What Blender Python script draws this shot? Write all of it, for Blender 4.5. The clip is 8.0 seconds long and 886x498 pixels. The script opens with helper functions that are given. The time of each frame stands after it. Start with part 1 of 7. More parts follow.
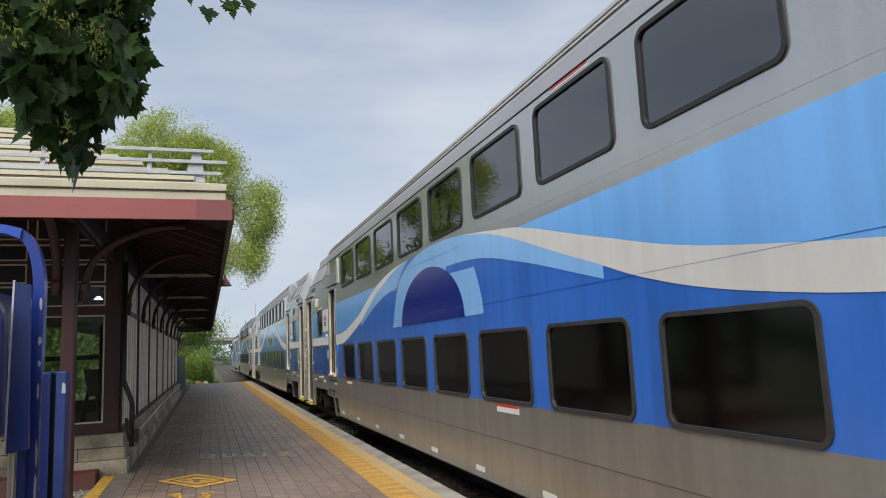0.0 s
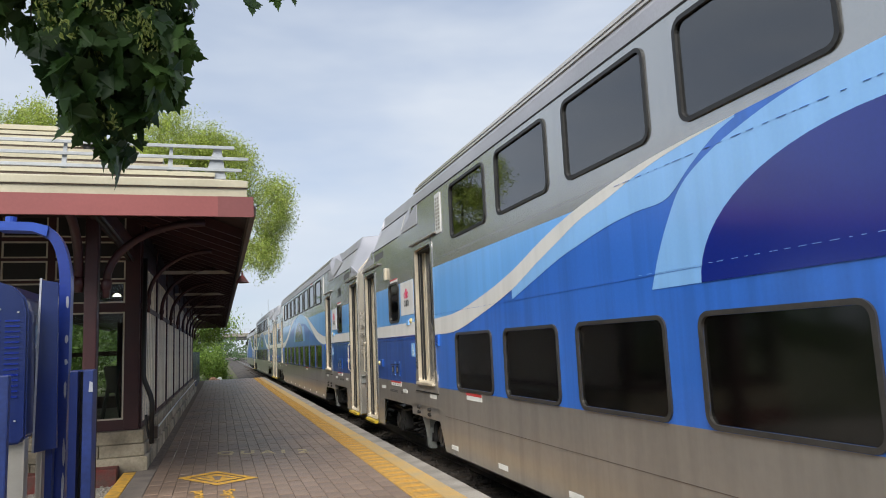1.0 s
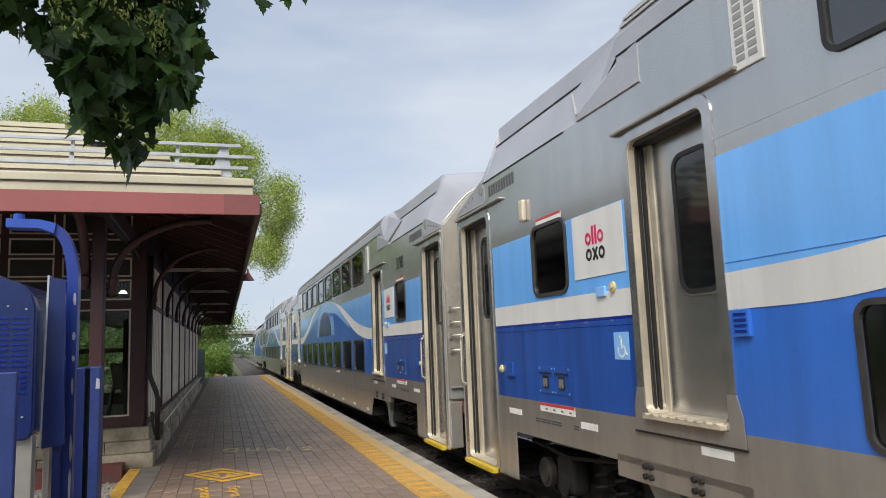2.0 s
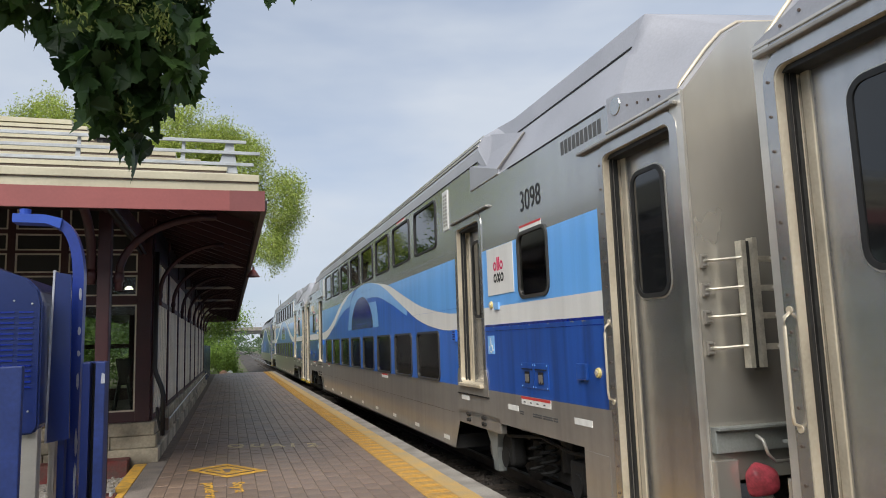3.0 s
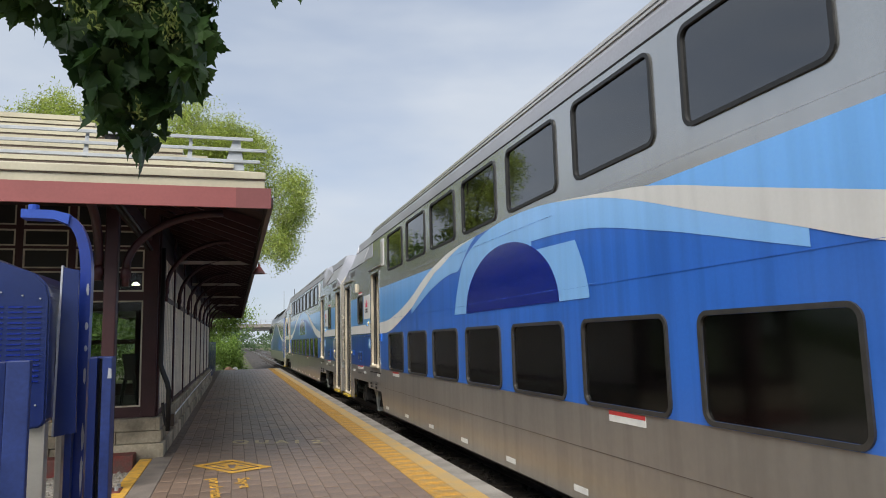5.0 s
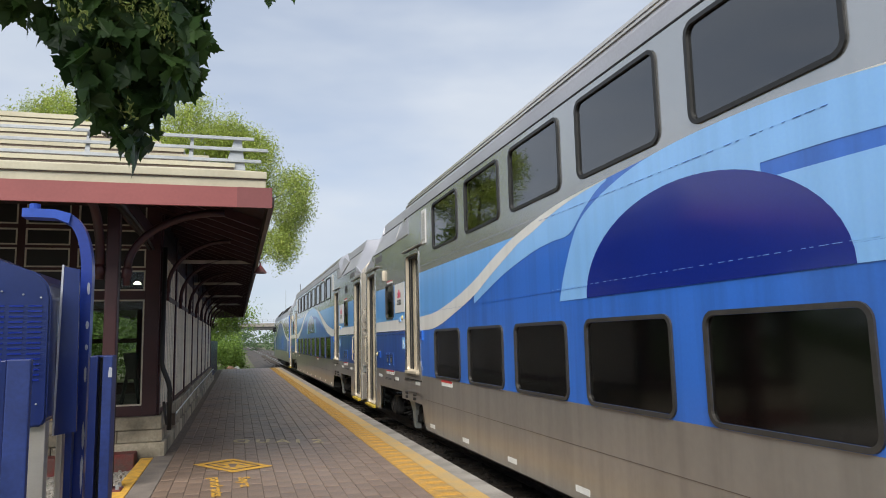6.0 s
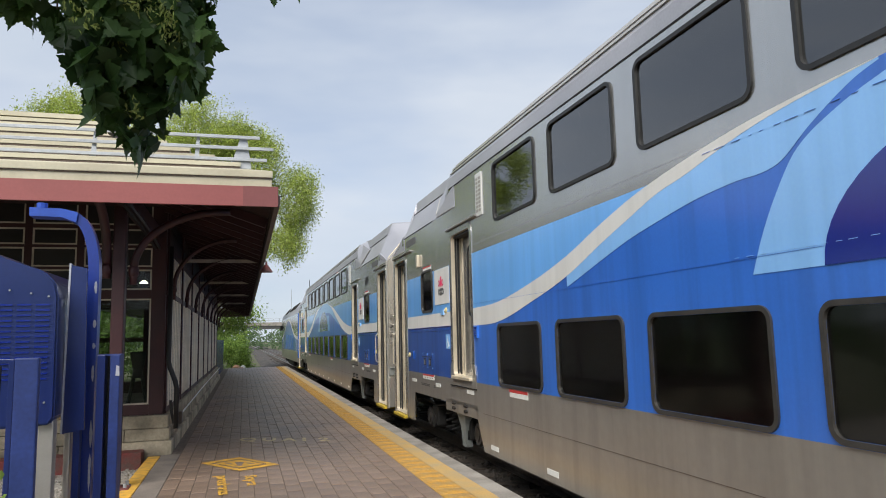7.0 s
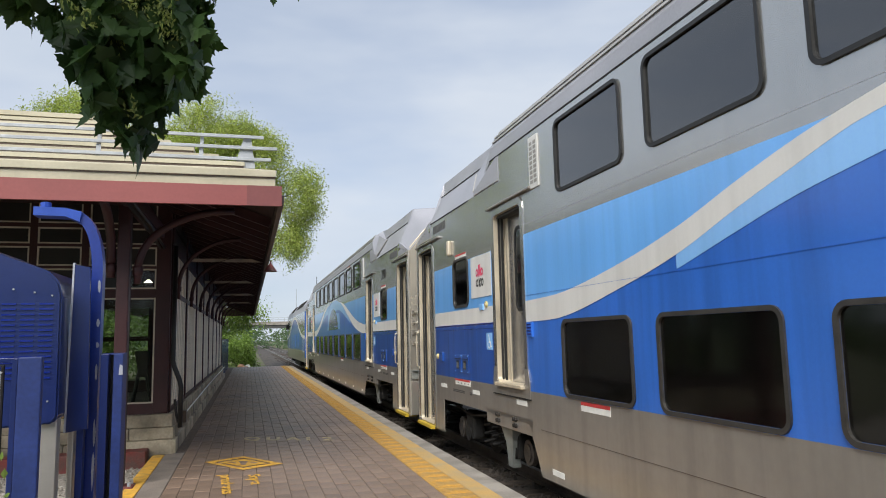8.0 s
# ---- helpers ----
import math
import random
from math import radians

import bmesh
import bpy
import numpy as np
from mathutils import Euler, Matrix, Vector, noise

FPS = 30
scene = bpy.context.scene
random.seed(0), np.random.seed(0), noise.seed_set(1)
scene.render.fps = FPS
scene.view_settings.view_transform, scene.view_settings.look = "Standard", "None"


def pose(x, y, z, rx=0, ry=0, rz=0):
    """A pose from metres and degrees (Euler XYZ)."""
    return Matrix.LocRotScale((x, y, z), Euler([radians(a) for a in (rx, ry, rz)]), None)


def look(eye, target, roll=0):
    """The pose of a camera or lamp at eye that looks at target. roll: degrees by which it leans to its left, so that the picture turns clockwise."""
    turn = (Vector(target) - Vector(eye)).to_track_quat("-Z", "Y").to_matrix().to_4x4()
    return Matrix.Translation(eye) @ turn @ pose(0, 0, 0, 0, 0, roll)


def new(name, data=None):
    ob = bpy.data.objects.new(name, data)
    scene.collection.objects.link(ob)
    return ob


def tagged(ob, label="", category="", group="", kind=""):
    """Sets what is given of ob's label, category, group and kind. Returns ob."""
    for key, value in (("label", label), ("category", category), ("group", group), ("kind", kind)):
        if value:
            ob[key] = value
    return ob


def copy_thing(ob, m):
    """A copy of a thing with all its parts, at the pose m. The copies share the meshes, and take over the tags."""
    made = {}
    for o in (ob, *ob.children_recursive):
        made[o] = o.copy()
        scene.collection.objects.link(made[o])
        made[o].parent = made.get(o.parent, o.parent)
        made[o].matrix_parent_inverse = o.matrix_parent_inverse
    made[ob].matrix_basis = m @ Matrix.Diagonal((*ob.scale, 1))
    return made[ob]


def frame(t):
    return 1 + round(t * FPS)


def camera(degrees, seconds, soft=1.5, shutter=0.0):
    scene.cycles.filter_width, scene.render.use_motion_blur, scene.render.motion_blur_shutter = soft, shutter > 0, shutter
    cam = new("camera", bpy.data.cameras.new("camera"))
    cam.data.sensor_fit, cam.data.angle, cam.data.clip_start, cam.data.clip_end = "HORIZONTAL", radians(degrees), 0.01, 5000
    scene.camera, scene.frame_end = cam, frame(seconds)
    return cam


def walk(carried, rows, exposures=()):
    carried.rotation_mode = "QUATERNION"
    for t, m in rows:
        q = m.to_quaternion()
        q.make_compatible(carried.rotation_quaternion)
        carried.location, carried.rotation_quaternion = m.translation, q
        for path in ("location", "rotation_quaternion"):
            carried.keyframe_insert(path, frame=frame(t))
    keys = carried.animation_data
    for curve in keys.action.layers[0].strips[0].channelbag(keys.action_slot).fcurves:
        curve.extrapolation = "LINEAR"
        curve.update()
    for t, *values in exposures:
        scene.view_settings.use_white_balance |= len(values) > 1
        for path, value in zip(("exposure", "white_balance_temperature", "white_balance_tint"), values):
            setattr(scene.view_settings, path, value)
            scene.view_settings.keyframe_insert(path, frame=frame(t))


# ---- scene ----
cam = camera(64.6, 8.0, soft=1.0)
PATH = [
    (0, (-0.193, 0.177, 1.551), (0.444, 2.053, 1.827), -2.6),
    (0.5, (-0.248, 0.242, 1.564), (0.384, 2.12, 1.834), -2.6),
    (1, (-0.286, 0.282, 1.574), (0.321, 2.169, 1.841), -2.5),
    (2.5, (-0.294, 0.279, 1.577), (0.295, 2.173, 1.837), -2.1),
    (3, (-0.287, 0.285, 1.571), (0.292, 2.182, 1.828), -1.9),
    (3.5, (-0.289, 0.279, 1.571), (0.288, 2.177, 1.825), -1.9),
    (4, (-0.285, 0.273, 1.569), (0.289, 2.172, 1.821), -1.6),
    (4.5, (-0.293, 0.273, 1.568), (0.274, 2.174, 1.821), -1.5),
    (6, (-0.279, 0.263, 1.569), (0.28, 2.166, 1.821), -1.3),
    (6.5, (-0.281, 0.264, 1.566), (0.27, 2.17, 1.818), -1.3),
    (7, (-0.284, 0.271, 1.564), (0.261, 2.179, 1.813), -1.4),
    (7.5, (-0.292, 0.264, 1.562), (0.247, 2.173, 1.811), -1.4),
    (8, (-0.27, 0.275, 1.565), (0.262, 2.187, 1.813), -1.3),
]
EXPOSURES = ((0, 0.02), (0.5, 0.04), (1, 0.2), (1.8, 0.16), (2.5, 0.09), (3, 0.05), (3.5, 0.0), (4, 0.0), (4.5, 0.01), (5.2, 0.08), (6, 0.15), (8, 0.15))
walk(cam, [(t, look(eye, target, roll)) for t, eye, target, roll in PATH], EXPOSURES)

# ---- light ----
world = bpy.data.worlds.new("sky")
scene.world = world
world.use_nodes = True
wn, wl = world.node_tree.nodes, world.node_tree.links
wn.clear()
w_out = wn.new("ShaderNodeOutputWorld")
w_bg = wn.new("ShaderNodeBackground")
w_sky = wn.new("ShaderNodeTexSky")
w_sky.sky_type, w_sky.sun_disc = "NISHITA", False
w_sky.sun_elevation, w_sky.sun_rotation = radians(44), radians(214)
w_gain = wn.new("ShaderNodeMixRGB")
w_gain.blend_type, w_gain.inputs[0].default_value, w_gain.inputs[2].default_value = "MULTIPLY", 1.0, (0.078, 0.098, 0.122, 1)
w_co = wn.new("ShaderNodeTexCoord")
w_map = wn.new("ShaderNodeMapping")
w_map.inputs["Scale"].default_value = (1.0, 1.0, 3.4)
w_noise = wn.new("ShaderNodeTexNoise")
w_noise.inputs["Scale"].default_value, w_noise.inputs["Detail"].default_value, w_noise.inputs["Roughness"].default_value = 1.5, 5.0, 0.5
w_ramp = wn.new("ShaderNodeValToRGB")
w_ramp.color_ramp.elements[0].position, w_ramp.color_ramp.elements[0].color = 0.36, (0.50, 0.50, 0.50, 1)
w_ramp.color_ramp.elements[1].position, w_ramp.color_ramp.elements[1].color = 0.60, (0.92, 0.92, 0.92, 1)
w_tone = wn.new("ShaderNodeTexNoise")
w_tone.inputs["Scale"].default_value, w_tone.inputs["Detail"].default_value = 2.6, 4.0
w_cloud = wn.new("ShaderNodeValToRGB")
w_cloud.color_ramp.elements[0].position, w_cloud.color_ramp.elements[0].color = 0.3, (0.555, 0.622, 0.722, 1)
w_cloud.color_ramp.elements[1].position, w_cloud.color_ramp.elements[1].color = 0.7, (0.675, 0.725, 0.795, 1)
w_mix = wn.new("ShaderNodeMixRGB")
wl.new(w_co.outputs["Generated"], w_map.inputs["Vector"])
wl.new(w_map.outputs[0], w_noise.inputs["Vector"])
wl.new(w_map.outputs[0], w_tone.inputs["Vector"])
wl.new(w_noise.outputs[0], w_ramp.inputs[0])
wl.new(w_tone.outputs[0], w_cloud.inputs[0])
wl.new(w_sky.outputs[0], w_gain.inputs[1])
wl.new(w_ramp.outputs[0], w_mix.inputs[0])
wl.new(w_gain.outputs[0], w_mix.inputs[1])
wl.new(w_cloud.outputs[0], w_mix.inputs[2])
wl.new(w_mix.outputs[0], w_bg.inputs["Color"])
wl.new(w_bg.outputs[0], w_out.inputs["Surface"])
w_bg.inputs["Strength"].default_value = 1.0
sun = new("sun", bpy.data.lights.new("sun", "SUN"))
sun.data.energy, sun.data.angle, sun.data.color = 4.1, radians(40), (1.0, 0.96, 0.90)
sun.matrix_world = look((-16, -24, 28), (0, 0, 0))


# ---- materials ----
def material(name, colour, rough=0.6, metal=0.0, vary=0.15, scale=6.0, bump=0.1, fine=60.0, stretch=(1, 1, 1), tint=None, spec=0.5, coat=0.0, streak=0.0, per_piece=0.0):
    """Two scales of noise on the colour, fine relief, and optional rain streaks and change from piece to piece."""
    m = bpy.data.materials.new(name)
    m.use_nodes = True
    n, k = m.node_tree.nodes, m.node_tree.links
    b = n["Principled BSDF"]
    b.inputs["Roughness"].default_value, b.inputs["Metallic"].default_value = rough, metal
    b.inputs["Specular IOR Level"].default_value, b.inputs["Coat Weight"].default_value = spec, coat
    b.inputs["Coat Roughness"].default_value = 0.12
    co = n.new("ShaderNodeTexCoord")
    mp = n.new("ShaderNodeMapping")
    mp.inputs["Scale"].default_value = stretch
    k.new(co.outputs["Object"], mp.inputs["Vector"])
    big, small = n.new("ShaderNodeTexNoise"), n.new("ShaderNodeTexNoise")
    big.inputs["Scale"].default_value, big.inputs["Detail"].default_value = scale, 4
    small.inputs["Scale"].default_value, small.inputs["Detail"].default_value = fine, 3
    k.new(mp.outputs[0], big.inputs["Vector"])
    k.new(mp.outputs[0], small.inputs["Vector"])
    other = tint or tuple(c * (1 - 2.2 * vary) for c in colour)
    ramp = n.new("ShaderNodeValToRGB")
    ramp.color_ramp.elements[0].position, ramp.color_ramp.elements[0].color = 0.32, (*other, 1)
    ramp.color_ramp.elements[1].position, ramp.color_ramp.elements[1].color = 0.62, (*colour, 1)
    k.new(big.outputs[0], ramp.inputs[0])
    last = ramp.outputs[0]
    grain = n.new("ShaderNodeMixRGB")
    grain.blend_type, grain.inputs[0].default_value = "OVERLAY", min(1.0, vary * 1.6)
    k.new(last, grain.inputs[1])
    k.new(small.outputs[0], grain.inputs[2])
    last = grain.outputs[0]
    if streak:
        sm = n.new("ShaderNodeMapping")
        sm.inputs["Scale"].default_value = (1, 4.0, 0.22)
        sn = n.new("ShaderNodeTexNoise")
        sn.inputs["Scale"].default_value, sn.inputs["Detail"].default_value = 1.6, 5
        sr = n.new("ShaderNodeValToRGB")
        sr.color_ramp.elements[0].position, sr.color_ramp.elements[0].color = 0.36, (1 - streak, 1 - streak, 1 - streak, 1)
        sr.color_ramp.elements[1].position, sr.color_ramp.elements[1].color = 0.58, (1, 1, 1, 1)
        sx = n.new("ShaderNodeMixRGB")
        sx.blend_type, sx.inputs[0].default_value = "MULTIPLY", 1
        k.new(co.outputs["Object"], sm.inputs["Vector"])
        k.new(sm.outputs[0], sn.inputs["Vector"])
        k.new(sn.outputs[0], sr.inputs[0])
        k.new(last, sx.inputs[1])
        k.new(sr.outputs[0], sx.inputs[2])
        last = sx.outputs[0]
    if per_piece:
        oi = n.new("ShaderNodeObjectInfo")
        ge = n.new("ShaderNodeNewGeometry")
        ad = n.new("ShaderNodeMath")
        ad.operation = "ADD"
        fr = n.new("ShaderNodeMath")
        fr.operation = "FRACT"
        mr = n.new("ShaderNodeMapRange")
        mr.inputs["To Min"].default_value, mr.inputs["To Max"].default_value = 1 - per_piece, 1 + per_piece
        px = n.new("ShaderNodeMixRGB")
        px.blend_type, px.inputs[0].default_value = "MULTIPLY", 1
        k.new(oi.outputs["Random"], ad.inputs[0])
        k.new(ge.outputs["Random Per Island"], ad.inputs[1])
        k.new(ad.outputs[0], fr.inputs[0])
        k.new(fr.outputs[0], mr.inputs["Value"])
        k.new(last, px.inputs[1])
        k.new(mr.outputs[0], px.inputs[2])
        last = px.outputs[0]
    k.new(last, b.inputs["Base Color"])
    rr = n.new("ShaderNodeMapRange")
    rr.inputs["To Min"].default_value, rr.inputs["To Max"].default_value = max(0.02, rough * 0.8), min(1, rough * 1.2)
    k.new(big.outputs[0], rr.inputs["Value"])
    k.new(rr.outputs[0], b.inputs["Roughness"])
    if bump:
        bp = n.new("ShaderNodeBump")
        bp.inputs["Strength"].default_value, bp.inputs["Distance"].default_value = bump, 0.01
        k.new(small.outputs[0], bp.inputs["Height"])
        k.new(bp.outputs[0], b.inputs["Normal"])
    return m


def glass(name, through_colour, gloss=1.0, rough=0.02, ior=1.5):
    """A thin tinted pane: gloss by Fresnel, the rest passes through darkened."""
    m = bpy.data.materials.new(name)
    m.use_nodes = True
    n, k = m.node_tree.nodes, m.node_tree.links
    n.clear()
    out, mix = n.new("ShaderNodeOutputMaterial"), n.new("ShaderNodeMixShader")
    tr, gl, fr = n.new("ShaderNodeBsdfTransparent"), n.new("ShaderNodeBsdfGlossy"), n.new("ShaderNodeFresnel")
    tr.inputs["Color"].default_value = (*through_colour, 1)
    gl.inputs["Roughness"].default_value, gl.inputs["Color"].default_value = rough, (gloss, gloss, gloss, 1)
    fr.inputs["IOR"].default_value = ior
    nz, bp = n.new("ShaderNodeTexNoise"), n.new("ShaderNodeBump")
    nz.inputs["Scale"].default_value = 1.3
    bp.inputs["Strength"].default_value, bp.inputs["Distance"].default_value = 0.05, 0.02
    k.new(nz.outputs[0], bp.inputs["Height"])
    k.new(bp.outputs[0], gl.inputs["Normal"])
    k.new(fr.outputs[0], mix.inputs[0])
    k.new(tr.outputs[0], mix.inputs[1])
    k.new(gl.outputs[0], mix.inputs[2])
    k.new(mix.outputs[0], out.inputs["Surface"])
    return m


def glowing(name, colour, strength):
    m = bpy.data.materials.new(name)
    m.use_nodes = True
    b = m.node_tree.nodes["Principled BSDF"]
    b.inputs["Base Color"].default_value = (*colour, 1)
    b.inputs["Emission Color"].default_value, b.inputs["Emission Strength"].default_value = (*colour, 1), strength
    return m


M_STEEL = material("stainless_steel", (0.66, 0.63, 0.575), 0.30, 0.6, 0.06, 1.2, 0.04, 90, (1, 0.25, 3), streak=0.10)
M_GREY = material("grey_car_paint", (0.52, 0.52, 0.505), 0.24, 0.82, 0.05, 0.6, 0.02, 60, streak=0.05, coat=0.7)
M_SKIRT = material("dull_grey_skirt", (0.36, 0.335, 0.30), 0.32, 0.5, 0.05, 0.5, 0.02, 14, streak=0.14, coat=0.4)
M_DOOR = material("brushed_steel_door", (0.58, 0.572, 0.56), 0.25, 0.9, 0.07, 1.0, 0.04, 120, (1, 0.5, 4), streak=0.14)
M_BRASS = material("aged_beige_door_frame", (0.74, 0.65, 0.50), 0.36, 0.35, 0.12, 3.0, 0.06, 50, streak=0.2)
M_ENDSTEEL = material("stainless_end_steel", (0.74, 0.70, 0.62), 0.26, 0.72, 0.08, 1.6, 0.05, 5, (1, 1, 0.5), streak=0.12)
M_PALESTEEL = material("pale_worn_gate_steel", (0.60, 0.56, 0.47), 0.42, 0.5, 0.15, 8, 0.1)
M_ROOF = material("silver_roof", (0.43, 0.43, 0.46), 0.42, 0.4, 0.08, 0.9, 0.03, 50)
M_LIGHTBLUE = material("light_blue_paint", (0.160, 0.445, 0.92), 0.3, 0.0, 0.04, 0.7, 0.015, 40, streak=0.10, coat=0.8)
M_PALEBLUE = material("pale_blue_vinyl", (0.25, 0.52, 0.92), 0.3, 0.0, 0.04, 0.8, 0.015, 40, streak=0.08, coat=0.7)
M_MIDBLUE = material("mid_blue_paint", (0.036, 0.164, 0.63), 0.3, 0.0, 0.05, 0.7, 0.015, 40, streak=0.2, coat=0.7)
M_DARKBLUE = material("dark_blue_paint", (0.016, 0.086, 0.39), 0.3, 0.0, 0.06, 0.7, 0.015, 40, streak=0.36, coat=0.7)
M_NAVY = material("navy_vinyl", (0.006, 0.022, 0.24), 0.22, 0.0, 0.05, 0.9, 0.006, 40, coat=1.0)
M_WHITE = material("off_white_vinyl", (0.66, 0.65, 0.62), 0.4, 0.0, 0.04, 0.9, 0.02, 40, streak=0.08)
M_RUBBER = material("black_rubber", (0.018, 0.018, 0.018), 0.5, 0.0, 0.2, 20, 0.05)
# rubber lightened: the grey highlight on the rim is put into the colour
M_GASKET = material("weathered_window_gasket", (0.046, 0.043, 0.039), 0.42, 0.0, 0.15, 10, 0.05)
M_BLACK = material("underframe_black", (0.016, 0.015, 0.014), 0.75, 0.1, 0.3, 6, 0.3, 60)
M_GRIME = material("grimy_bogie_iron", (0.034, 0.030, 0.027), 0.65, 0.3, 0.3, 5, 0.4, 50)
M_WHEEL = material("worn_wheel_steel", (0.20, 0.18, 0.165), 0.45, 0.8, 0.2, 8, 0.2)
M_TEAL = material("teal_grey_bracket", (0.27, 0.285, 0.27), 0.5, 0.2, 0.12, 5, 0.1)
M_YELLOW = material("yellow_step_paint", (0.62, 0.43, 0.03), 0.5, 0.0, 0.12, 6, 0.1)
M_KNOB = material("pale_yellow_knob", (0.68, 0.56, 0.22), 0.5, 0.0, 0.12, 9, 0.05)
M_RED = material("red_placard", (0.55, 0.05, 0.05), 0.5, 0, 0.08, 8, 0.0)
M_PLUG = material("faded_red_plug", (0.42, 0.055, 0.075), 0.6, 0, 0.25, 14, 0.3)
M_PINKRED = material("magenta_red_vinyl", (0.60, 0.02, 0.10), 0.4, 0, 0.05, 8, 0.0)
M_REFLECT = material("white_reflector_tape", (0.78, 0.78, 0.74), 0.35, 0, 0.06, 12, 0.0)
M_SEAT = material("olive_seat_fabric", (0.16, 0.17, 0.07), 0.85, 0, 0.15, 8, 0.2)
M_CABIN = material("cabin_lining", (0.12, 0.12, 0.12), 0.7, 0, 0.1, 3, 0.0)
M_GLASS_LOW = glass("dark_tinted_glass", (0.10, 0.10, 0.095), 1.0, 0.09, 1.6)
M_GLASS_UP = glass("grey_tinted_glass", (0.24, 0.255, 0.265), 1.0, 0.02, 2.15)
M_GLASS_HALL = glass("hall_glass", (0.80, 0.83, 0.80), 1.0, 0.02, 1.25)
M_STRIP = glowing("cabin_light_strip", (1.0, 0.93, 0.62), 2.2)
M_LAMP = glowing("hall_lamp_glow", (1.0, 0.93, 0.72), 4.0)
M_PAVER = material("grey_brown_paver", (0.275, 0.192, 0.138), 0.46, 0, 0.18, 0.9, 0.5, 45, tint=(0.150, 0.104, 0.080), per_piece=0.12)
M_JOINT = material("sandy_joint", (0.20, 0.152, 0.118), 0.95, 0, 0.25, 12, 0.4, 80)
M_TACTILE = material("worn_yellow_tactile", (0.55, 0.31, 0.055), 0.7, 0, 0.2, 3.5, 0.3, 50, tint=(0.30, 0.21, 0.10), per_piece=0.14)
M_PALEYELLOW = material("faded_yellow_concrete", (0.52, 0.33, 0.11), 0.8, 0, 0.16, 3.0, 0.3, 60, tint=(0.40, 0.30, 0.16))
M_CONCRETE = material("weathered_concrete", (0.34, 0.31, 0.27), 0.85, 0, 0.16, 2.5, 0.4, 50, tint=(0.20, 0.18, 0.155))
M_MARK = material("worn_yellow_marking", (0.76, 0.42, 0.05), 0.7, 0, 0.14, 8, 0.2, 60, tint=(0.46, 0.26, 0.06))
M_MARKPALE = material("faded_letter_paint", (0.62, 0.50, 0.30), 0.8, 0, 0.2, 10, 0.2, 60)
M_BALLAST = material("dark_ballast", (0.070, 0.058, 0.048), 0.95, 0, 0.3, 1.1, 1.0, 30, tint=(0.022, 0.019, 0.017), per_piece=0.3)
M_GRAVEL = material("pale_gravel", (0.36, 0.33, 0.29), 0.95, 0, 0.3, 25, 1.0, 60, tint=(0.2, 0.18, 0.15), per_piece=0.25)
M_EARTH = material("grassy_earth", (0.085, 0.10, 0.035), 0.95, 0, 0.3, 0.6, 0.6, 12, tint=(0.11, 0.095, 0.06))
M_RAIL = material("rail_steel", (0.30, 0.26, 0.23), 0.35, 0.85, 0.15, 5, 0.1)
M_SLEEPER = material("sleeper_wood", (0.07, 0.055, 0.042), 0.9, 0, 0.3, 8, 0.5, 50)
M_SALMON = material("salmon_red_fascia", (0.285, 0.078, 0.073), 0.55, 0, 0.06, 1.4, 0.06, 30)
# salmon fascia red darkened: shade at the corner put into the colour
M_SALMONSHADE = material("dull_red_flashing", (0.205, 0.060, 0.058), 0.55, 0, 0.06, 1.4, 0.06, 30)
M_MAROON = material("dark_maroon_paint", (0.042, 0.009, 0.011), 0.5, 0, 0.12, 3, 0.08, 40)
M_SOFFIT = material("maroon_soffit_boards", (0.030, 0.011, 0.010), 0.7, 0, 0.2, 3, 0.2, 40)
M_CREAM = material("cream_roof_panel", (0.50, 0.46, 0.335), 0.5, 0, 0.07, 1.5, 0.05, 30, tint=(0.41, 0.37, 0.265))
M_BEAD = material("cream_glazing_bead", (0.52, 0.46, 0.37), 0.6, 0, 0.1, 5, 0.0)
M_SLAT = material("cream_timber_slat", (0.86, 0.79, 0.65), 0.6, 0, 0.08, 4, 0.2, 40, per_piece=0.12)
M_GUTTER = material("brown_gutter", (0.13, 0.095, 0.075), 0.5, 0.2, 0.1, 2, 0.05)
M_GALV = material("galvanised_rail", (0.40, 0.42, 0.44), 0.5, 0.3, 0.1, 5, 0.05)
M_STONE = material("buff_stone", (0.44, 0.38, 0.28), 0.9, 0, 0.2, 2.2, 0.5, 30, tint=(0.13, 0.108, 0.078), per_piece=0.15)
M_PANEL = material("dark_wall_panel", (0.016, 0.012, 0.012), 0.45, 0, 0.15, 3, 0.03)
M_LIFTBLUE = material("royal_blue_enamel", (0.0045, 0.017, 0.115), 0.35, 0, 0.08, 2.0, 0.04, 40, coat=0.7)
M_POSTBLUE = material("chalky_blue_paint", (0.020, 0.044, 0.195), 0.5, 0, 0.22, 3.0, 0.06, 40, streak=0.2)
# brighter blue for the mast, with the sunlight on it put into the colour
M_MASTLIT = material("bright_blue_mast_paint", (0.010, 0.036, 0.26), 0.4, 0, 0.1, 2.5, 0.04, 40, coat=0.4)
M_ARMBLUE = material("vivid_blue_arm_paint", (0.022, 0.080, 0.43), 0.45, 0, 0.08, 4, 0.04, 40)
M_PIPE = material("black_downpipe", (0.02, 0.018, 0.018), 0.5, 0.2, 0.1, 6, 0.05)
M_CHIP = material("bare_primer_chip", (0.45, 0.47, 0.52), 0.7, 0, 0.1, 20, 0.1)
M_REDBASE = material("worn_red_kerb", (0.17, 0.035, 0.03), 0.75, 0, 0.25, 6, 0.3, 40, tint=(0.10, 0.06, 0.05))
M_KERB = material("worn_brown_kerb", (0.24, 0.20, 0.165), 0.85, 0, 0.15, 2.5, 0.4, 50, tint=(0.15, 0.125, 0.105))
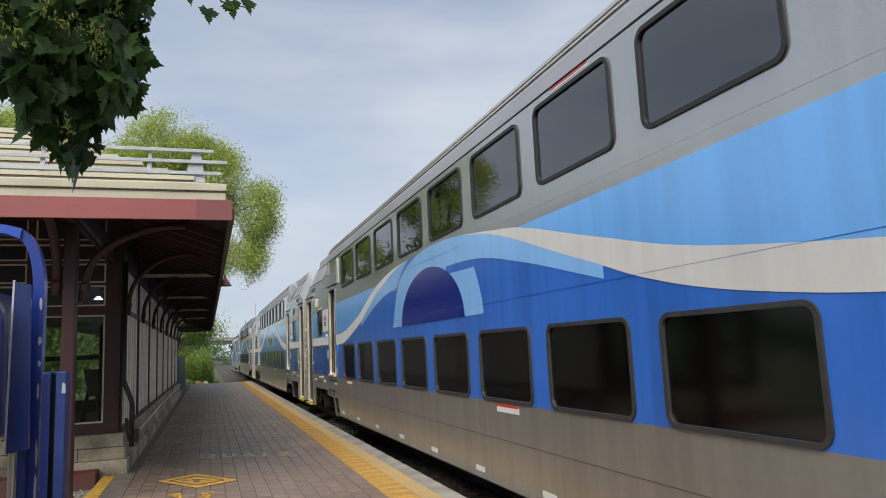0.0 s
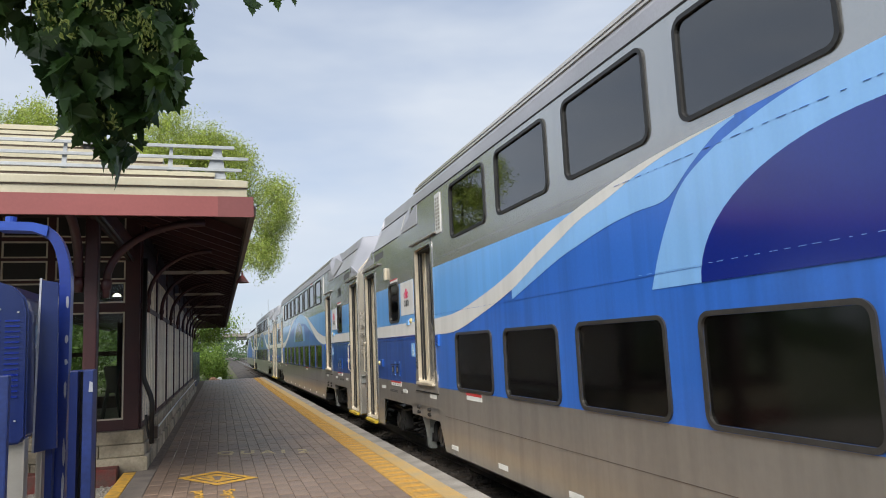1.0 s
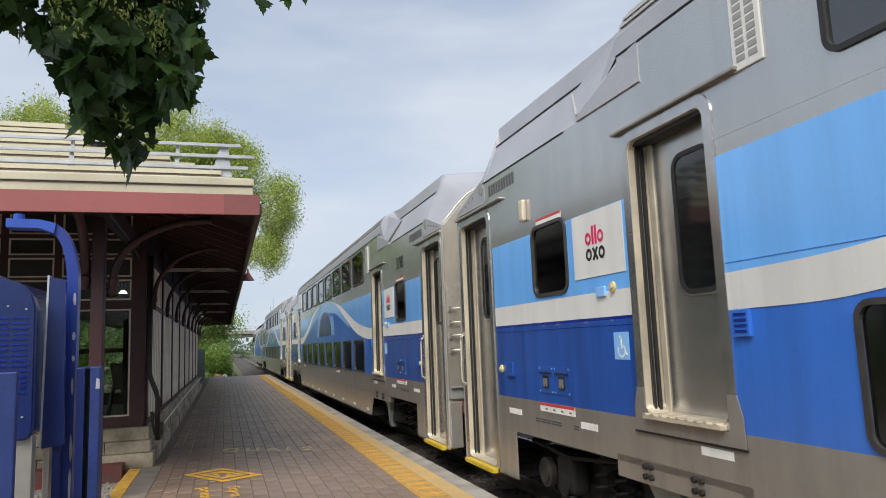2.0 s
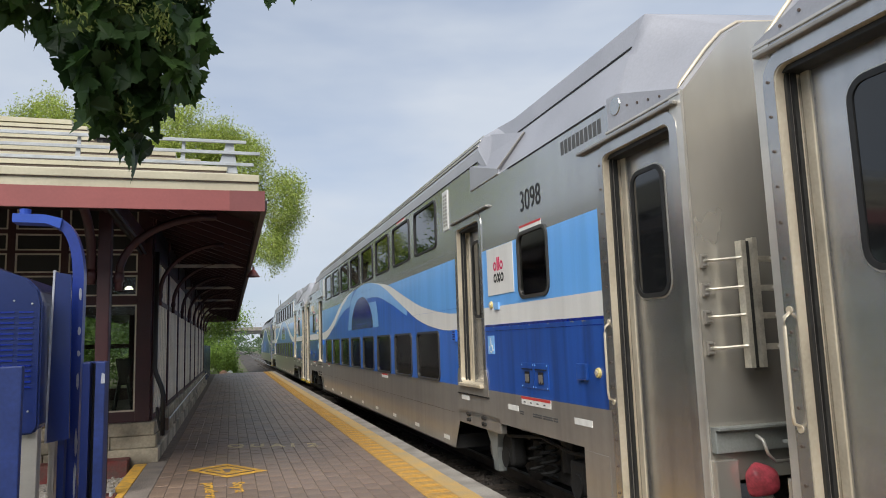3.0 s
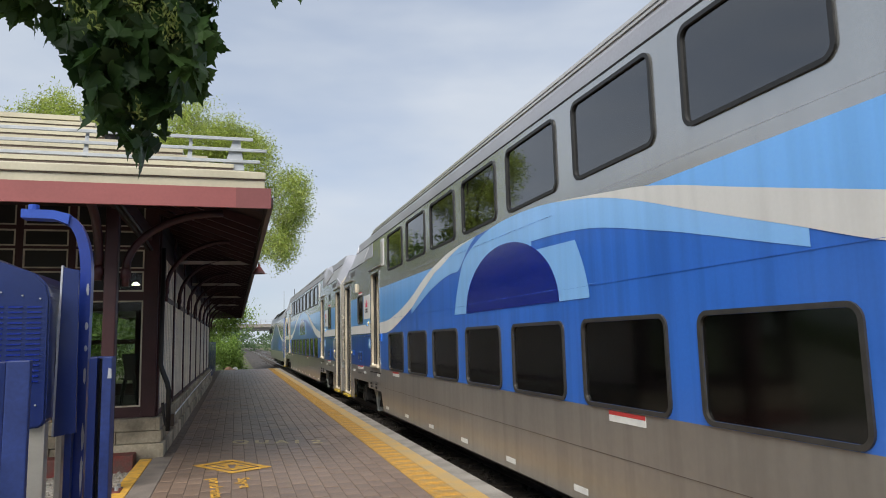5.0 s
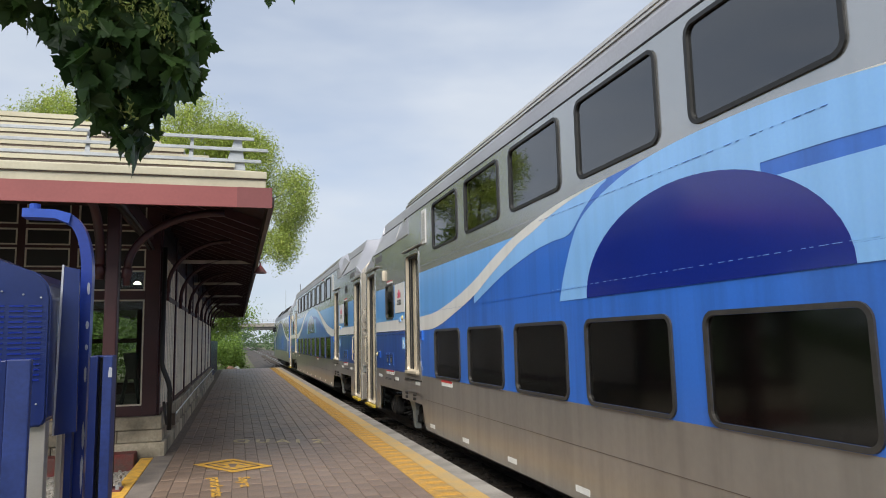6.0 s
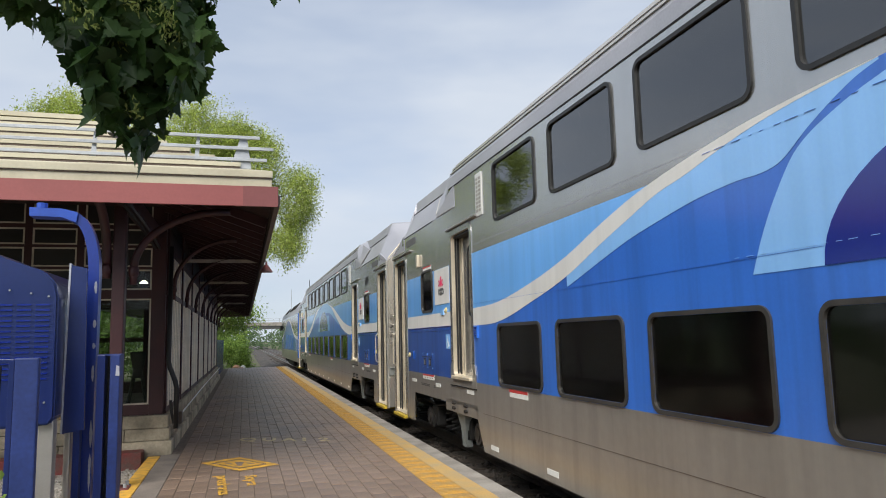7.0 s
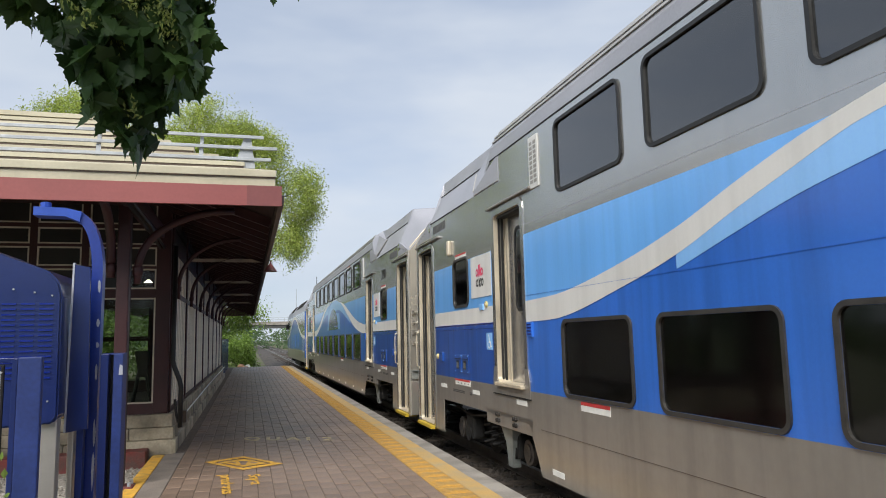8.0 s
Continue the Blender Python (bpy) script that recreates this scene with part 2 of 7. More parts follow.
M_BARK = material("grey_bark", (0.12, 0.095, 0.07), 0.95, 0, 0.25, 6, 0.8, 25)


def leaf_material(name, colour, tint, shine=0.35):
    m = material(name, colour, 0.5, 0, 0.15, 3, 0.05, 40, tint=tint, spec=shine, per_piece=0.35)
    b = m.node_tree.nodes["Principled BSDF"]
    b.inputs["Subsurface Weight"].default_value = 0.0
    n, k = m.node_tree.nodes, m.node_tree.links
    out = n["Material Output"]
    mix, tl = n.new("ShaderNodeMixShader"), n.new("ShaderNodeBsdfTranslucent")
    src = b.inputs["Base Color"].links[0].from_socket
    k.new(src, tl.inputs["Color"])
    mix.inputs[0].default_value = 0.35
    k.new(b.outputs[0], mix.inputs[1])
    k.new(tl.outputs[0], mix.inputs[2])
    k.new(mix.outputs[0], out.inputs["Surface"])
    return m


M_MAPLE = leaf_material("dark_maple_leaf", (0.065, 0.125, 0.026), (0.026, 0.060, 0.018))
M_SEED = leaf_material("yellow_green_seed_cluster", (0.26, 0.31, 0.08), (0.15, 0.20, 0.05))
M_FOLIAGE = leaf_material("fresh_green_foliage", (0.46, 0.52, 0.13), (0.27, 0.36, 0.075))
M_BUSH = leaf_material("bush_green_foliage", (0.26, 0.38, 0.075), (0.11, 0.19, 0.035))
# darker copy of the bush green, shade put into the leaf colour
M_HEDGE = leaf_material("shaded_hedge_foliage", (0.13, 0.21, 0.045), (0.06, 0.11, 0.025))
# haze of the distance is mixed into this leaf colour
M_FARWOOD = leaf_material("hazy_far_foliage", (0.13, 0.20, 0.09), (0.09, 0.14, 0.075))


# ---- shaping helpers ----
def part(name, bm, mat, parent=None, label="", smooth=False):
    me = bpy.data.meshes.new(name)
    bmesh.ops.recalc_face_normals(bm, faces=bm.faces)
    bm.to_mesh(me)
    bm.free()
    for m in mat if isinstance(mat, (list, tuple)) else (mat,):
        me.materials.append(m)
    if smooth:
        for p in me.polygons:
            p.use_smooth = True
    ob = new(name, me)
    if parent is not None:
        ob.parent = parent
    if label:
        tagged(ob, label)
    return ob


def again(ob, parent, m):
    """One more piece on the same mesh."""
    o = new(ob.name.split(".")[0], ob.data)
    o.parent = parent
    o.matrix_basis = m
    if "label" in ob:
        o["label"] = ob["label"]
    return o


def thing(name, m, label, category, group="", kind=""):
    e = new(name)
    e.matrix_basis = m
    return tagged(e, label, category, group, kind)


def box(bm, x0, x1, y0, y1, z0, z1, bevel=0.0, mi=0):
    made = bmesh.ops.create_cube(bm, size=1, matrix=Matrix.LocRotScale(((x0 + x1) / 2, (y0 + y1) / 2, (z0 + z1) / 2), None, (abs(x1 - x0), abs(y1 - y0), abs(z1 - z0))))
    vs = made["verts"]
    fs = {f for v in vs for f in v.link_faces}
    for f in fs:
        f.material_index = mi
    if bevel:
        es = {e for v in vs for e in v.link_edges}
        bmesh.ops.bevel(bm, geom=list(es), offset=bevel, segments=2, affect="EDGES", profile=0.6)
    return bm


def rod(bm, a, b, r, seg=8, r2=None):
    a, b = Vector(a), Vector(b)
    d = b - a
    m = Matrix.Translation((a + b) / 2) @ d.to_track_quat("Z", "Y").to_matrix().to_4x4()
    bmesh.ops.create_cone(bm, cap_ends=True, segments=seg, radius1=r, radius2=r if r2 is None else r2, depth=d.length, matrix=m)
    return bm


def tube(bm, pts, r, seg=8):
    """A swept tube through the points, with closed ends."""
    pts = [Vector(p) for p in pts]
    rings = []
    for i, p in enumerate(pts):
        d = (pts[min(i + 1, len(pts) - 1)] - pts[max(i - 1, 0)]).normalized()
        u = d.cross(Vector((0, 0, 1)))
        if u.length < 0.05:
            u = d.cross(Vector((1, 0, 0)))
        u.normalize()
        w = d.cross(u)
        rr = r[i] if isinstance(r, (list, tuple)) else r
        rings.append([bm.verts.new(p + (u * math.cos(2 * math.pi * k / seg) + w * math.sin(2 * math.pi * k / seg)) * rr) for k in range(seg)])
    for a, b in zip(rings, rings[1:]):
        for k in range(seg):
            bm.faces.new((a[k], a[(k + 1) % seg], b[(k + 1) % seg], b[k]))
    bm.faces.new(rings[0])
    bm.faces.new(rings[-1][::-1])
    return bm


def slab(bm, pts, d, mi=0):
    """A polygon given by 3D points, thickened by the vector d."""
    a = [bm.verts.new(p) for p in pts]
    b = [bm.verts.new(Vector(p) + Vector(d)) for p in pts]
    n = len(a)
    fs = [bm.faces.new(a), bm.faces.new(b[::-1])] + [bm.faces.new((a[i], b[i], b[(i + 1) % n], a[(i + 1) % n])) for i in range(n)]
    for f in fs:
        f.material_index = mi
    return bm


def round_rect(w, h, r, seg=5):
    pts = []
    for cx, cy, a0 in ((w / 2 - r, h / 2 - r, 0), (-w / 2 + r, h / 2 - r, 90), (-w / 2 + r, -h / 2 + r, 180), (w / 2 - r, -h / 2 + r, 270)):
        for i in range(seg + 1):
            a = radians(a0 + 90 * i / seg)
            pts.append((cx + r * math.cos(a), cy + r * math.sin(a)))
    return pts


def ring(bm, w, h, r, rim, x0, x1):
    """A rounded frame in the y-z plane from x0 (outer) to x1."""
    o, i = round_rect(w, h, r), round_rect(w - 2 * rim, h - 2 * rim, max(0.01, r - rim))
    vs = [[bm.verts.new((x, p[0], p[1])) for p in pp] for x, pp in ((x0, o), (x0, i), (x1, i), (x1, o))]
    n = len(o)
    for a, b in ((0, 1), (1, 2), (2, 3), (3, 0)):
        for k in range(n):
            bm.faces.new((vs[a][k], vs[a][(k + 1) % n], vs[b][(k + 1) % n], vs[b][k]))
    return bm


def plate(bm, w, h, r, x0, x1):
    return slab(bm, [(x0, *p) for p in round_rect(w, h, r)], (x1 - x0, 0, 0))


def letters(name, text, size, mat, parent, m, sx=1.0, sy=1.0, depth=0.002, bold=0.0, lean=None):
    c = bpy.data.curves.new(name, "FONT")
    c.body, c.size, c.extrude, c.align_x, c.align_y, c.offset = text, size, depth, "CENTER", "CENTER", bold
    tmp = bpy.data.objects.new(name, c)
    scene.collection.objects.link(tmp)
    dg = bpy.context.evaluated_depsgraph_get()
    me = bpy.data.meshes.new_from_object(tmp.evaluated_get(dg))
    bpy.data.objects.remove(tmp)
    me.transform(Matrix.Diagonal((sx, sy, 1, 1)))
    if lean:
        me.transform(lean)
    me.materials.clear()
    me.materials.append(mat)
    ob = new(name, me)
    ob.parent = parent
    ob.matrix_basis = m
    return ob


def smooth_curve(keys, v):
    """Cubic through (position, value) keys."""
    keys = sorted(keys)
    if v <= keys[0][0]:
        return keys[0][1]
    if v >= keys[-1][0]:
        return keys[-1][1]
    for i in range(len(keys) - 1):
        if keys[i][0] <= v <= keys[i + 1][0]:
            break
    p = [keys[max(0, i - 1)], keys[i], keys[i + 1], keys[min(len(keys) - 1, i + 2)]]
    h = p[2][0] - p[1][0]
    t = (v - p[1][0]) / h
    m1 = (p[2][1] - p[0][1]) / max(1e-6, p[2][0] - p[0][0]) * h
    m2 = (p[3][1] - p[1][1]) / max(1e-6, p[3][0] - p[1][0]) * h
    return (2 * t**3 - 3 * t**2 + 1) * p[1][1] + (t**3 - 2 * t**2 + t) * m1 + (-2 * t**3 + 3 * t**2) * p[2][1] + (t**3 - t**2) * m2


# ---- ground, platform and track ----
RAIL_Z = -0.20
TRACK_X = 4.14


def build_ground():
    bm = bmesh.new()
    box(bm, -900, 900, -300, 2500, -1.2, -0.62)
    tagged(part("ground", bm, M_EARTH), "flat grassy earth reaching the horizon", "ground", kind="structure")
    bm = bmesh.new()
    slab(bm, [(1.2, -60, -0.6), (2.0, -60, -0.38), (6.4, -60, -0.38), (7.6, -60, -0.6)], (0, 560, 0))
    tagged(part("track_bed", bm, M_BALLAST), "dark crushed stone bed under the rails", "ballast", kind="structure")
    # loose stones on the bed where it shows beside the platform and beyond its end
    rnd = random.Random(5)
    bm = bmesh.new()
    for i in range(2600):
        y = 5 + 75 * rnd.random() ** 1.6
        x = 2.42 + rnd.random() * (3.6 if y > 46 else 0.9)
        r = rnd.uniform(0.025, 0.06)
        m = pose(x, y, -0.37, rnd.uniform(0, 180), rnd.uniform(0, 180), 0) @ Matrix.Diagonal((1, rnd.uniform(0.6, 1), rnd.uniform(0.5, 0.9), 1))
        bmesh.ops.create_cone(bm, cap_ends=True, segments=5, radius1=r, radius2=r * 0.5, depth=r, matrix=m)
    tagged(part("ballast_stones", bm, M_BALLAST), "loose dark ballast stones along the track", "ballast", kind="stuff")


def build_track():
    for side, x in (("near", TRACK_X - 0.7175), ("far", TRACK_X + 0.7175)):
        bm = bmesh.new()
        prof = [(-0.07, -0.15), (0.07, -0.15), (0.07, -0.135), (0.012, -0.115), (0.012, -0.04), (0.036, -0.03), (0.036, 0), (-0.036, 0), (-0.036, -0.03), (-0.012, -0.04), (-0.012, -0.115), (-0.07, -0.135)]
        slab(bm, [(x + a, -60, RAIL_Z + b) for a, b in prof], (0, 520, 0))
        tagged(part("rail", bm, M_RAIL), "long worn steel rail with a shiny head", "rail", "rails of the track", "structure")
    bm = bmesh.new()
    box(bm, -1.3, 1.3, -0.12, 0.12, -0.14, 0, 0.01)
    first = part("sleeper", bm, M_SLEEPER)
    first.matrix_basis = pose(TRACK_X, 2.0, RAIL_Z - 0.15)
    tagged(first, "dark creosoted timber sleeper under the rails", "sleeper", "sleepers of the track")
    for i in range(1, 170):
        copy_thing(first, pose(TRACK_X, 2.0 + 0.6 * i, RAIL_Z - 0.15))


PLAT_L, PLAT_R, PLAT_END = -1.55, 2.35, 45.0


def build_platform():
    bm = bmesh.new()
    box(bm, PLAT_L, 2.13, -12, PLAT_END, -0.62, -0.0075)
    box(bm, -1.35, PLAT_L, 11.4, PLAT_END, -0.62, -0.015)
    plat = tagged(part("platform", bm, M_JOINT), "low station platform of weathered grey-brown pavers", "platform", kind="structure")
    bm = bmesh.new()
    box(bm, 2.13, PLAT_R, -12, PLAT_END + 0.1, -0.62, 0.0, 0.012)
    part("coping", bm, M_CONCRETE, plat, "worn grey concrete edge")
    bm = bmesh.new()
    box(bm, 1.93, 2.128, -12, PLAT_END, -0.3, 0.002)
    part("painted_band", bm, M_PALEYELLOW, plat, "faded yellow painted band")
    bm = bmesh.new()
    box(bm, PLAT_L - 0.001, PLAT_L + 0.16, 6.0, 11.1, -0.4, 0.004, 0.01)
    part("kerb_stripe", bm, M_MARK, plat, "yellow painted kerb")
    bm = bmesh.new()
    box(bm, PLAT_L + 0.165, PLAT_L + 0.42, -6.0, 11.2, -0.3, 0.001, 0.008)
    part("kerb", bm, M_KERB, plat, "worn brown concrete kerb")
    bm = bmesh.new()
    box(bm, -1.35, 2.12, PLAT_END, PLAT_END + 0.45, -0.62, -0.01, 0.02)
    part("end_kerb", bm, M_CONCRETE, plat)


def build_pavers():
    """Pavers in rows along the platform; those nearest the path are pieces, the rest one joined part."""
    plat = bpy.data.objects["platform"]
    w, l, gap = 0.155, 0.31, 0.0045
    x_left, x_right = PLAT_L + 0.425, 1.625
    cols = int((x_right - x_left) / w)
    w = (x_right - x_left) / cols
    bm = bmesh.new()
    box(bm, -w / 2 + gap, w / 2 - gap, -l / 2 + gap / 2, l / 2 - gap / 2, -0.05, 0, 0.004)
    first = part("paver", bm, M_PAVER, plat)
    first.matrix_basis = pose(x_left + w / 2, 6.5, 0)
    rnd = random.Random(3)
    verts, faces = [], []
    n = 0
    for c in range(cols):
        shift = (c % 2) * l / 2
        for r in range(-32, int((PLAT_END - 4.0) / l)):
            x, y = x_left + (c + 0.5) * w, 4.0 + shift + (r + 0.5) * l
            if y + l / 2 > PLAT_END:
                continue
            z = rnd.uniform(-0.003, 0.002)
            if 7.2 < y < 11.4 and n < 290:
                again(first, plat, pose(x, y, z, rnd.uniform(-0.4, 0.4), rnd.uniform(-0.5, 0.5), rnd.uniform(-0.4, 0.4)))
                n += 1
                continue
            b = len(verts)
            hx, hy = w / 2 - gap, l / 2 - gap / 2
            t = rnd.uniform(-0.002, 0.002)
            verts += [(x - hx, y - hy, z - 0.004 - t), (x + hx, y - hy, z - 0.004 + t), (x + hx, y + hy, z - 0.004 + t), (x - hx, y + hy, z - 0.004 - t)]
            e = 0.005
            verts += [(x - hx + e, y - hy + e, z - t), (x + hx - e, y - hy + e, z + t), (x + hx - e, y + hy - e, z + t), (x - hx + e, y + hy - e, z - t)]
            verts += [(x - hx, y - hy, -0.03), (x + hx, y - hy, -0.03), (x + hx, y + hy, -0.03), (x - hx, y + hy, -0.03)]
            faces += [(b + 4, b + 5, b + 6, b + 7)] + [(b + i, b + (i + 1) % 4, b + 4 + (i + 1) % 4, b + 4 + i) for i in range(4)]
            faces += [(b + 8 + i, b + 8 + (i + 1) % 4, b + (i + 1) % 4, b + i) for i in range(4)]
    me = bpy.data.meshes.new("paver_field")
    me.from_pydata(verts, [], faces)
    me.materials.append(M_PAVER)
    ob = new("paver_field", me)
    ob.parent = plat
    tagged(ob, "further weathered pavers", kind="stuff")
    bpy.data.objects.remove(first)
    # tactile tiles along the edge
    bm = bmesh.new()
    tw = 0.30
    box(bm, -tw / 2, tw / 2, -tw / 2 + 0.003, tw / 2 - 0.003, -0.04, 0.0, 0.003)
    for i in range(5):
        y = -tw / 2 + 0.03 + i * 0.06
        box(bm, -tw / 2 + 0.015, tw / 2 - 0.015, y - 0.011, y + 0.011, 0, 0.005)
    tile = part("tactile_tile", bm, M_TACTILE, plat)
    tile.matrix_basis = pose(1.777, 5.0, 0.002)
    for i in range(-36, 134):
        if i == 0:
            continue
        again(tile, plat, pose(1.777, 5.0 + tw * i, 0.002 + rnd.uniform(-0.001, 0.001)))


def build_markings():
    """Painted signs on the pavers."""
    t = thing("platform_marking", pose(-0.32, 9.97, 0.006), "worn yellow diamond marking painted on the pavers", "marking")
    out = [(-0.50, 0.26, 0), (0.0, -0.53, 0), (0.50, -0.27, 0), (0.0, 0.54, 0)]
    bm = bmesh.new()
    o = [bm.verts.new(p) for p in out]
    i = [bm.verts.new((p[0] * 0.72, p[1] * 0.72, 0)) for p in out]
    for k in range(4):
        bm.faces.new((o[k], o[(k + 1) % 4], i[(k + 1) % 4], i[k]))
    part("diamond_border", bm, M_MARK, t)
    bm = bmesh.new()
    bm.faces.new([bm.verts.new((p[0] * 0.60, p[1] * 0.60, 0)) for p in out])
    part("diamond_field", bm, M_MARK, t)
    bm = bmesh.new()
    bm.faces.new([bm.verts.new((x, y, 0.003)) for x, y in ((-0.06, 0.12), (-0.02, -0.16), (0.03, -0.18), (0.06, 0.08))])
    bm.faces.new([bm.verts.new((x, y, 0.003)) for x, y in ((-0.20, 0.11), (-0.10, -0.02), (-0.08, 0.02), (-0.17, 0.13))])
    bm.faces.new([bm.verts.new((x, y, 0.003)) for x, y in ((0.20, -0.11), (0.10, 0.02), (0.08, -0.02), (0.17, -0.13))])
    part("pictogram", bm, M_PAVER, t)
    t = thing("platform_lettering", pose(0.35, 11.97, 0.007), "faded yellow letters painted on the pavers", "lettering")
    letters("letters", "Q U A I  2", 0.26, M_MARKPALE, t, pose(0, 0, 0), 1.32, 2.0, 0.0005, 0.010, Matrix(((0.91, 0.06, 0, 0), (-0.415, 1, 0, 0), (0, 0, 1, 0), (0, 0, 0, 1))))
    t = thing("warning_lettering", pose(-0.33, 8.75, 0.007, 0, 0, -87), "yellow warning words painted lengthways on the pavers", "lettering")
    letters("letters", "Soyez", 0.22, M_MARK, t, pose(-0.02, 0.15, 0), 1.15, 0.85, 0.0005, 0.006)
    letters("letters", "prudents", 0.22, M_MARK, t, pose(0.10, -0.16, 0), 1.40, 0.85, 0.0005, 0.006)


build_ground()
build_track()
build_platform()
build_markings()


# ---- train ----
HALF = 1.52
PITCH = 25.27
WIN_V = (-5.70, -4.07, -2.445, -0.815, 0.815, 2.445, 4.07, 5.70)
UP_Z, LOW_Z = (2.93, 3.655), (0.975, 1.705)
WIN_W = 1.28
WHITE_UP = [(-7.25, 1.915), (-6.8, 1.935), (-5.77, 2.05), (-5.21, 2.14), (-4.49, 2.30), (-3.84, 2.45), (-3.36, 2.565), (-2.86, 2.665), (-2.45, 2.715), (-1.84, 2.785), (-1.38, 2.832)]
WHITE_LO = [(-7.25, 1.70), (-6.77, 1.70), (-6.19, 1.745), (-5.48, 1.84), (-4.85, 1.975), (-4.32, 2.13), (-3.84, 2.265), (-3.34, 2.41), (-2.84, 2.557), (-2.44, 2.66), (-2.02, 2.743), (-1.38, 2.830)]
FAR_UP = [(0.96, 2.845), (1.57, 2.825), (2.0, 2.795), (2.52, 2.73), (2.96, 2.66), (3.26, 2.60), (3.75, 2.475), (4.36, 2.30), (5.15, 2.13), (6.27, 1.965), (7.25, 1.925)]
FAR_LO = [(0.96, 2.842), (1.57, 2.797), (2.01, 2.735), (2.53, 2.625), (2.88, 2.565), (3.28, 2.45), (3.77, 2.305), (4.38, 2.11), (5.17, 1.93), (6.29, 1.73), (7.25, 1.70)]
FAR_PALE = [(0.90, 2.845), (1.13, 2.782), (1.41, 2.643), (1.67, 2.489), (2.05, 2.468), (2.43, 2.435), (2.9, 2.36), (3.3, 2.285), (3.78, 2.165), (4.34, 2.018), (4.42, 2.0)]
MAIN_TOP = [(-4.42, 2.11), (-3.84, 2.27), (-3.34, 2.42), (-2.84, 2.565), (-2.44, 2.665), (-2.02, 2.745), (-1.38, 2.831), (-0.78, 2.876), (-0.15, 2.885), (0.3, 2.866), (0.58, 2.835), (0.9, 2.772), (1.226, 2.68), (1.518, 2.537), (1.69, 2.332), (1.83, 2.105), (1.93, 1.886)]
MAIN_LO = [(-4.42, 2.00), (-4.19, 2.05), (-3.32, 2.245), (-2.95, 2.318), (-2.4, 2.423), (-1.98, 2.482), (-1.4, 2.522), (-0.79, 2.537)]


def sheet(bm, lo, hi, v0, v1, x, steps=60, thick=0.002):
    """A thin vinyl sheet on the side at x, between two curves of height."""
    side = []
    for i in range(steps + 1):
        v = v0 + (v1 - v0) * i / steps
        a, b = (smooth_curve(c, v) if isinstance(c, list) else c for c in (lo, hi))
        side.append((bm.verts.new((x, v, a)), bm.verts.new((x, v, max(a + 0.001, b)))))
    for p, q in zip(side, side[1:]):
        bm.faces.new((p[0], q[0], q[1], p[1]))
    return bm


def side_wall(bm, x, zones):
    """Flat body side with openings: cells of a grid, each with the paint of its height."""
    vs = sorted({-12.28, -11.36, -11.08, -10.62, -8.25, -7.25, -6.95, 6.95, 7.25, 8.25, 10.62, 11.08, 11.26, 12.28} | {e for h in zones for e in h[:2]})
    zs = sorted({0.13, 0.62, 0.97, 1.70, 1.725, 1.93, 2.61, 3.2, 3.42, 3.73} | {e for h in zones for e in h[2:]})
    grid = {}

    def vert(i, j):
        if (i, j) not in grid:
            grid[i, j] = bm.verts.new((x, vs[i], zs[j]))
        return grid[i, j]

    for i in range(len(vs) - 1):
        for j in range(len(zs) - 1):
            v, z = (vs[i] + vs[i + 1]) / 2, (zs[j] + zs[j + 1]) / 2
            a = abs(v)
            if any(h[0] < v < h[1] and h[2] < z < h[3] for h in zones):
                continue
            if (6.95 < a < 10.62 and z < 0.62) or (a > (11.36 if v < 0 else 11.26) and z > 3.2) or (a > 7.25 + 1.0 and z > 3.42):
                continue
            f = bm.faces.new((vert(i, j), vert(i + 1, j), vert(i + 1, j + 1), vert(i, j + 1)))
            end = 8.25 < a < 11.08
            if z < 0.97:
                f.material_index = 0
            elif a > 11.08 or (7.25 < a < 8.25):
                f.material_index = 1
            elif z < 1.70:
                f.material_index = 3 if end else 2
            elif z < 1.725:
                f.material_index = 4 if end else 2
            elif z < 1.93:
                f.material_index = 5 if end else 2
            elif z < 2.61:
                f.material_index = 6 if end else 2
            else:
                f.material_index = 1


def body_sections():
    mid = [(-1.52, 3.73), (-1.51, 3.89), (-1.43, 4.06), (-1.24, 4.18), (-0.7, 4.27), (0, 4.30)]
    hump = [(-1.52, 3.42), (-1.50, 3.45), (-1.29, 3.895), (-1.26, 3.91), (-1.225, 4.14), (0, 4.25)]
    cap = [(-1.52, 3.2), (-1.47, 3.27), (-1.23, 3.55), (-1.10, 3.68), (-0.95, 3.77), (0, 3.88)]
    tip = [(-1.50, 3.2), (-1.45, 3.25), (-1.21, 3.53), (-1.08, 3.66), (-0.93, 3.75), (0, 3.86)]
    return mid, hump, cap, tip


def at_end(s, front, rear):
    """A length along the car that differs between its two ends."""
    return s * (front if s < 0 else rear)


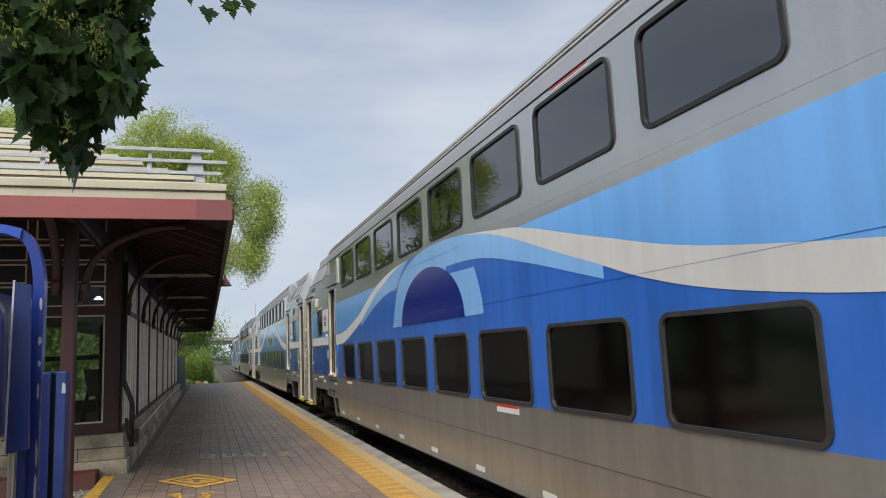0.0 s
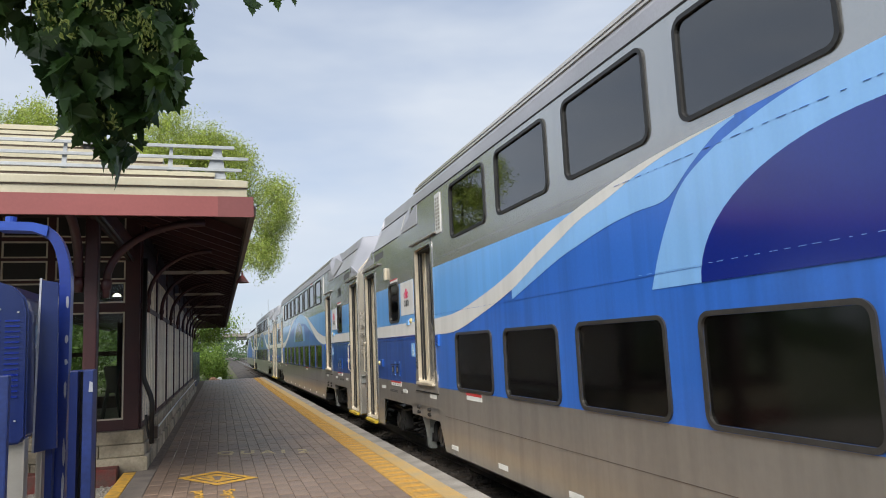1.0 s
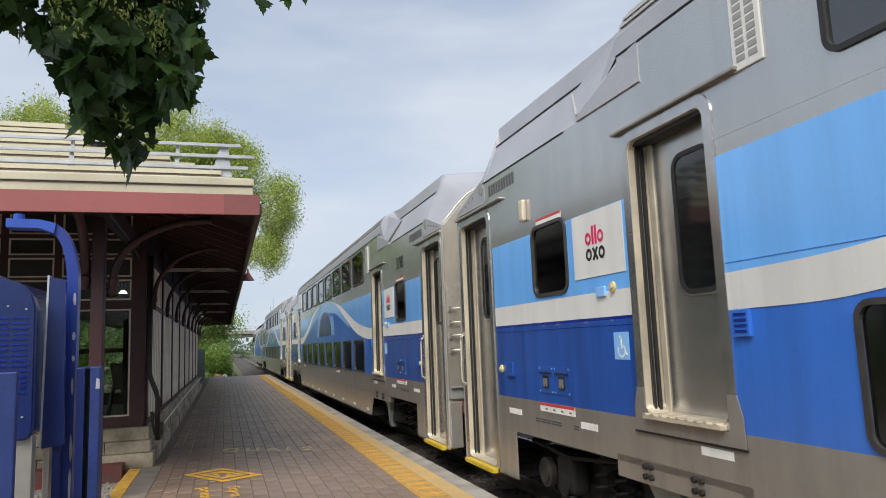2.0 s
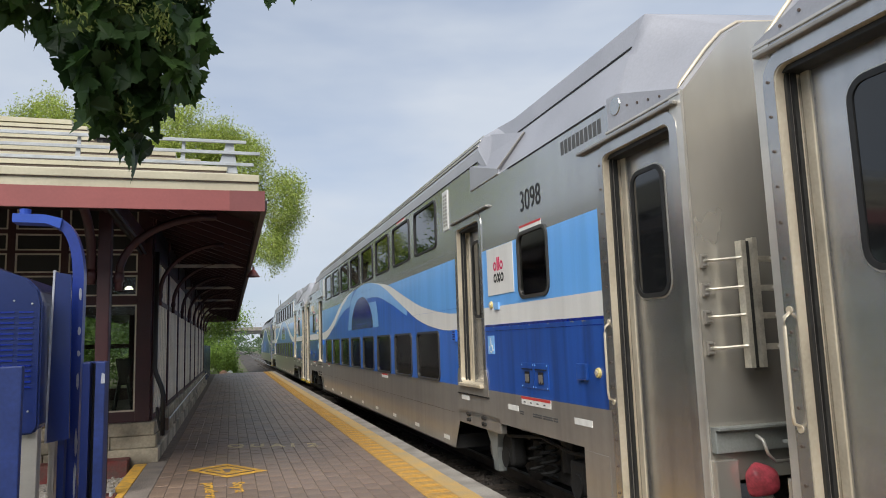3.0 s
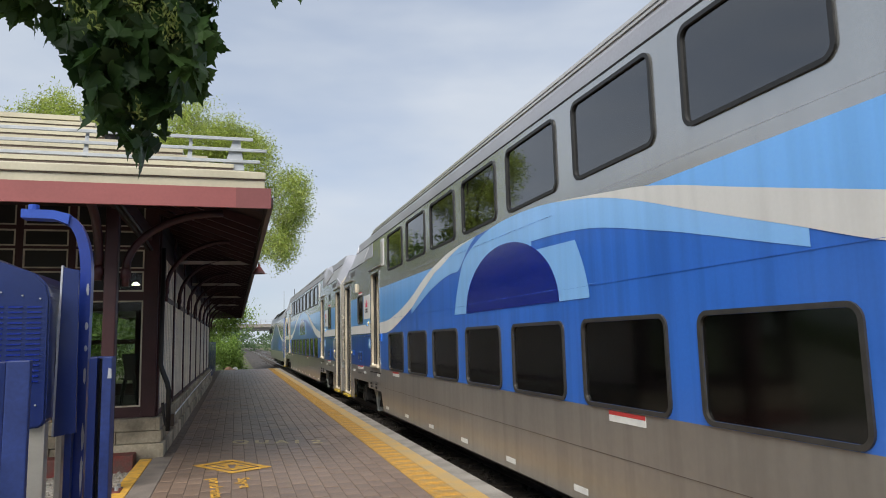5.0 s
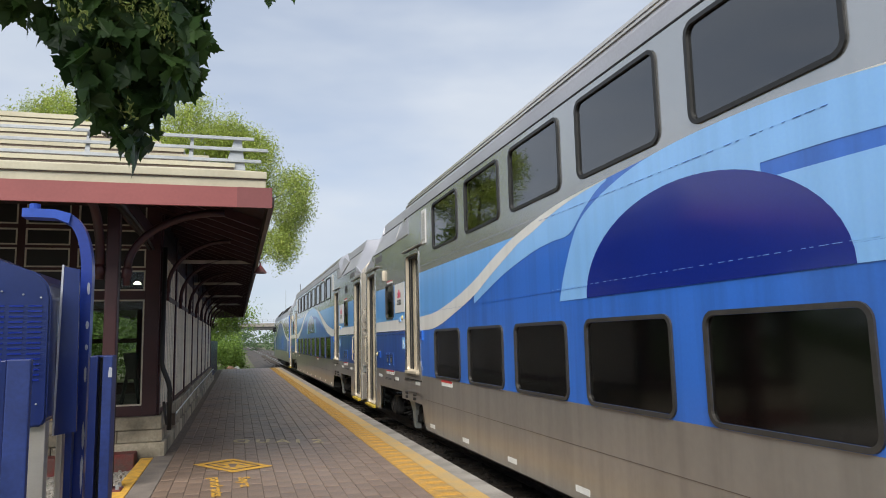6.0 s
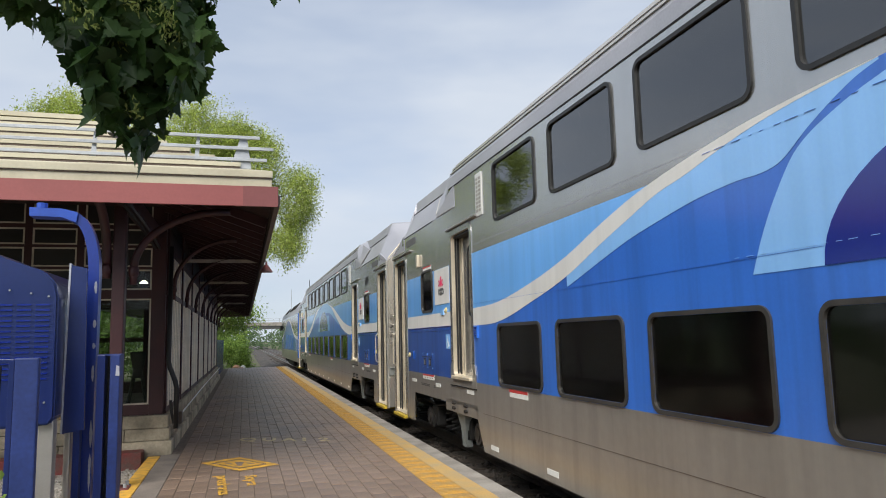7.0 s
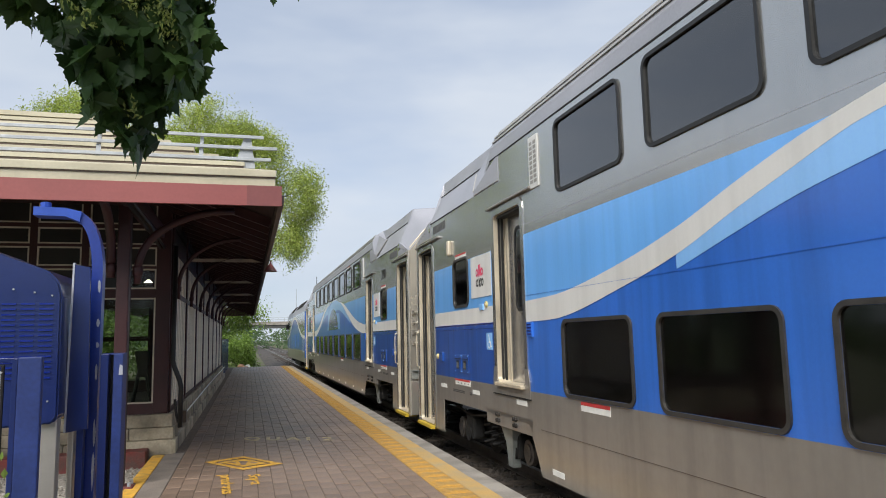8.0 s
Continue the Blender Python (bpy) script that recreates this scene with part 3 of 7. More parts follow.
def build_car():
    car = thing("passenger_car", pose(TRACK_X, 0, 0), "two-level silver and blue commuter rail passenger car", "train car", "cars of the train")
    holes = [(v - WIN_W / 2 + 0.033, v + WIN_W / 2 - 0.033, z0 + 0.033, z1 - 0.033) for v in WIN_V for z0, z1 in (UP_Z, LOW_Z)]
    for s in (-1, 1):
        holes.append((at_end(s, 9.74, 9.63) - 0.34, at_end(s, 9.74, 9.63) + 0.34, 2.0, 2.63))
        holes.append((s * 7.75 - 0.44, s * 7.75 + 0.44, 0.975, 3.06))
        holes.append((s * 11.68 - 0.46, s * 11.68 + 0.46, 0.135, 3.06))
    paints = [M_SKIRT, M_GREY, M_MIDBLUE, M_DARKBLUE, M_NAVY, M_WHITE, M_LIGHTBLUE]
    for x in (-HALF, HALF):
        bm = bmesh.new()
        side_wall(bm, x, holes)
        for s in (-1, 1):
            for z0, z1, v0, v1 in ((0.13, 0.62, 6.95, 7.25),):
                f = bm.faces.new([bm.verts.new(p) for p in ((x, s * 6.95, 0.13), (x, s * 7.25, 0.62), (x, s * 6.95, 0.62))])
                f.material_index = 0
        part("side_panel", bm, paints, car, "grey and blue painted steel side")
    # roof in cross sections from end to end
    mid, hump, cap, tip = body_sections()
    run = [(-12.28, tip), (-12.17, cap), (-11.35, hump), (-8.75, hump), (-8.25, mid), (8.25, mid), (8.75, hump), (11.25, hump), (12.17, cap), (12.28, tip)]
    face = [(-1.52, 3.42), (-1.50, 3.45), (-1.36, 3.80), (-1.29, 3.97), (-1.225, 4.135), (0, 4.245)]
    drift = [0, 0.02, 0.09, 0.12, 0.16, 0.18]

    def facet(s, q):
        """A section of the slope between the raised roof and the end, q from 0 to 1."""
        v0 = 11.37 if s < 0 else 11.27
        return [(fx + (cx - fx) * q, s * ((v0 + d) * (1 - q) + 12.17 * q), fz + (cz - fz) * q) for (fx, fz), (cx, cz), d in zip(face, cap, drift)]

    bm = bmesh.new()
    rings = []
    for v, sec in run:
        full = sec + [(-x, z) for x, z in sec[-2::-1]]
        # the raised part ends in a face that leans outwards towards the top
        lean = drift if abs(v) in (11.35, 11.25) else [0] * 6
        lean = lean + lean[-2::-1]
        row = [bm.verts.new((x, v + math.copysign(q, v), z)) for q, (x, z) in zip(lean, full)]
        slope = []
        if abs(v) in (11.35, 11.25):
            s = -1 if v < 0 else 1
            for k in range(8):
                half_ = facet(s, k / 8)
                slope.append([bm.verts.new(p) for p in half_ + [(-x, y, z) for x, y, z in half_[-2::-1]]])
        rings += slope[::-1] + [row] if v < 0 else [row] + slope
    for a, b in zip(rings, rings[1:]):
        for k in range(len(a) - 1):
            bm.faces.new((a[k], a[k + 1], b[k + 1], b[k]))
    for f in bm.faces:
        f.smooth = abs(f.calc_center_median().y) > 11.5 and f.calc_center_median().z > 3.35
    part("roof", bm, M_ROOF, car, "silver faceted roof")
    # small upright plates where the side meets the lower roof of the ends
    for s in (-1, 1):
        bm = bmesh.new()
        slab(bm, [(-HALF - 0.004, at_end(s, 11.34, 11.24), 3.19), (-HALF - 0.004, s * 12.27, 3.19), (-HALF - 0.004, s * 12.27, 3.215), (-HALF - 0.004, at_end(s, 11.50, 11.40), 3.45), (-HALF - 0.004, at_end(s, 11.34, 11.24), 3.46)], (0.03, 0, 0))
        pl = part("corner_plate", bm, M_ROOF, car)
        bm = bmesh.new()
        bmesh.ops.create_cone(bm, cap_ends=True, segments=18, radius1=0.08, radius2=0.07, depth=0.012, matrix=pose(-HALF - 0.006, at_end(s, 11.47, 11.35), 3.36, 0, -90, 0))
        part("vent_cap", bm, M_GREY, pl)
        for q in range(4):
            bm = bmesh.new()
            rod(bm, (-HALF - 0.012, s * (11.64 + 0.14 * q), 3.31 - 0.026 * q), (-HALF, s * (11.64 + 0.14 * q), 3.31 - 0.026 * q), 0.010, 8)
            part("rivet", bm, M_GUTTER, pl)
        bm = bmesh.new()
        slab(bm, [(-HALF - 0.012, s * 11.3, 3.175), (-HALF - 0.012, s * 12.28, 3.175), (-HALF - 0.012, s * 12.28, 3.19), (-HALF - 0.012, s * 11.3, 3.19)], (0.02, 0, 0))
        part("ledge", bm, M_STEEL, pl)
        bm = bmesh.new()
        foot = [(-1.526, s * 7.96, 3.42), (-1.526, s * 8.92, 3.42), (-1.526, s * 8.92, 3.48), (-1.526, s * 7.96, 3.74)]
        slab(bm, foot, (0.05, 0, 0))
        slab(bm, [(-1.526, s * 7.96, 3.74), (-1.526, s * 8.92, 3.48), (-1.345, s * 9.30, 3.81), (-1.37, s * 8.35, 4.06)], (0.05, 0, -0.02))
        fp = part("slant_plate", bm, M_ROOF, car)
        bm = bmesh.new()
        tube(bm, [(-1.530, s * 8.92, 3.48), (-1.349, s * 9.30, 3.81)], 0.010, 6)
        tube(bm, [(-1.529, s * 7.96, 3.425), (-1.529, s * 8.92, 3.425)], 0.006, 6)
        part("edge_bead", bm, M_STEEL, fp)
        bm = bmesh.new()
        slab(bm, [(-1.285, s * 9.0, 3.885), (-1.285, s * 11.4, 3.885), (-1.275, s * 11.4, 3.905), (-1.275, s * 9.0, 3.905)], (-0.02, 0, 0))
        part("drip_rail", bm, M_BLACK, car)
        bm = bmesh.new()
        box(bm, -HALF - 0.006, -HALF + 0.01, min(s * 9.2, s * 11.3), max(s * 9.2, s * 11.3), 3.405, 3.42)
        part("roof_seam", bm, M_BLACK, car)
    bm = bmesh.new()
    box(bm, -HALF - 0.006, -HALF + 0.01, -8.25, 8.25, 3.724, 3.738)
    part("roof_gutter", bm, M_BLACK, car, "dark thin gutter line")
    for z, x in ((3.95, 1.492), (4.02, 1.455), (4.08, 1.40)):
        bm = bmesh.new()
        box(bm, -x - 0.012, -x + 0.02, -8.2, 8.2, z - 0.008, z + 0.01)
        part("roof_rib", bm, M_STEEL, car)
    # floor, decks and ends
    bm = bmesh.new()
    box(bm, -1.5, 1.5, -6.95, 6.95, 0.12, 0.3)
    box(bm, -1.36, 1.36, -12.2, -6.95, 0.62, 0.9)
    box(bm, -1.36, 1.36, 6.95, 12.2, 0.62, 0.9)
    part("underframe", bm, M_BLACK, car)
    bm = bmesh.new()
    box(bm, -1.49, 1.49, -7.2, 7.2, 2.22, 2.36)
    box(bm, -1.49, 1.49, -8.3, -8.25, 0.9, 3.4)
    box(bm, -1.49, 1.49, 8.25, 8.3, 0.9, 3.4)
    box(bm, -1.45, 1.45, -8.2, 8.2, 3.80, 3.84)
    part("deck", bm, M_CABIN, car, "dark cabin floor and ceiling")
    for x in (-0.75, 0.75):
        bm = bmesh.new()
        box(bm, x - 0.06, x + 0.06, -7.0, 7.0, 3.765, 3.80)
        part("light_strip", bm, M_STRIP, car, "warm ceiling light strip")
    # seats in rows at both levels
    bm = bmesh.new()
    box(bm, -0.5, 0.5, -0.24, 0.24, 0.30, 0.44, 0.04)
    box(bm, -0.5, -0.02, 0.16, 0.28, 0.40, 1.12, 0.05)
    box(bm, 0.02, 0.5, 0.16, 0.28, 0.40, 1.12, 0.05)
    box(bm, -0.4, 0.4, -0.1, 0.1, 0, 0.30)
    seat = part("seat", bm, M_SEAT, car)
    first = True
    for z in (0.30, 2.36):
        for i in range(16):
            v = -6.2 + i * 0.82
            for x in (-0.93, 0.93):
                m = pose(x, v, z)
                if first:
                    seat.matrix_basis, first = m, False
                else:
                    again(seat, car, m)
    for s in (-1, 1):
        bm = bmesh.new()
        sec = [(-1.50, 0.62)] + tip
        pts = [(x, s * 12.28, z) for x, z in sec + [(-x, z) for x, z in sec[-2::-1]]]
        slab(bm, pts, (0, -s * 0.06, 0))
        end = part("end_wall", bm, M_ENDSTEEL, car, "dull stained stainless end wall")
        bm = bmesh.new()
        for dx in (-0.62, 0.5):
            box(bm, dx, dx + 0.12, s * 12.28, s * 12.60, 0.75, 3.1)
        box(bm, -0.62, 0.62, s * 12.28, s * 12.60, 3.1, 3.22)
        part("gangway_bellows", bm, M_RUBBER, car, "black rubber gangway bellows")
        bm = bmesh.new()
        slab(bm, [(-HALF - 0.006, s * 12.16, 0.13), (-HALF - 0.006, s * 12.29, 0.13), (-HALF - 0.006, s * 12.29, 3.2), (-HALF - 0.006, s * 12.16, 3.2)], (0.02, 0, 0))
        part("corner_trim", bm, M_STEEL, car)
        bm = bmesh.new()
        pts = [(-1.512, s * 12.22, 0.62), (-1.512, s * 12.22, 3.2)] + [(px, s * 12.22, pz + 0.002) for px, pz in cap[1:]]
        pts = pts + [(-px, py, pz) for px, py, pz in pts[-2::-1]]
        tube(bm, pts, 0.013, 8)
        part("end_bevel", bm, M_BRASS, car, "pale rounded steel end edge", True)
        # folding gate on the end wall: thin hinge arms on two angle uprights
        for z in (1.46, 1.66, 1.84, 2.03):
            bm = bmesh.new()
            tube(bm, [(-1.45, s * 12.29, z), (-1.40, s * 12.34, z), (-1.27, s * 12.40, z + 0.008), (-1.24, s * 12.42, z + 0.012)], 0.011, 6)
            arm_ = part("hinge_arm", bm, M_PALESTEEL, car)
            bm = bmesh.new()
            box(bm, -1.475, -1.43, s * 12.28, s * 12.30, z - 0.045, z + 0.045, 0.004)
            for d in (-0.03, 0.03):
                rod(bm, (-1.455, s * 12.30, z + d), (-1.455, s * 12.345, z + d), 0.008, 6)
            part("hinge_plate", bm, M_SKIRT, arm_)
            bm = bmesh.new()
            box(bm, -1.15, -0.98, s * 12.40, s * 12.412, z - 0.02, z + 0.02, 0.002)
            for d in (-1.12, -1.02):
                rod(bm, (d, s * 12.40, z), (d, s * 12.43, z), 0.010, 6)
            part("gate_bar", bm, M_PALESTEEL, arm_)
        for q, top_ in ((-1.255, 2.15), (-1.165, 2.17)):
            bm = bmesh.new()
            box(bm, q, q + 0.006, s * 12.37, s * 12.43, 1.33, top_)
            box(bm, q + 0.006, q + 0.035, s * 12.424, s * 12.43, 1.33, top_)
            part("gate_upright", bm, M_PALESTEEL, car, "pale steel angle upright")
        # black strip that draws the shadow between the two uprights
        bm = bmesh.new()
        box(bm, -1.215, -1.17, s * 12.385, s * 12.40, 1.33, 2.15)
        part("gate_gap", bm, M_RUBBER, car)
        bm = bmesh.new()
        box(bm, -1.49, -0.6, s * 12.28, s * 12.33, 0.80, 0.95, 0.006)
        box(bm, -1.49, -0.6, s * 12.28, s * 12.37, 0.945, 0.96)
        part("end_sill", bm, M_TEAL, car, "grey-green end sill")
        bm = bmesh.new()
        tube(bm, [(-1.21, s * 12.36, 0.90), (-1.21, s * 12.42, 0.88), (-1.20, s * 12.44, 0.80), (-1.14, s * 12.43, 0.745), (-0.9, s * 12.42, 0.74)], 0.011, 8)
        part("pull_rod", bm, M_STEEL, car, "bright bent uncoupling rod", True)
        bm = bmesh.new()
        tube(bm, [(-1.20, s * 12.40, 0.56), (-1.17, s * 12.42, 0.45), (-1.05, s * 12.5, 0.25), (-0.9, s * 12.55, 0.2)], 0.030, 8)
        tube(bm, [(-1.2, s * 12.3, 0.45), (-1.2, s * 12.42, 0.42), (-1.1, s * 12.5, 0.2), (-0.95, s * 12.58, 0.1)], 0.022, 8)
        part("brake_hose", bm, M_TEAL, car)
        bm = bmesh.new()
        bmesh.ops.create_icosphere(bm, subdivisions=3, radius=0.11, matrix=pose(-1.23, s * 12.40, 0.63) @ Matrix.Diagonal((0.95, 0.7, 0.85, 1)))
        for w_ in bm.verts:
            w_.co += Vector((noise.noise(w_.co * 9), noise.noise(w_.co * 9 + Vector((5, 0, 0))), noise.noise(w_.co * 8 + Vector((0, 3, 0))))) * 0.05
        part("plug_cover", bm, M_PLUG, car, "faded red cable plug cover", True)
        bm = bmesh.new()
        box(bm, -1.51, -1.34, min(s * 12.24, s * 12.34), max(s * 12.24, s * 12.34), 0.15, 0.76, 0.008)
        part("end_box", bm, M_ENDSTEEL, car)
        bm = bmesh.new()
        box(bm, -0.14, 0.14, s * 12.2, s * 12.62, 0.42, 0.66, 0.03)
        part("coupler", bm, M_GRIME, car)
    # vinyl wave and arch on the blue side
    x = -HALF - 0.002
    for lo, hi, v0, v1, lift_, mat, label in (
        (WHITE_UP, 2.655, -7.25, -2.9, 0.0, M_LIGHTBLUE, "light blue field above the wave"),
        (FAR_UP, 2.655, 2.98, 7.25, 0.0, M_LIGHTBLUE, "light blue field above the wave"),
        (2.60, [(0.2, 2.868), (0.58, 2.856), (0.90, 2.846)] + FAR_UP[1:], 0.2, 2.975, 0.0, M_MIDBLUE, "mid blue gap beside the arch"),
        (FAR_PALE, FAR_LO, 0.96, 4.42, 0.001, M_PALEBLUE, "pale blue curved band"),
        (MAIN_LO, MAIN_TOP, -4.42, -0.79, 0.001, M_PALEBLUE, "pale blue curved band"),
        (1.885, MAIN_TOP, -0.79, 1.93, 0.001, M_PALEBLUE, "pale blue arch leg and crown"),
        (WHITE_LO, WHITE_UP, -7.25, -1.38, 0.002, M_WHITE, "off-white wave"),
        (FAR_LO, FAR_UP, 0.96, 7.25, 0.002, M_WHITE, "off-white wave"),
    ):
        bm = bmesh.new()
        sheet(bm, lo, hi, v0, v1, x - lift_, 70)
        part("stripe", bm, mat, car, label)

    # arch: a navy half disc and the second pale leg
    def arc(rv, rz, n, a0=0, a1=180):
        return [(rv * math.cos(radians(a0 + (a1 - a0) * i / n)), rz * math.sin(radians(a0 + (a1 - a0) * i / n))) for i in range(n + 1)]
    bm = bmesh.new()
    inner = arc(1.38, 0.72, 10, 0, 50)
    outer = [(1.98 - 0.22 * (i / 10) ** 1.6, 0.53 * i / 10) for i in range(11)]
    for k in range(10):
        bm.faces.new([bm.verts.new((x - 0.003, -p[0], 1.885 + p[1])) for p in (outer[k], outer[k + 1], inner[k + 1], inner[k])])
    part("stripe", bm, M_PALEBLUE, car, "pale blue arch leg")
    bm = bmesh.new()
    bm.faces.new([bm.verts.new((x - 0.004, p[0], 1.885 + p[1])) for p in arc(1.39, 0.73, 30)])
    part("stripe", bm, M_NAVY, car, "navy half disc")
    bm = bmesh.new()
    box(bm, x - 0.003, x, -7.25, 7.25, 1.985, 1.987)
    part("panel_seam", bm, M_MIDBLUE, car)
    for z, step, mat, v, v_end in ((1.998, 0.075, M_PALEBLUE, -2.1, 2.1), (2.715, 0.11, M_MIDBLUE, -1.3, 2.3)):
        rnd = random.Random(7)
        bm = bmesh.new()
        while v < v_end:
            w = rnd.uniform(0.02, step * 0.9)
            box(bm, x - 0.0055, x, v, v + w, z, z + 0.0028)
            v += w + rnd.uniform(0.02, step)
        tagged(part("rivet_line", bm, mat, car), kind="stuff")
    bm = bmesh.new()
    box(bm, x - 0.0015, x, -6.95, 6.95, 0.598, 0.602)
    part("panel_seam", bm, M_GUTTER, car)
    # windows
    for z0, z1, g, r, rim_ in ((*UP_Z, M_GLASS_UP, 0.10, M_RUBBER), (*LOW_Z, M_GLASS_LOW, 0.10, M_GASKET)):
        bm = bmesh.new()
        ring(bm, WIN_W, z1 - z0, r, 0.032, -0.016, 0.05)
        w0 = part("window", bm, rim_, car, "wide rounded window in a dark rubber gasket")
        bm = bmesh.new()
        plate(bm, WIN_W - 0.055, z1 - z0 - 0.055, r - 0.024, 0.006, 0.010)
        p0 = part("pane", bm, g, w0)
        p0.visible_shadow = False
        for i, v in enumerate(WIN_V):
            for s in (-1, 1):
                m = pose(s * HALF, v, (z0 + z1) / 2, 0, 0, 0 if s < 0 else 180)
                if i == 0 and s < 0:
                    w0.matrix_basis = m
                    continue
                w = again(w0, car, m)
                again(p0, w, pose(0, 0, 0)).visible_shadow = False
    bm = bmesh.new()
    ring(bm, 0.745, 0.70, 0.12, 0.034, -0.016, 0.05)
    w0 = part("window", bm, M_GASKET, car, "small rounded window in a dark grey-brown gasket")
    bm = bmesh.new()
    plate(bm, 0.69, 0.645, 0.095, 0.006, 0.010)
    p0 = part("pane", bm, M_GLASS_LOW, w0)
    p0.visible_shadow = False
    w0.matrix_basis = pose(-HALF, -9.74, 2.315)
    for s, v in ((-1, 9.63), (1, -9.74), (1, 9.63)):
        w = again(w0, car, pose(s * HALF, v, 2.315, 0, 0, 0 if s < 0 else 180))
        again(p0, w, pose(0, 0, 0)).visible_shadow = False
    # recessed doors with frames
    for sd in (-1, 1):
        for s in (-1, 1):
            for v, z0, w, kind_of in ((7.75, 0.975, 0.90, 0), (11.68, 0.135, 0.94, 1)):
                m = pose(sd * HALF, s * v, 0, 0, 0, 0 if sd < 0 else 180)
                top = 3.06
                h = top - z0 + 0.09
                bm = bmesh.new()
                ring(bm, 1.05 + 0.04 * kind_of, h, 0.15, 0.085, -0.010, 0.006)
                fr = part("door_frame", bm, M_DOOR, car, "steel door surround with rounded corners")
                fr.matrix_basis = m @ pose(0, 0, (z0 + top) / 2)
                bm = bmesh.new()
                ring(bm, w - 0.015, h - 0.155, 0.085, 0.010, -0.004, 0.175)
                part("reveal", bm, M_BRASS, fr, "cream painted door reveal")
                bm = bmesh.new()
                box(bm, 0.150, 0.185, -w / 2 - 0.05, w / 2 + 0.05, z0, top)
                dr = part("door", bm, M_DOOR, car, "brushed steel sliding door")
                dr.matrix_basis = m
                shift = (0.0 - 0.08 * s) * -sd if kind_of else (0.03 if s < 0 else -0.10) * -sd
                bm = bmesh.new()
                ring(bm, 0.44, 1.0, 0.12, 0.035, 0.134, 0.155)
                dw = part("window_gasket", bm, M_RUBBER, dr)
                dw.matrix_basis = pose(0, shift, 2.335)
                bm = bmesh.new()
                plate(bm, 0.38, 0.94, 0.09, 0.142, 0.146)
                pn = part("pane", bm, M_DARKPANE, dr)
                pn.matrix_basis = pose(0, shift, 2.335)
                bm = bmesh.new()
                ring(bm, 0.465, 1.025, 0.13, 0.014, 0.146, 0.152)
                part("window_rim", bm, M_STEEL, dr).matrix_basis = pose(0, shift, 2.335)
                y = w / 2 - 0.018
                for x0, x1, d0, mat in ((0.050, 0.070, 0.022, M_RUBBER), (0.085, 0.112, 0.030, M_RUBBER), (0.072, 0.083, 0.012, M_SKIRT)):
                    bm = bmesh.new()
                    box(bm, x0, x1, y - d0, y, z0 + 0.02, top - 0.04)
                    part("door_seal", bm, mat, dr)
                bm = bmesh.new()
                box(bm, 0.138, 0.151, y - 0.085, y - 0.030, z0 + 0.02, top - 0.04, 0.003)
                part("leading_edge", bm, M_BRASS, dr, "cream leading edge")
                bm = bmesh.new()
                box(bm, 0.03, 0.15, -w / 2 + 0.02, w / 2 - 0.03, top - 0.075, top - 0.045)
                part("head_rail", bm, M_RUBBER, dr)
                bm = bmesh.new()
                lo_, hi_ = -w / 2 - 0.35, w / 2 + 0.16
                if kind_of:
                    ends = sorted((at_end(s, 10.85, 10.72) - s * v, s * 12.25 - s * v))
                    lo_, hi_ = ends if sd < 0 else (-ends[1], -ends[0])
                box(bm, -0.045, 0.02, lo_, hi_, top + 0.050, top + 0.078, 0.008)
                lt = part("drip_lintel", bm, M_SKIRT, car)
                lt.matrix_basis = m @ pose(0, 0, 0, 0, 0, 0)
                bm = bmesh.new()
                if kind_of:
                    box(bm, -0.07, 0.15, -w / 2, w / 2, z0 - 0.03, z0 + 0.02, 0.006)
                    st = part("step", bm, M_YELLOW, car, "yellow step edge")
                else:
                    box(bm, -0.055, 0.15, -w / 2 + 0.03, w / 2 - 0.03, z0 + 0.004, z0 + 0.036, 0.006)
                    for q in range(9):
                        box(bm, -0.058, 0.10, -w / 2 + 0.06 + q * 0.095, -w / 2 + 0.10 + q * 0.095, z0 + 0.036, z0 + 0.044)
                    st = part("sill", bm, M_BRASS, car, "pale ribbed door sill")
                    bm = bmesh.new()
                    for e in (-1, 1):
                        slab(bm, [(-0.013, e * 0.445, z0 - 0.09), (-0.013, e * 0.575, z0 - 0.09), (-0.013, e * 0.575, z0 + 0.08), (-0.013, e * 0.53, z0 + 0.22), (-0.013, e * 0.445, z0 + 0.22)], (0.008, 0, 0))
                    box(bm, -0.013, -0.005, -0.445, 0.445, z0 - 0.09, z0 + 0.0)
                    part("kick_plate", bm, M_SKIRT, car, "grey flared plate under the door").matrix_basis = m
                    bm = bmesh.new()
                    box(bm, -0.016, -0.003, -0.585, 0.585, z0 - 0.105, z0 - 0.092)
                    part("plate_edge", bm, M_BLACK, car).matrix_basis = m
                st.matrix_basis = m
                if kind_of and sd < 0:
                    bm = bmesh.new()
                    rod(bm, (-0.018, 0, 0), (-0.008, 0, 0), 0.009, 6)
                    bolt = None
                    for q in range(14):
                        at = m @ pose(0, w / 2 + 0.035, 0.35 + q * 0.2)
                        if bolt is None:
                            bolt = part("bolt", bm, M_GUTTER, car)
                            bolt.matrix_basis = at
                        else:
                            again(bolt, car, at)
                if kind_of:
                    far = -sd
                    bm = bmesh.new()
                    y = far * (w / 2 + 0.035)
                    tube(bm, [(-0.005, y, 1.05), (-0.05, y, 1.07), (-0.055, y, 1.12), (-0.055, y, 1.58), (-0.05, y, 1.63), (-0.005, y, 1.66)], 0.010, 8)
                    gh = part("grab_handle", bm, M_BRASS, car, "", True)
                    gh.matrix_basis = m
                    bm = bmesh.new()
                    for q in (1.04, 1.67):
                        rod(bm, (-0.016, y, q), (-0.006, y, q), 0.022, 10)
                    part("handle_foot", bm, M_BRASS, gh)
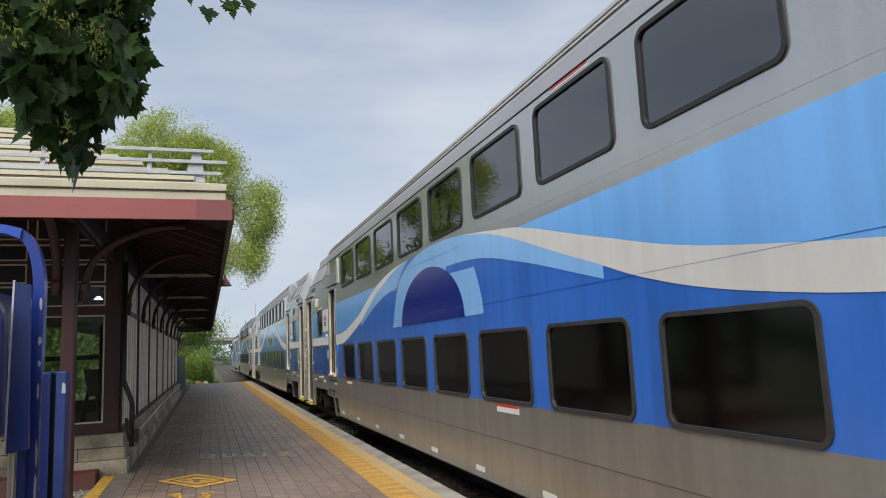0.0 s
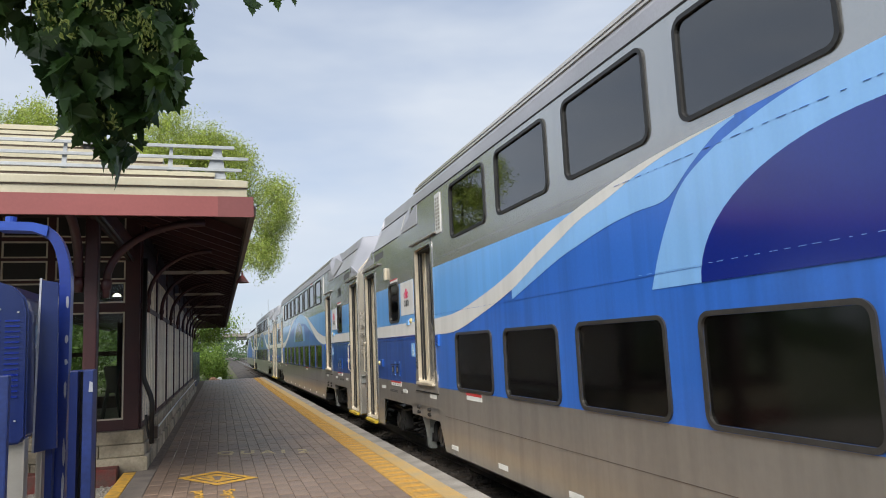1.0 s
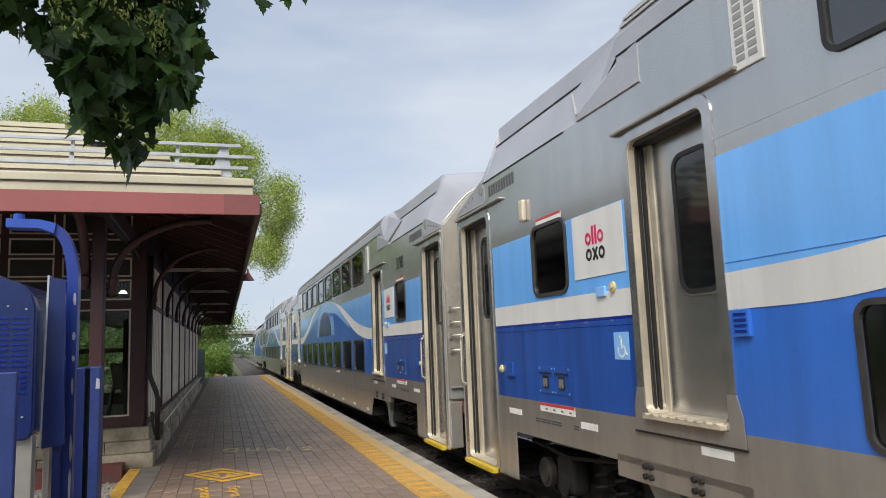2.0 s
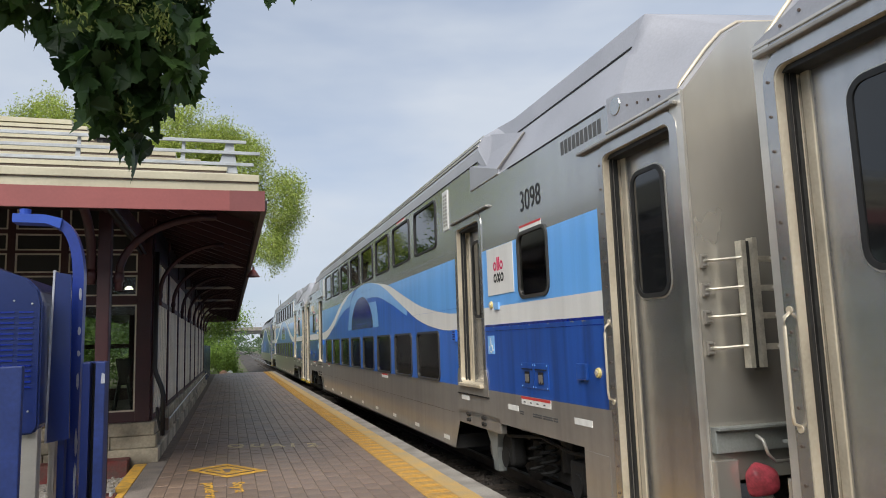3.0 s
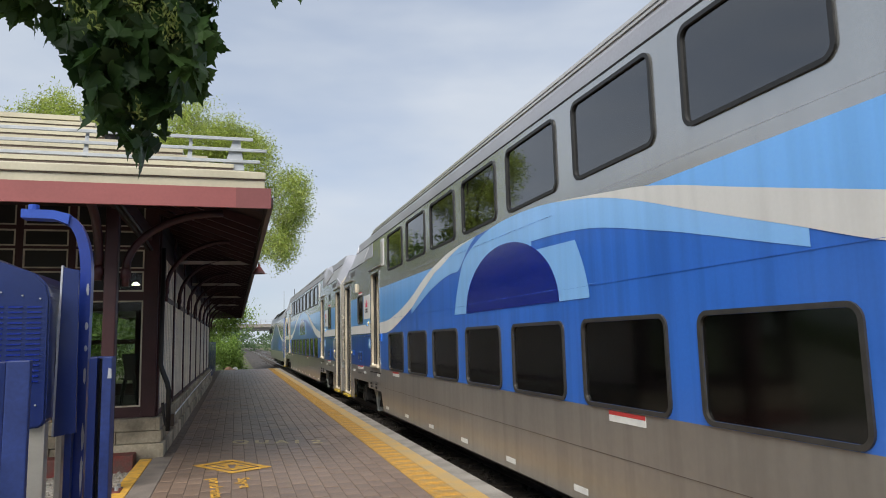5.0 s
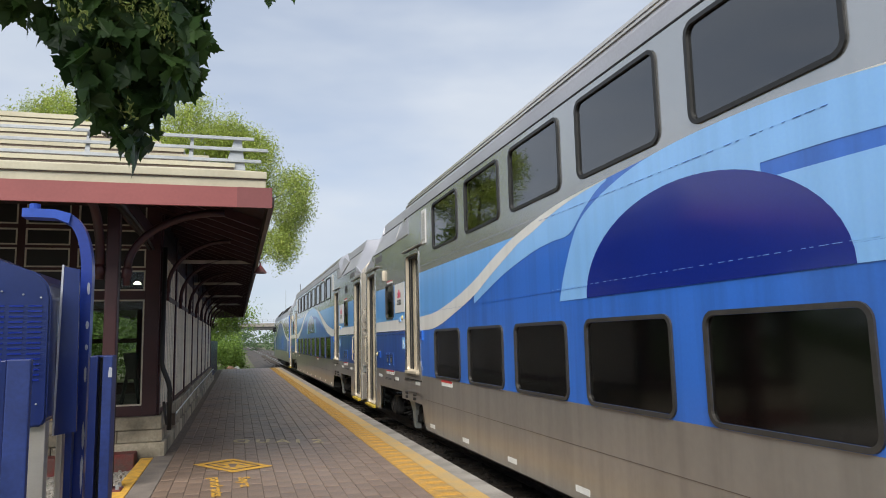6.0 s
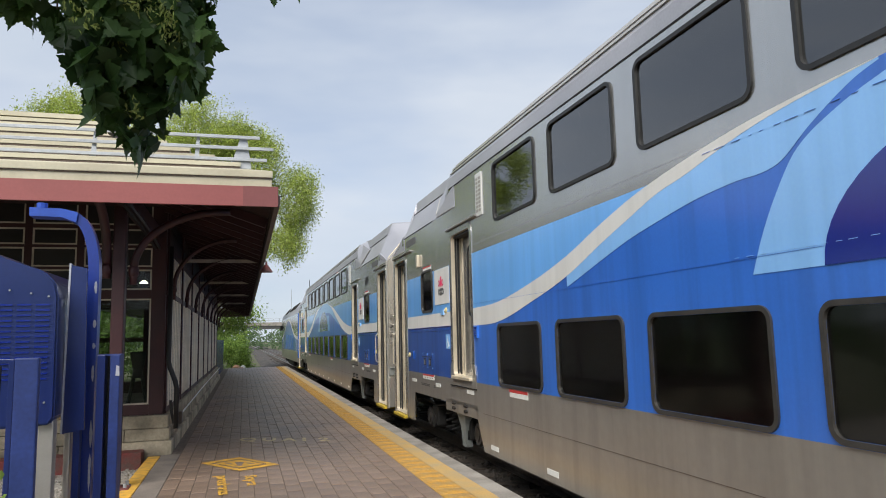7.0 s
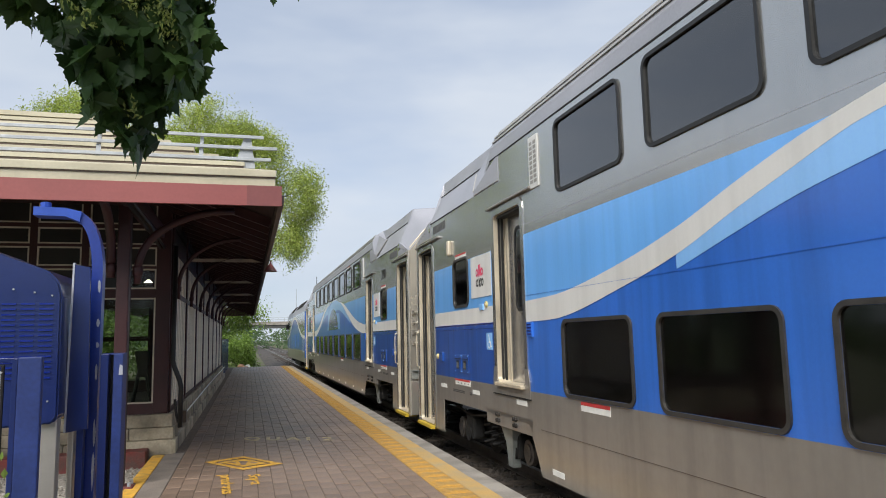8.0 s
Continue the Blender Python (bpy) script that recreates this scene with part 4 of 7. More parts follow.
                    # thin rod added to draw a recess line on the door leaf
                    bm = bmesh.new()
                    y = -far * (w / 2 - 0.06)
                    tube(bm, [(0.148, y, 1.05), (0.135, y, 1.08), (0.135, y, 1.60), (0.148, y, 1.63)], 0.005, 6)
                    part("pull_bar", bm, M_SKIRT, dr)
    # markings and fittings of the near side
    def patch(name, v0, v1, z0, z1, mat, label="", t=0.004, bevel=0.0):
        bm = bmesh.new()
        box(bm, -HALF - t, -HALF + 0.002, min(v0, v1), max(v0, v1), z0, z1, bevel)
        return part(name, bm, mat, car, label)

    for i in range(-4, 5):
        patch("reflector_tape", i * 1.64 - 0.13, i * 1.64 + 0.13, 0.20, 0.255, M_REFLECT, "small white reflector tape")
    for s in (-1, 1):
        patch("reflector_tape", s * 10.47, s * 10.79, 0.80, 0.855, M_REFLECT, "small white reflector tape")
        patch("reflector_tape", s * 8.92, s * 9.2, 0.80, 0.855, M_REFLECT, "small white reflector tape")
        patch("reflector_tape", s * 7.3, s * 7.6, 0.80, 0.855, M_REFLECT, "small white reflector tape")
        sign = patch("logo_panel", at_end(s, 8.44, 8.33), at_end(s, 9.23, 9.14), 2.06, 2.605, M_WHITE, "off-white sign panel with red and black shapes", 0.006)
        # red and black shapes, a bar each
        for row, (mat, zz) in enumerate(((M_PINKRED, 2.385), (M_RUBBER, 2.25))):
            for k in range(4 if row == 0 else 3):
                bm = bmesh.new()
                vv = at_end(s, 8.805, 8.76) - ((-0.105, -0.028, 0.020, 0.095)[k] if row == 0 else (k - 1) * 0.105)
                if (row == 0 and k in (1, 2)):
                    box(bm, -HALF - 0.009, -HALF - 0.005, vv - 0.016, vv + 0.016, zz - 0.055, zz + 0.10)
                elif row == 1 and k == 1:
                    for a in (-35, 35):
                        bmesh.ops.create_cube(bm, size=1, matrix=pose(-HALF - 0.007, vv, zz, a, 0, 0) @ Matrix.Diagonal((0.004, 0.026, 0.125, 1)))
                else:
                    o, q = 0.05, 0.025
                    ringpts = [(math.cos(2 * math.pi * j / 16), math.sin(2 * math.pi * j / 16)) for j in range(16)]
                    aa = [bm.verts.new((-HALF - 0.009, vv + c * o, zz + d * o * 1.05)) for c, d in ringpts]
                    bb = [bm.verts.new((-HALF - 0.009, vv + c * q, zz + d * q * 1.05)) for c, d in ringpts]
                    for j in range(16):
                        bm.faces.new((aa[j], aa[(j + 1) % 16], bb[(j + 1) % 16], bb[j]))
                part("logo_shape", bm, mat, sign)
        pc = patch("placard", s * 9.3, s * 10.0, 0.885, 0.965, M_REFLECT, "white safety placard with a red band", 0.005)
        bm = bmesh.new()
        box(bm, -HALF - 0.007, -HALF - 0.004, min(s * 9.3, s * 10.0), max(s * 9.3, s * 10.0), 0.94, 0.966)
        part("red_band", bm, M_RED, pc)
        for k in range(4):
            bm = bmesh.new()
            vv = s * (9.38 + 0.16 * k)
            box(bm, -HALF - 0.007, -HALF - 0.004, vv - 0.022, vv + 0.022, 0.905, 0.918)
            part("text_bar", bm, M_LETTER, pc)
        ps = patch("placard", at_end(s, 9.44, 9.35), at_end(s, 9.98, 9.88), 2.665, 2.725, M_REFLECT, "pale sticker with a red band", 0.004)
        bm = bmesh.new()
        box(bm, -HALF - 0.006, -HALF - 0.003, min(at_end(s, 9.44, 9.35), at_end(s, 9.98, 9.88)), max(at_end(s, 9.44, 9.35), at_end(s, 9.98, 9.88)), 2.705, 2.727)
        part("red_band", bm, M_RED, ps)
        for v0, v1 in ((9.24, 9.33), (9.57, 9.78), (9.80, 10.02), (10.04, 10.13)):
            for q in (0.775, 0.797):
                patch("text_bar", s * v0, s * v1, q, q + 0.015, M_LETTER, "", 0.003)
        for v in (9.5, 9.83):
            ht = patch("tie_down_hatch", s * v - 0.155, s * v + 0.155, 1.06, 1.31, M_DARKBLUE, "blue riveted hatch with a slot", 0.009, 0.003)
            bm = bmesh.new()
            box(bm, -HALF - 0.018, -HALF - 0.013, s * v - 0.055, s * v + 0.055, 1.11, 1.225)
            part("slot", bm, M_RUBBER, ht)
            bm = bmesh.new()
            slab(bm, [(-HALF - 0.021, s * v + a, b) for a, b in ((-0.045, 1.20), (0.045, 1.20), (0.045, 1.13), (0.022, 1.115), (0.0, 1.145), (-0.022, 1.115), (-0.045, 1.13))], (0.004, 0, 0))
            part("hook_plate", bm, M_SKIRT, ht)
            bm = bmesh.new()
            box(bm, -HALF - 0.022, -HALF - 0.013, s * v - 0.13, s * v + 0.13, 1.245, 1.255)
            part("rim", bm, M_RUBBER, ht)
            for a in (-0.135, 0.135):
                for b in (1.075, 1.29):
                    bm = bmesh.new()
                    rod(bm, (-HALF - 0.014, s * v + a, b), (-HALF - 0.006, s * v + a, b), 0.007, 6)
                    part("rivet", bm, M_PALEBLUE, ht)
        patch("hatch", s * 10.6, s * 10.78, 1.19, 1.33, M_DARKBLUE, "small blue hatch", 0.03, 0.008)
        for v, z in ((10.95, 1.26), (8.53, 1.955)):
            bm = bmesh.new()
            bmesh.ops.create_cone(bm, cap_ends=True, segments=18, radius1=0.044, radius2=0.038, depth=0.022, matrix=pose(-HALF - 0.008, s * v, z, 0, -90, 0))
            bt = part("emergency_knob", bm, M_KNOB, car, "round yellow knob")
            bm = bmesh.new()
            bmesh.ops.create_cone(bm, cap_ends=True, segments=12, radius1=0.022, radius2=0.02, depth=0.02, matrix=pose(-HALF - 0.022, s * v, z, 0, -90, 0))
            part("centre", bm, M_BRASS, bt)
        patch("flap", s * 8.64, s * 8.78, 1.89, 1.97, M_PALEBLUE, "", 0.02, 0.005)
        ws = patch("access_sign", s * 8.36, s * 8.57, 1.39, 1.60, M_PALEBLUE, "pale blue wheelchair access sign", 0.004)
        bm = bmesh.new()
        v0 = s * 8.465
        for j in range(12):
            a, b = (radians(150 + 240 * q / 12) for q in (j, j + 1))
            bm.faces.new([bm.verts.new((-HALF - 0.006, v0 + r_ * math.cos(t_), 1.46 + r_ * math.sin(t_))) for r_, t_ in ((0.055, a), (0.055, b), (0.04, b), (0.04, a))])
        box(bm, -HALF - 0.007, -HALF - 0.004, v0 - 0.01, v0 + 0.008, 1.47, 1.55)
        box(bm, -HALF - 0.007, -HALF - 0.004, v0 - 0.05, v0, 1.48, 1.495)
        for q in range(10):
            a, b = radians(36 * q), radians(36 * q + 36)
            bm.faces.new([bm.verts.new((-HALF - 0.006, v0 + 0.012 + c_, 1.565 + d_)) for c_, d_ in ((0, 0), (0.014 * math.cos(a), 0.014 * math.sin(a)), (0.014 * math.cos(b), 0.014 * math.sin(b)))])
        slab(bm, [(-HALF - 0.007, v0 - 0.045, 1.495), (-HALF - 0.007, v0 - 0.03, 1.495), (-HALF - 0.007, v0 - 0.062, 1.425), (-HALF - 0.007, v0 - 0.085, 1.43), (-HALF - 0.007, v0 - 0.082, 1.44), (-HALF - 0.007, v0 - 0.068, 1.437)], (0.003, 0, 0))
        part("pictogram", bm, M_REFLECT, ws)
        lv = patch("louvre", s * 6.74, s * 6.98, 3.10, 3.66, M_WHITE, "off-white air louvre with grey slots", 0.014, 0.004)
        for k in range(9):
            for e in (-0.05, 0.05):
                bm = bmesh.new()
                box(bm, -HALF - 0.017, -HALF - 0.012, s * 6.86 + e - 0.035, s * 6.86 + e + 0.035, 3.15 + k * 0.052, 3.185 + k * 0.052)
                part("slat", bm, M_SKIRT, lv)
        lv = patch("louvre", s * 7.04, s * 7.18, 1.54, 1.70, M_MIDBLUE, "small blue louvre", 0.025, 0.004)
        for k in range(4):
            bm = bmesh.new()
            box(bm, -HALF - 0.03, -HALF - 0.024, s * 7.11 - 0.05, s * 7.11 + 0.05, 1.565 + k * 0.033, 1.58 + k * 0.033)
            part("slat", bm, M_NAVY, lv)
        patch("access_panel", s * 10.64, s * 11.05, 0.15, 0.6, M_SKIRT, "grey lower access panel", 0.006, 0.004)
        for k in range(10):
            q = at_end(s, 10.49, 10.37) + s * k * 0.0755
            patch("letter_bar", q, q + s * 0.056, 3.215, 3.34, M_LETTER, "", 0.003)
    for s in (-1, 1):
        patch("panel_seam", s * 8.27, s * 11.06, 1.652, 1.657, M_NAVY, "", 0.003)
        patch("panel_seam", s * 8.27, s * 11.06, 2.688, 2.690, M_GREY, "", 0.002)
        rnd = random.Random(40 + s)
        v = 8.55
        while v < 11.0:
            w = rnd.uniform(0.02, 0.09)
            bm = bmesh.new()
            n = 9
            low = [(s * (v + w * i / n), 1.698 - 0.003 - rnd.random() ** 2 * 0.018) for i in range(n + 1)]
            bm.faces.new([bm.verts.new((-HALF - 0.0035, a, b)) for a, b in [(s * v, 1.699)] + low[1:-1] + [(s * (v + w), 1.699)]])
            part("peeled_patch", bm, M_SKIRT, car, "bare grey patch where the paint peels")
            v += w + rnd.uniform(0.1, 0.5)
    patch("panel_seam", -7.24, 7.24, 2.760, 2.763, M_ROOF, "", 0.001)
    lamp = patch("marker_lamp", 10.09, 10.19, 2.76, 2.98, M_BRASS, "small oval marker lamp", 0.05, 0.02)
    letters("car_number", "3098", 0.31, M_RUBBER, car, Matrix.Translation((-HALF - 0.003, -9.745, 2.965)) @ Matrix(((0, 0, -1, 0), (-1, 0, 0, 0), (0, 1, 0, 0), (0, 0, 0, 1))), 0.85, 1.0, 0.001)
    st = patch("sticker", -4.42, -3.78, 3.685, 3.715, M_REFLECT, "pale sticker with a red band above a window", 0.003)
    bm = bmesh.new()
    box(bm, -HALF - 0.005, -HALF - 0.002, -4.42, -3.78, 3.70, 3.716)
    part("red_band", bm, M_RED, st)
    for v in (-2.47, 5.74):
        pc = patch("placard", v - 0.265, v + 0.265, 0.875, 0.958, M_REFLECT, "white placard with a red band", 0.004)
        bm = bmesh.new()
        box(bm, -HALF - 0.006, -HALF - 0.003, v - 0.265, v + 0.265, 0.928, 0.959)
        part("red_band", bm, M_RED, pc)
    # bogies with turning wheelsets
    for s in (-1, 1):
        bm = bmesh.new()
        for e in (-1, 1):
            box(bm, e * 1.02 - 0.09, e * 1.02 + 0.09, -1.75, 1.75, 0.18, 0.42, 0.03)
            box(bm, e * 1.02 - 0.11, e * 1.02 + 0.11, -0.5, 0.5, 0.05, 0.22, 0.03)
            for a in (-1.3, 1.3):
                box(bm, e * 1.04 - 0.14, e * 1.04 + 0.14, a - 0.2, a + 0.2, 0.05, 0.36, 0.04)
            for a in (-0.35, 0.35):
                rod(bm, (e * 1.06, a, 0.2), (e * 1.06, a, 0.62), 0.13, 12)
        box(bm, -1.0, 1.0, -0.25, 0.25, 0.15, 0.6)
        bogie = part("bogie", bm, M_GRIME, car, "grimy iron bogie")
        bogie.matrix_basis = pose(0, s * 9.15, 0)
        bm = bmesh.new()
        slab(bm, [(-1.46, -0.68 * s, 0.60), (-1.46, -0.18 * s, 0.60), (-1.42, -0.34 * s, 0.30), (-1.40, -0.36 * s, 0.02), (-1.40, -0.50 * s, 0.02), (-1.42, -0.56 * s, 0.34)], (0.10, 0, 0))
        br = part("swing_bracket", bm, M_TEAL, bogie)
        br.matrix_basis = pose(0, -0.55 * s, 0)
        bm = bmesh.new()
        box(bm, -1.52, -1.44, -0.75, 0.75, 0.50, 0.68, 0.01)
        bp = part("spring_plank", bm, M_SKIRT, bogie)
        bp.matrix_basis = pose(0, -1.25 * s, 0)
        for e in (-0.28, 0.28):
            for q in (0.56, 0.63):
                for d in (0, 0.07):
                    bm = bmesh.new()
                    rod(bm, (-1.52, e + d, q), (-1.545, e + d, q), 0.022, 8)
                    part("bolt", bm, M_GRIME, bogie).matrix_basis = pose(0, -1.25 * s, 0)
        # springs, brake gear and air pipes hung on the near frame
        for a in (-0.12, 0.2):
            bm = bmesh.new()
            pts = [(-1.22 + 0.09 * math.cos(radians(40 * i)), a + 0.09 * math.sin(radians(40 * i)), 0.10 + 0.012 * i) for i in range(38)]
            tube(bm, pts, 0.018, 6)
            part("spring", bm, M_BLACK, bogie)
        for a, h in ((-1.0, 0.3), (0.75, 0.34)):
            bm = bmesh.new()
            box(bm, -1.36, -1.18, a - 0.16, a + 0.16, 0.12, 0.12 + h, 0.04)
            rod(bm, (-1.38, a, 0.2), (-1.15, a, 0.2), 0.11, 14)
            part("brake_cylinder", bm, M_BLACK, bogie)
        bm = bmesh.new()
        tube(bm, [(-1.34, -1.6, 0.52), (-1.36, -0.9, 0.48), (-1.34, -0.2, 0.54), (-1.36, 0.6, 0.46), (-1.33, 1.5, 0.52)], 0.02, 6)
        part("air_pipe", bm, M_GRIME, bogie)
        for a in (-1.3, 1.3):
            bm = bmesh.new()
            for q in range(2):
                rod(bm, (-1.24, a, 0.22), (-1.30 - 0.02 * q, a, 0.22), 0.15 - 0.05 * q, 16)
            part("axle_cap", bm, M_WHEEL, bogie)
        for a in (-1.3, 1.3):
            bm = bmesh.new()
            for e in (-0.72, 0.72):
                rod(bm, (e - 0.06, 0, 0), (e + 0.06, 0, 0), 0.42, 28)
                rod(bm, (e - 0.07, 0, 0), (e + 0.07, 0, 0), 0.14, 12)
            rod(bm, (-1.2, 0, 0), (1.2, 0, 0), 0.08, 12)
            for e in (-1, 1):
                for q in range(3):
                    t_ = radians(120 * q)
                    rod(bm, (e * 1.2, 0.06 * math.cos(t_), 0.06 * math.sin(t_)), (e * 1.23, 0.06 * math.cos(t_), 0.06 * math.sin(t_)), 0.018, 6)
            ws = part("wheelset", bm, M_WHEEL, bogie, "steel wheelset")
            ws.matrix_basis = pose(0, a, RAIL_Z + 0.42)
    return car


M_LETTER = material("dark_grey_vinyl", (0.09, 0.09, 0.09), 0.5, 0, 0.08, 8, 0.0)
M_DARKPANE = material("dark_door_glass", (0.012, 0.013, 0.014), 0.06, 0, 0.05, 3, 0.0, 30, spec=0.7)


def build_locomotive():
    """Blue and grey diesel locomotive at the far end of the train."""
    loco = thing("locomotive", pose(TRACK_X, 60, 0), "blue and grey diesel locomotive with a white wave line", "locomotive")
    half = 9.5
    sec = [(-1.50, 0.35), (-1.52, 0.6), (-1.52, 3.10), (-1.42, 3.45), (-1.15, 3.80), (-0.6, 3.95), (0, 4.0)]
    nose = [(-1.38, 0.35), (-1.42, 0.6), (-1.42, 3.0), (-1.30, 3.3), (-1.0, 3.6), (-0.5, 3.72), (0, 3.75)]
    bm = bmesh.new()
    rows_ = []
    for v, c in ((-half, nose), (-half + 0.25, sec), (half - 1.6, sec), (half, nose)):
        full = c + [(-x, z) for x, z in c[-2::-1]]
        rows_.append([bm.verts.new((x, v, z)) for x, z in full])
    for p, q in zip(rows_, rows_[1:]):
        for k in range(len(p) - 1):
            f = bm.faces.new((p[k], p[k + 1], q[k + 1], q[k]))
            f.material_index = 0 if k in (0, 11) else 1 if k in (1, 10) else 2
    bm.faces.new(rows_[0][::-1])
    bm.faces.new(rows_[-1])
    part("hood", bm, [M_SKIRT, M_MIDBLUE, M_ROOF], loco, "blue hood with a silver roof")
    wave = [(-9.1, 1.75), (-6.5, 1.95), (-4.5, 2.35), (-2.6, 2.85), (-0.8, 3.04), (1.0, 2.95), (3.0, 2.5), (5.0, 2.05), (7.6, 1.78)]
    low = [(v, z - 0.17) for v, z in wave]
    x = -HALF - 0.003
    for lo, hi, lift_, mat, label in ((wave, 3.09, 0.0, M_GREY, "silver upper side"), (low, wave, 0.001, M_WHITE, "off-white wave line"), (0.60, 0.98, 0.0, M_SKIRT, "grey lower side")):
        bm = bmesh.new()
        sheet(bm, lo, hi, -9.1, 7.6, x - lift_, 60)
        part("stripe", bm, mat, loco, label)
    for v0, v1 in ((-6.6, -4.2), (-3.6, -1.2), (1.5, 3.9)):
        bm = bmesh.new()
        slab(bm, [(-1.435, v0, 3.44), (-1.435, v1, 3.44), (-1.18, v1, 3.785), (-1.18, v0, 3.785)], (-0.02, 0, 0.015))
        gr = part("radiator_grille", bm, M_BLACK, loco, "black roof radiator grille")
        for k in range(6):
            bm = bmesh.new()
            w = v0 + 0.2 + k * (v1 - v0 - 0.4) / 5
            slab(bm, [(-1.47, w, 3.44), (-1.47, w + 0.03, 3.44), (-1.21, w + 0.03, 3.80), (-1.21, w, 3.80)], (-0.006, 0, 0.006))
            part("slat", bm, M_GRIME, gr)
    for k in range(5):
        bm = bmesh.new()
        box(bm, x - 0.012, x, -4.6 + k * 1.5, -3.6 + k * 1.5, 1.05, 1.95, 0.01)
        part("hood_door", bm, M_MIDBLUE, loco)
    for v0, v1 in ((5.4, 6.2), (6.6, 7.4)):
        bm = bmesh.new()
        box(bm, x - 0.012, x, v0, v1, 2.35, 2.95, 0.01)
        part("cab_window", bm, M_DARKPANE, loco, "dark cab side window")
    bm = bmesh.new()
    box(bm, x - 0.14, x, 7.45, 7.62, 2.35, 2.75, 0.02)
    part("cab_mirror", bm, M_RUBBER, loco)
    for v in (-8.6, 4.9):
        bm = bmesh.new()
        tube(bm, [(x, v, 0.9), (x - 0.05, v, 0.95), (x - 0.05, v, 2.0), (x, v, 2.05)], 0.016, 6)
        part("grab_handle", bm, M_STEEL, loco)
    bm = bmesh.new()
    rod(bm, (-0.6, -6.0, 3.95), (-0.6, -6.0, 5.2), 0.02, 6)
    part("aerial", bm, M_PIPE, loco)
    bm = bmesh.new()
    box(bm, -1.3, 1.3, -2.6, 2.6, -0.05, 0.5, 0.08)
    part("fuel_tank", bm, M_GRIME, loco)
    for s in (-1, 1):
        bm = bmesh.new()
        for e in (-1, 1):
            box(bm, e * 1.05 - 0.1, e * 1.05 + 0.1, -1.9, 1.9, 0.12, 0.40, 0.04)
            for a in (-1.35, 1.35):
                box(bm, e * 1.08 - 0.14, e * 1.08 + 0.14, a - 0.22, a + 0.22, 0.02, 0.34, 0.04)
        box(bm, -1.0, 1.0, -0.3, 0.3, 0.1, 0.45)
        bogie = part("bogie", bm, M_GRIME, loco, "grimy iron bogie")
        bogie.matrix_basis = pose(0, s * 6.2, 0)
        for a in (-1.35, 1.35):
            bm = bmesh.new()
            for e in (-0.72, 0.72):
                rod(bm, (e - 0.06, 0, 0), (e + 0.06, 0, 0), 0.42, 24)
            rod(bm, (-1.22, 0, 0), (1.22, 0, 0), 0.09, 10)
            part("wheelset", bm, M_WHEEL, bogie, "steel wheelset").matrix_basis = pose(0, a, RAIL_Z + 0.42)
    return loco


CARS = [build_car()]
for k in (1, 2):
    CARS.append(copy_thing(CARS[0], pose(TRACK_X, PITCH * k, 0)))
CARS.append(build_locomotive())
ALONG = (-PITCH, 0.0, PITCH, PITCH + 22.3)


# ---- station hall ----
WALL_X, WALL_Y, HALL_L, HALL_END = -1.40, 11.45, -4.6, 32.0
EAVE_X, EAVE_Y, EAVE_END, EAVE_L = 0.055, 7.9, 42.2, -6.0
EAVE_Z = 3.0


def glazed_bay(parent, m, width, z0, z1, glass_mat, bead=0.022):
    """A pane with a cream bead around it, in the x-z plane of m."""
    bm = bmesh.new()
    box(bm, 0, width, -0.006, 0.006, z0, z1)
    p = part("pane", bm, glass_mat, parent)
    p.matrix_basis = m
    bm = bmesh.new()
    for x0, x1, a, b in ((0, width, z0, z0 + bead), (0, width, z1 - bead, z1), (0, bead, z0 + bead, z1 - bead), (width - bead, width, z0 + bead, z1 - bead)):
        box(bm, x0, x1, -0.03, 0.0, a, b)
    q = part("glazing_bead", bm, M_BEAD, parent)
    q.matrix_basis = m


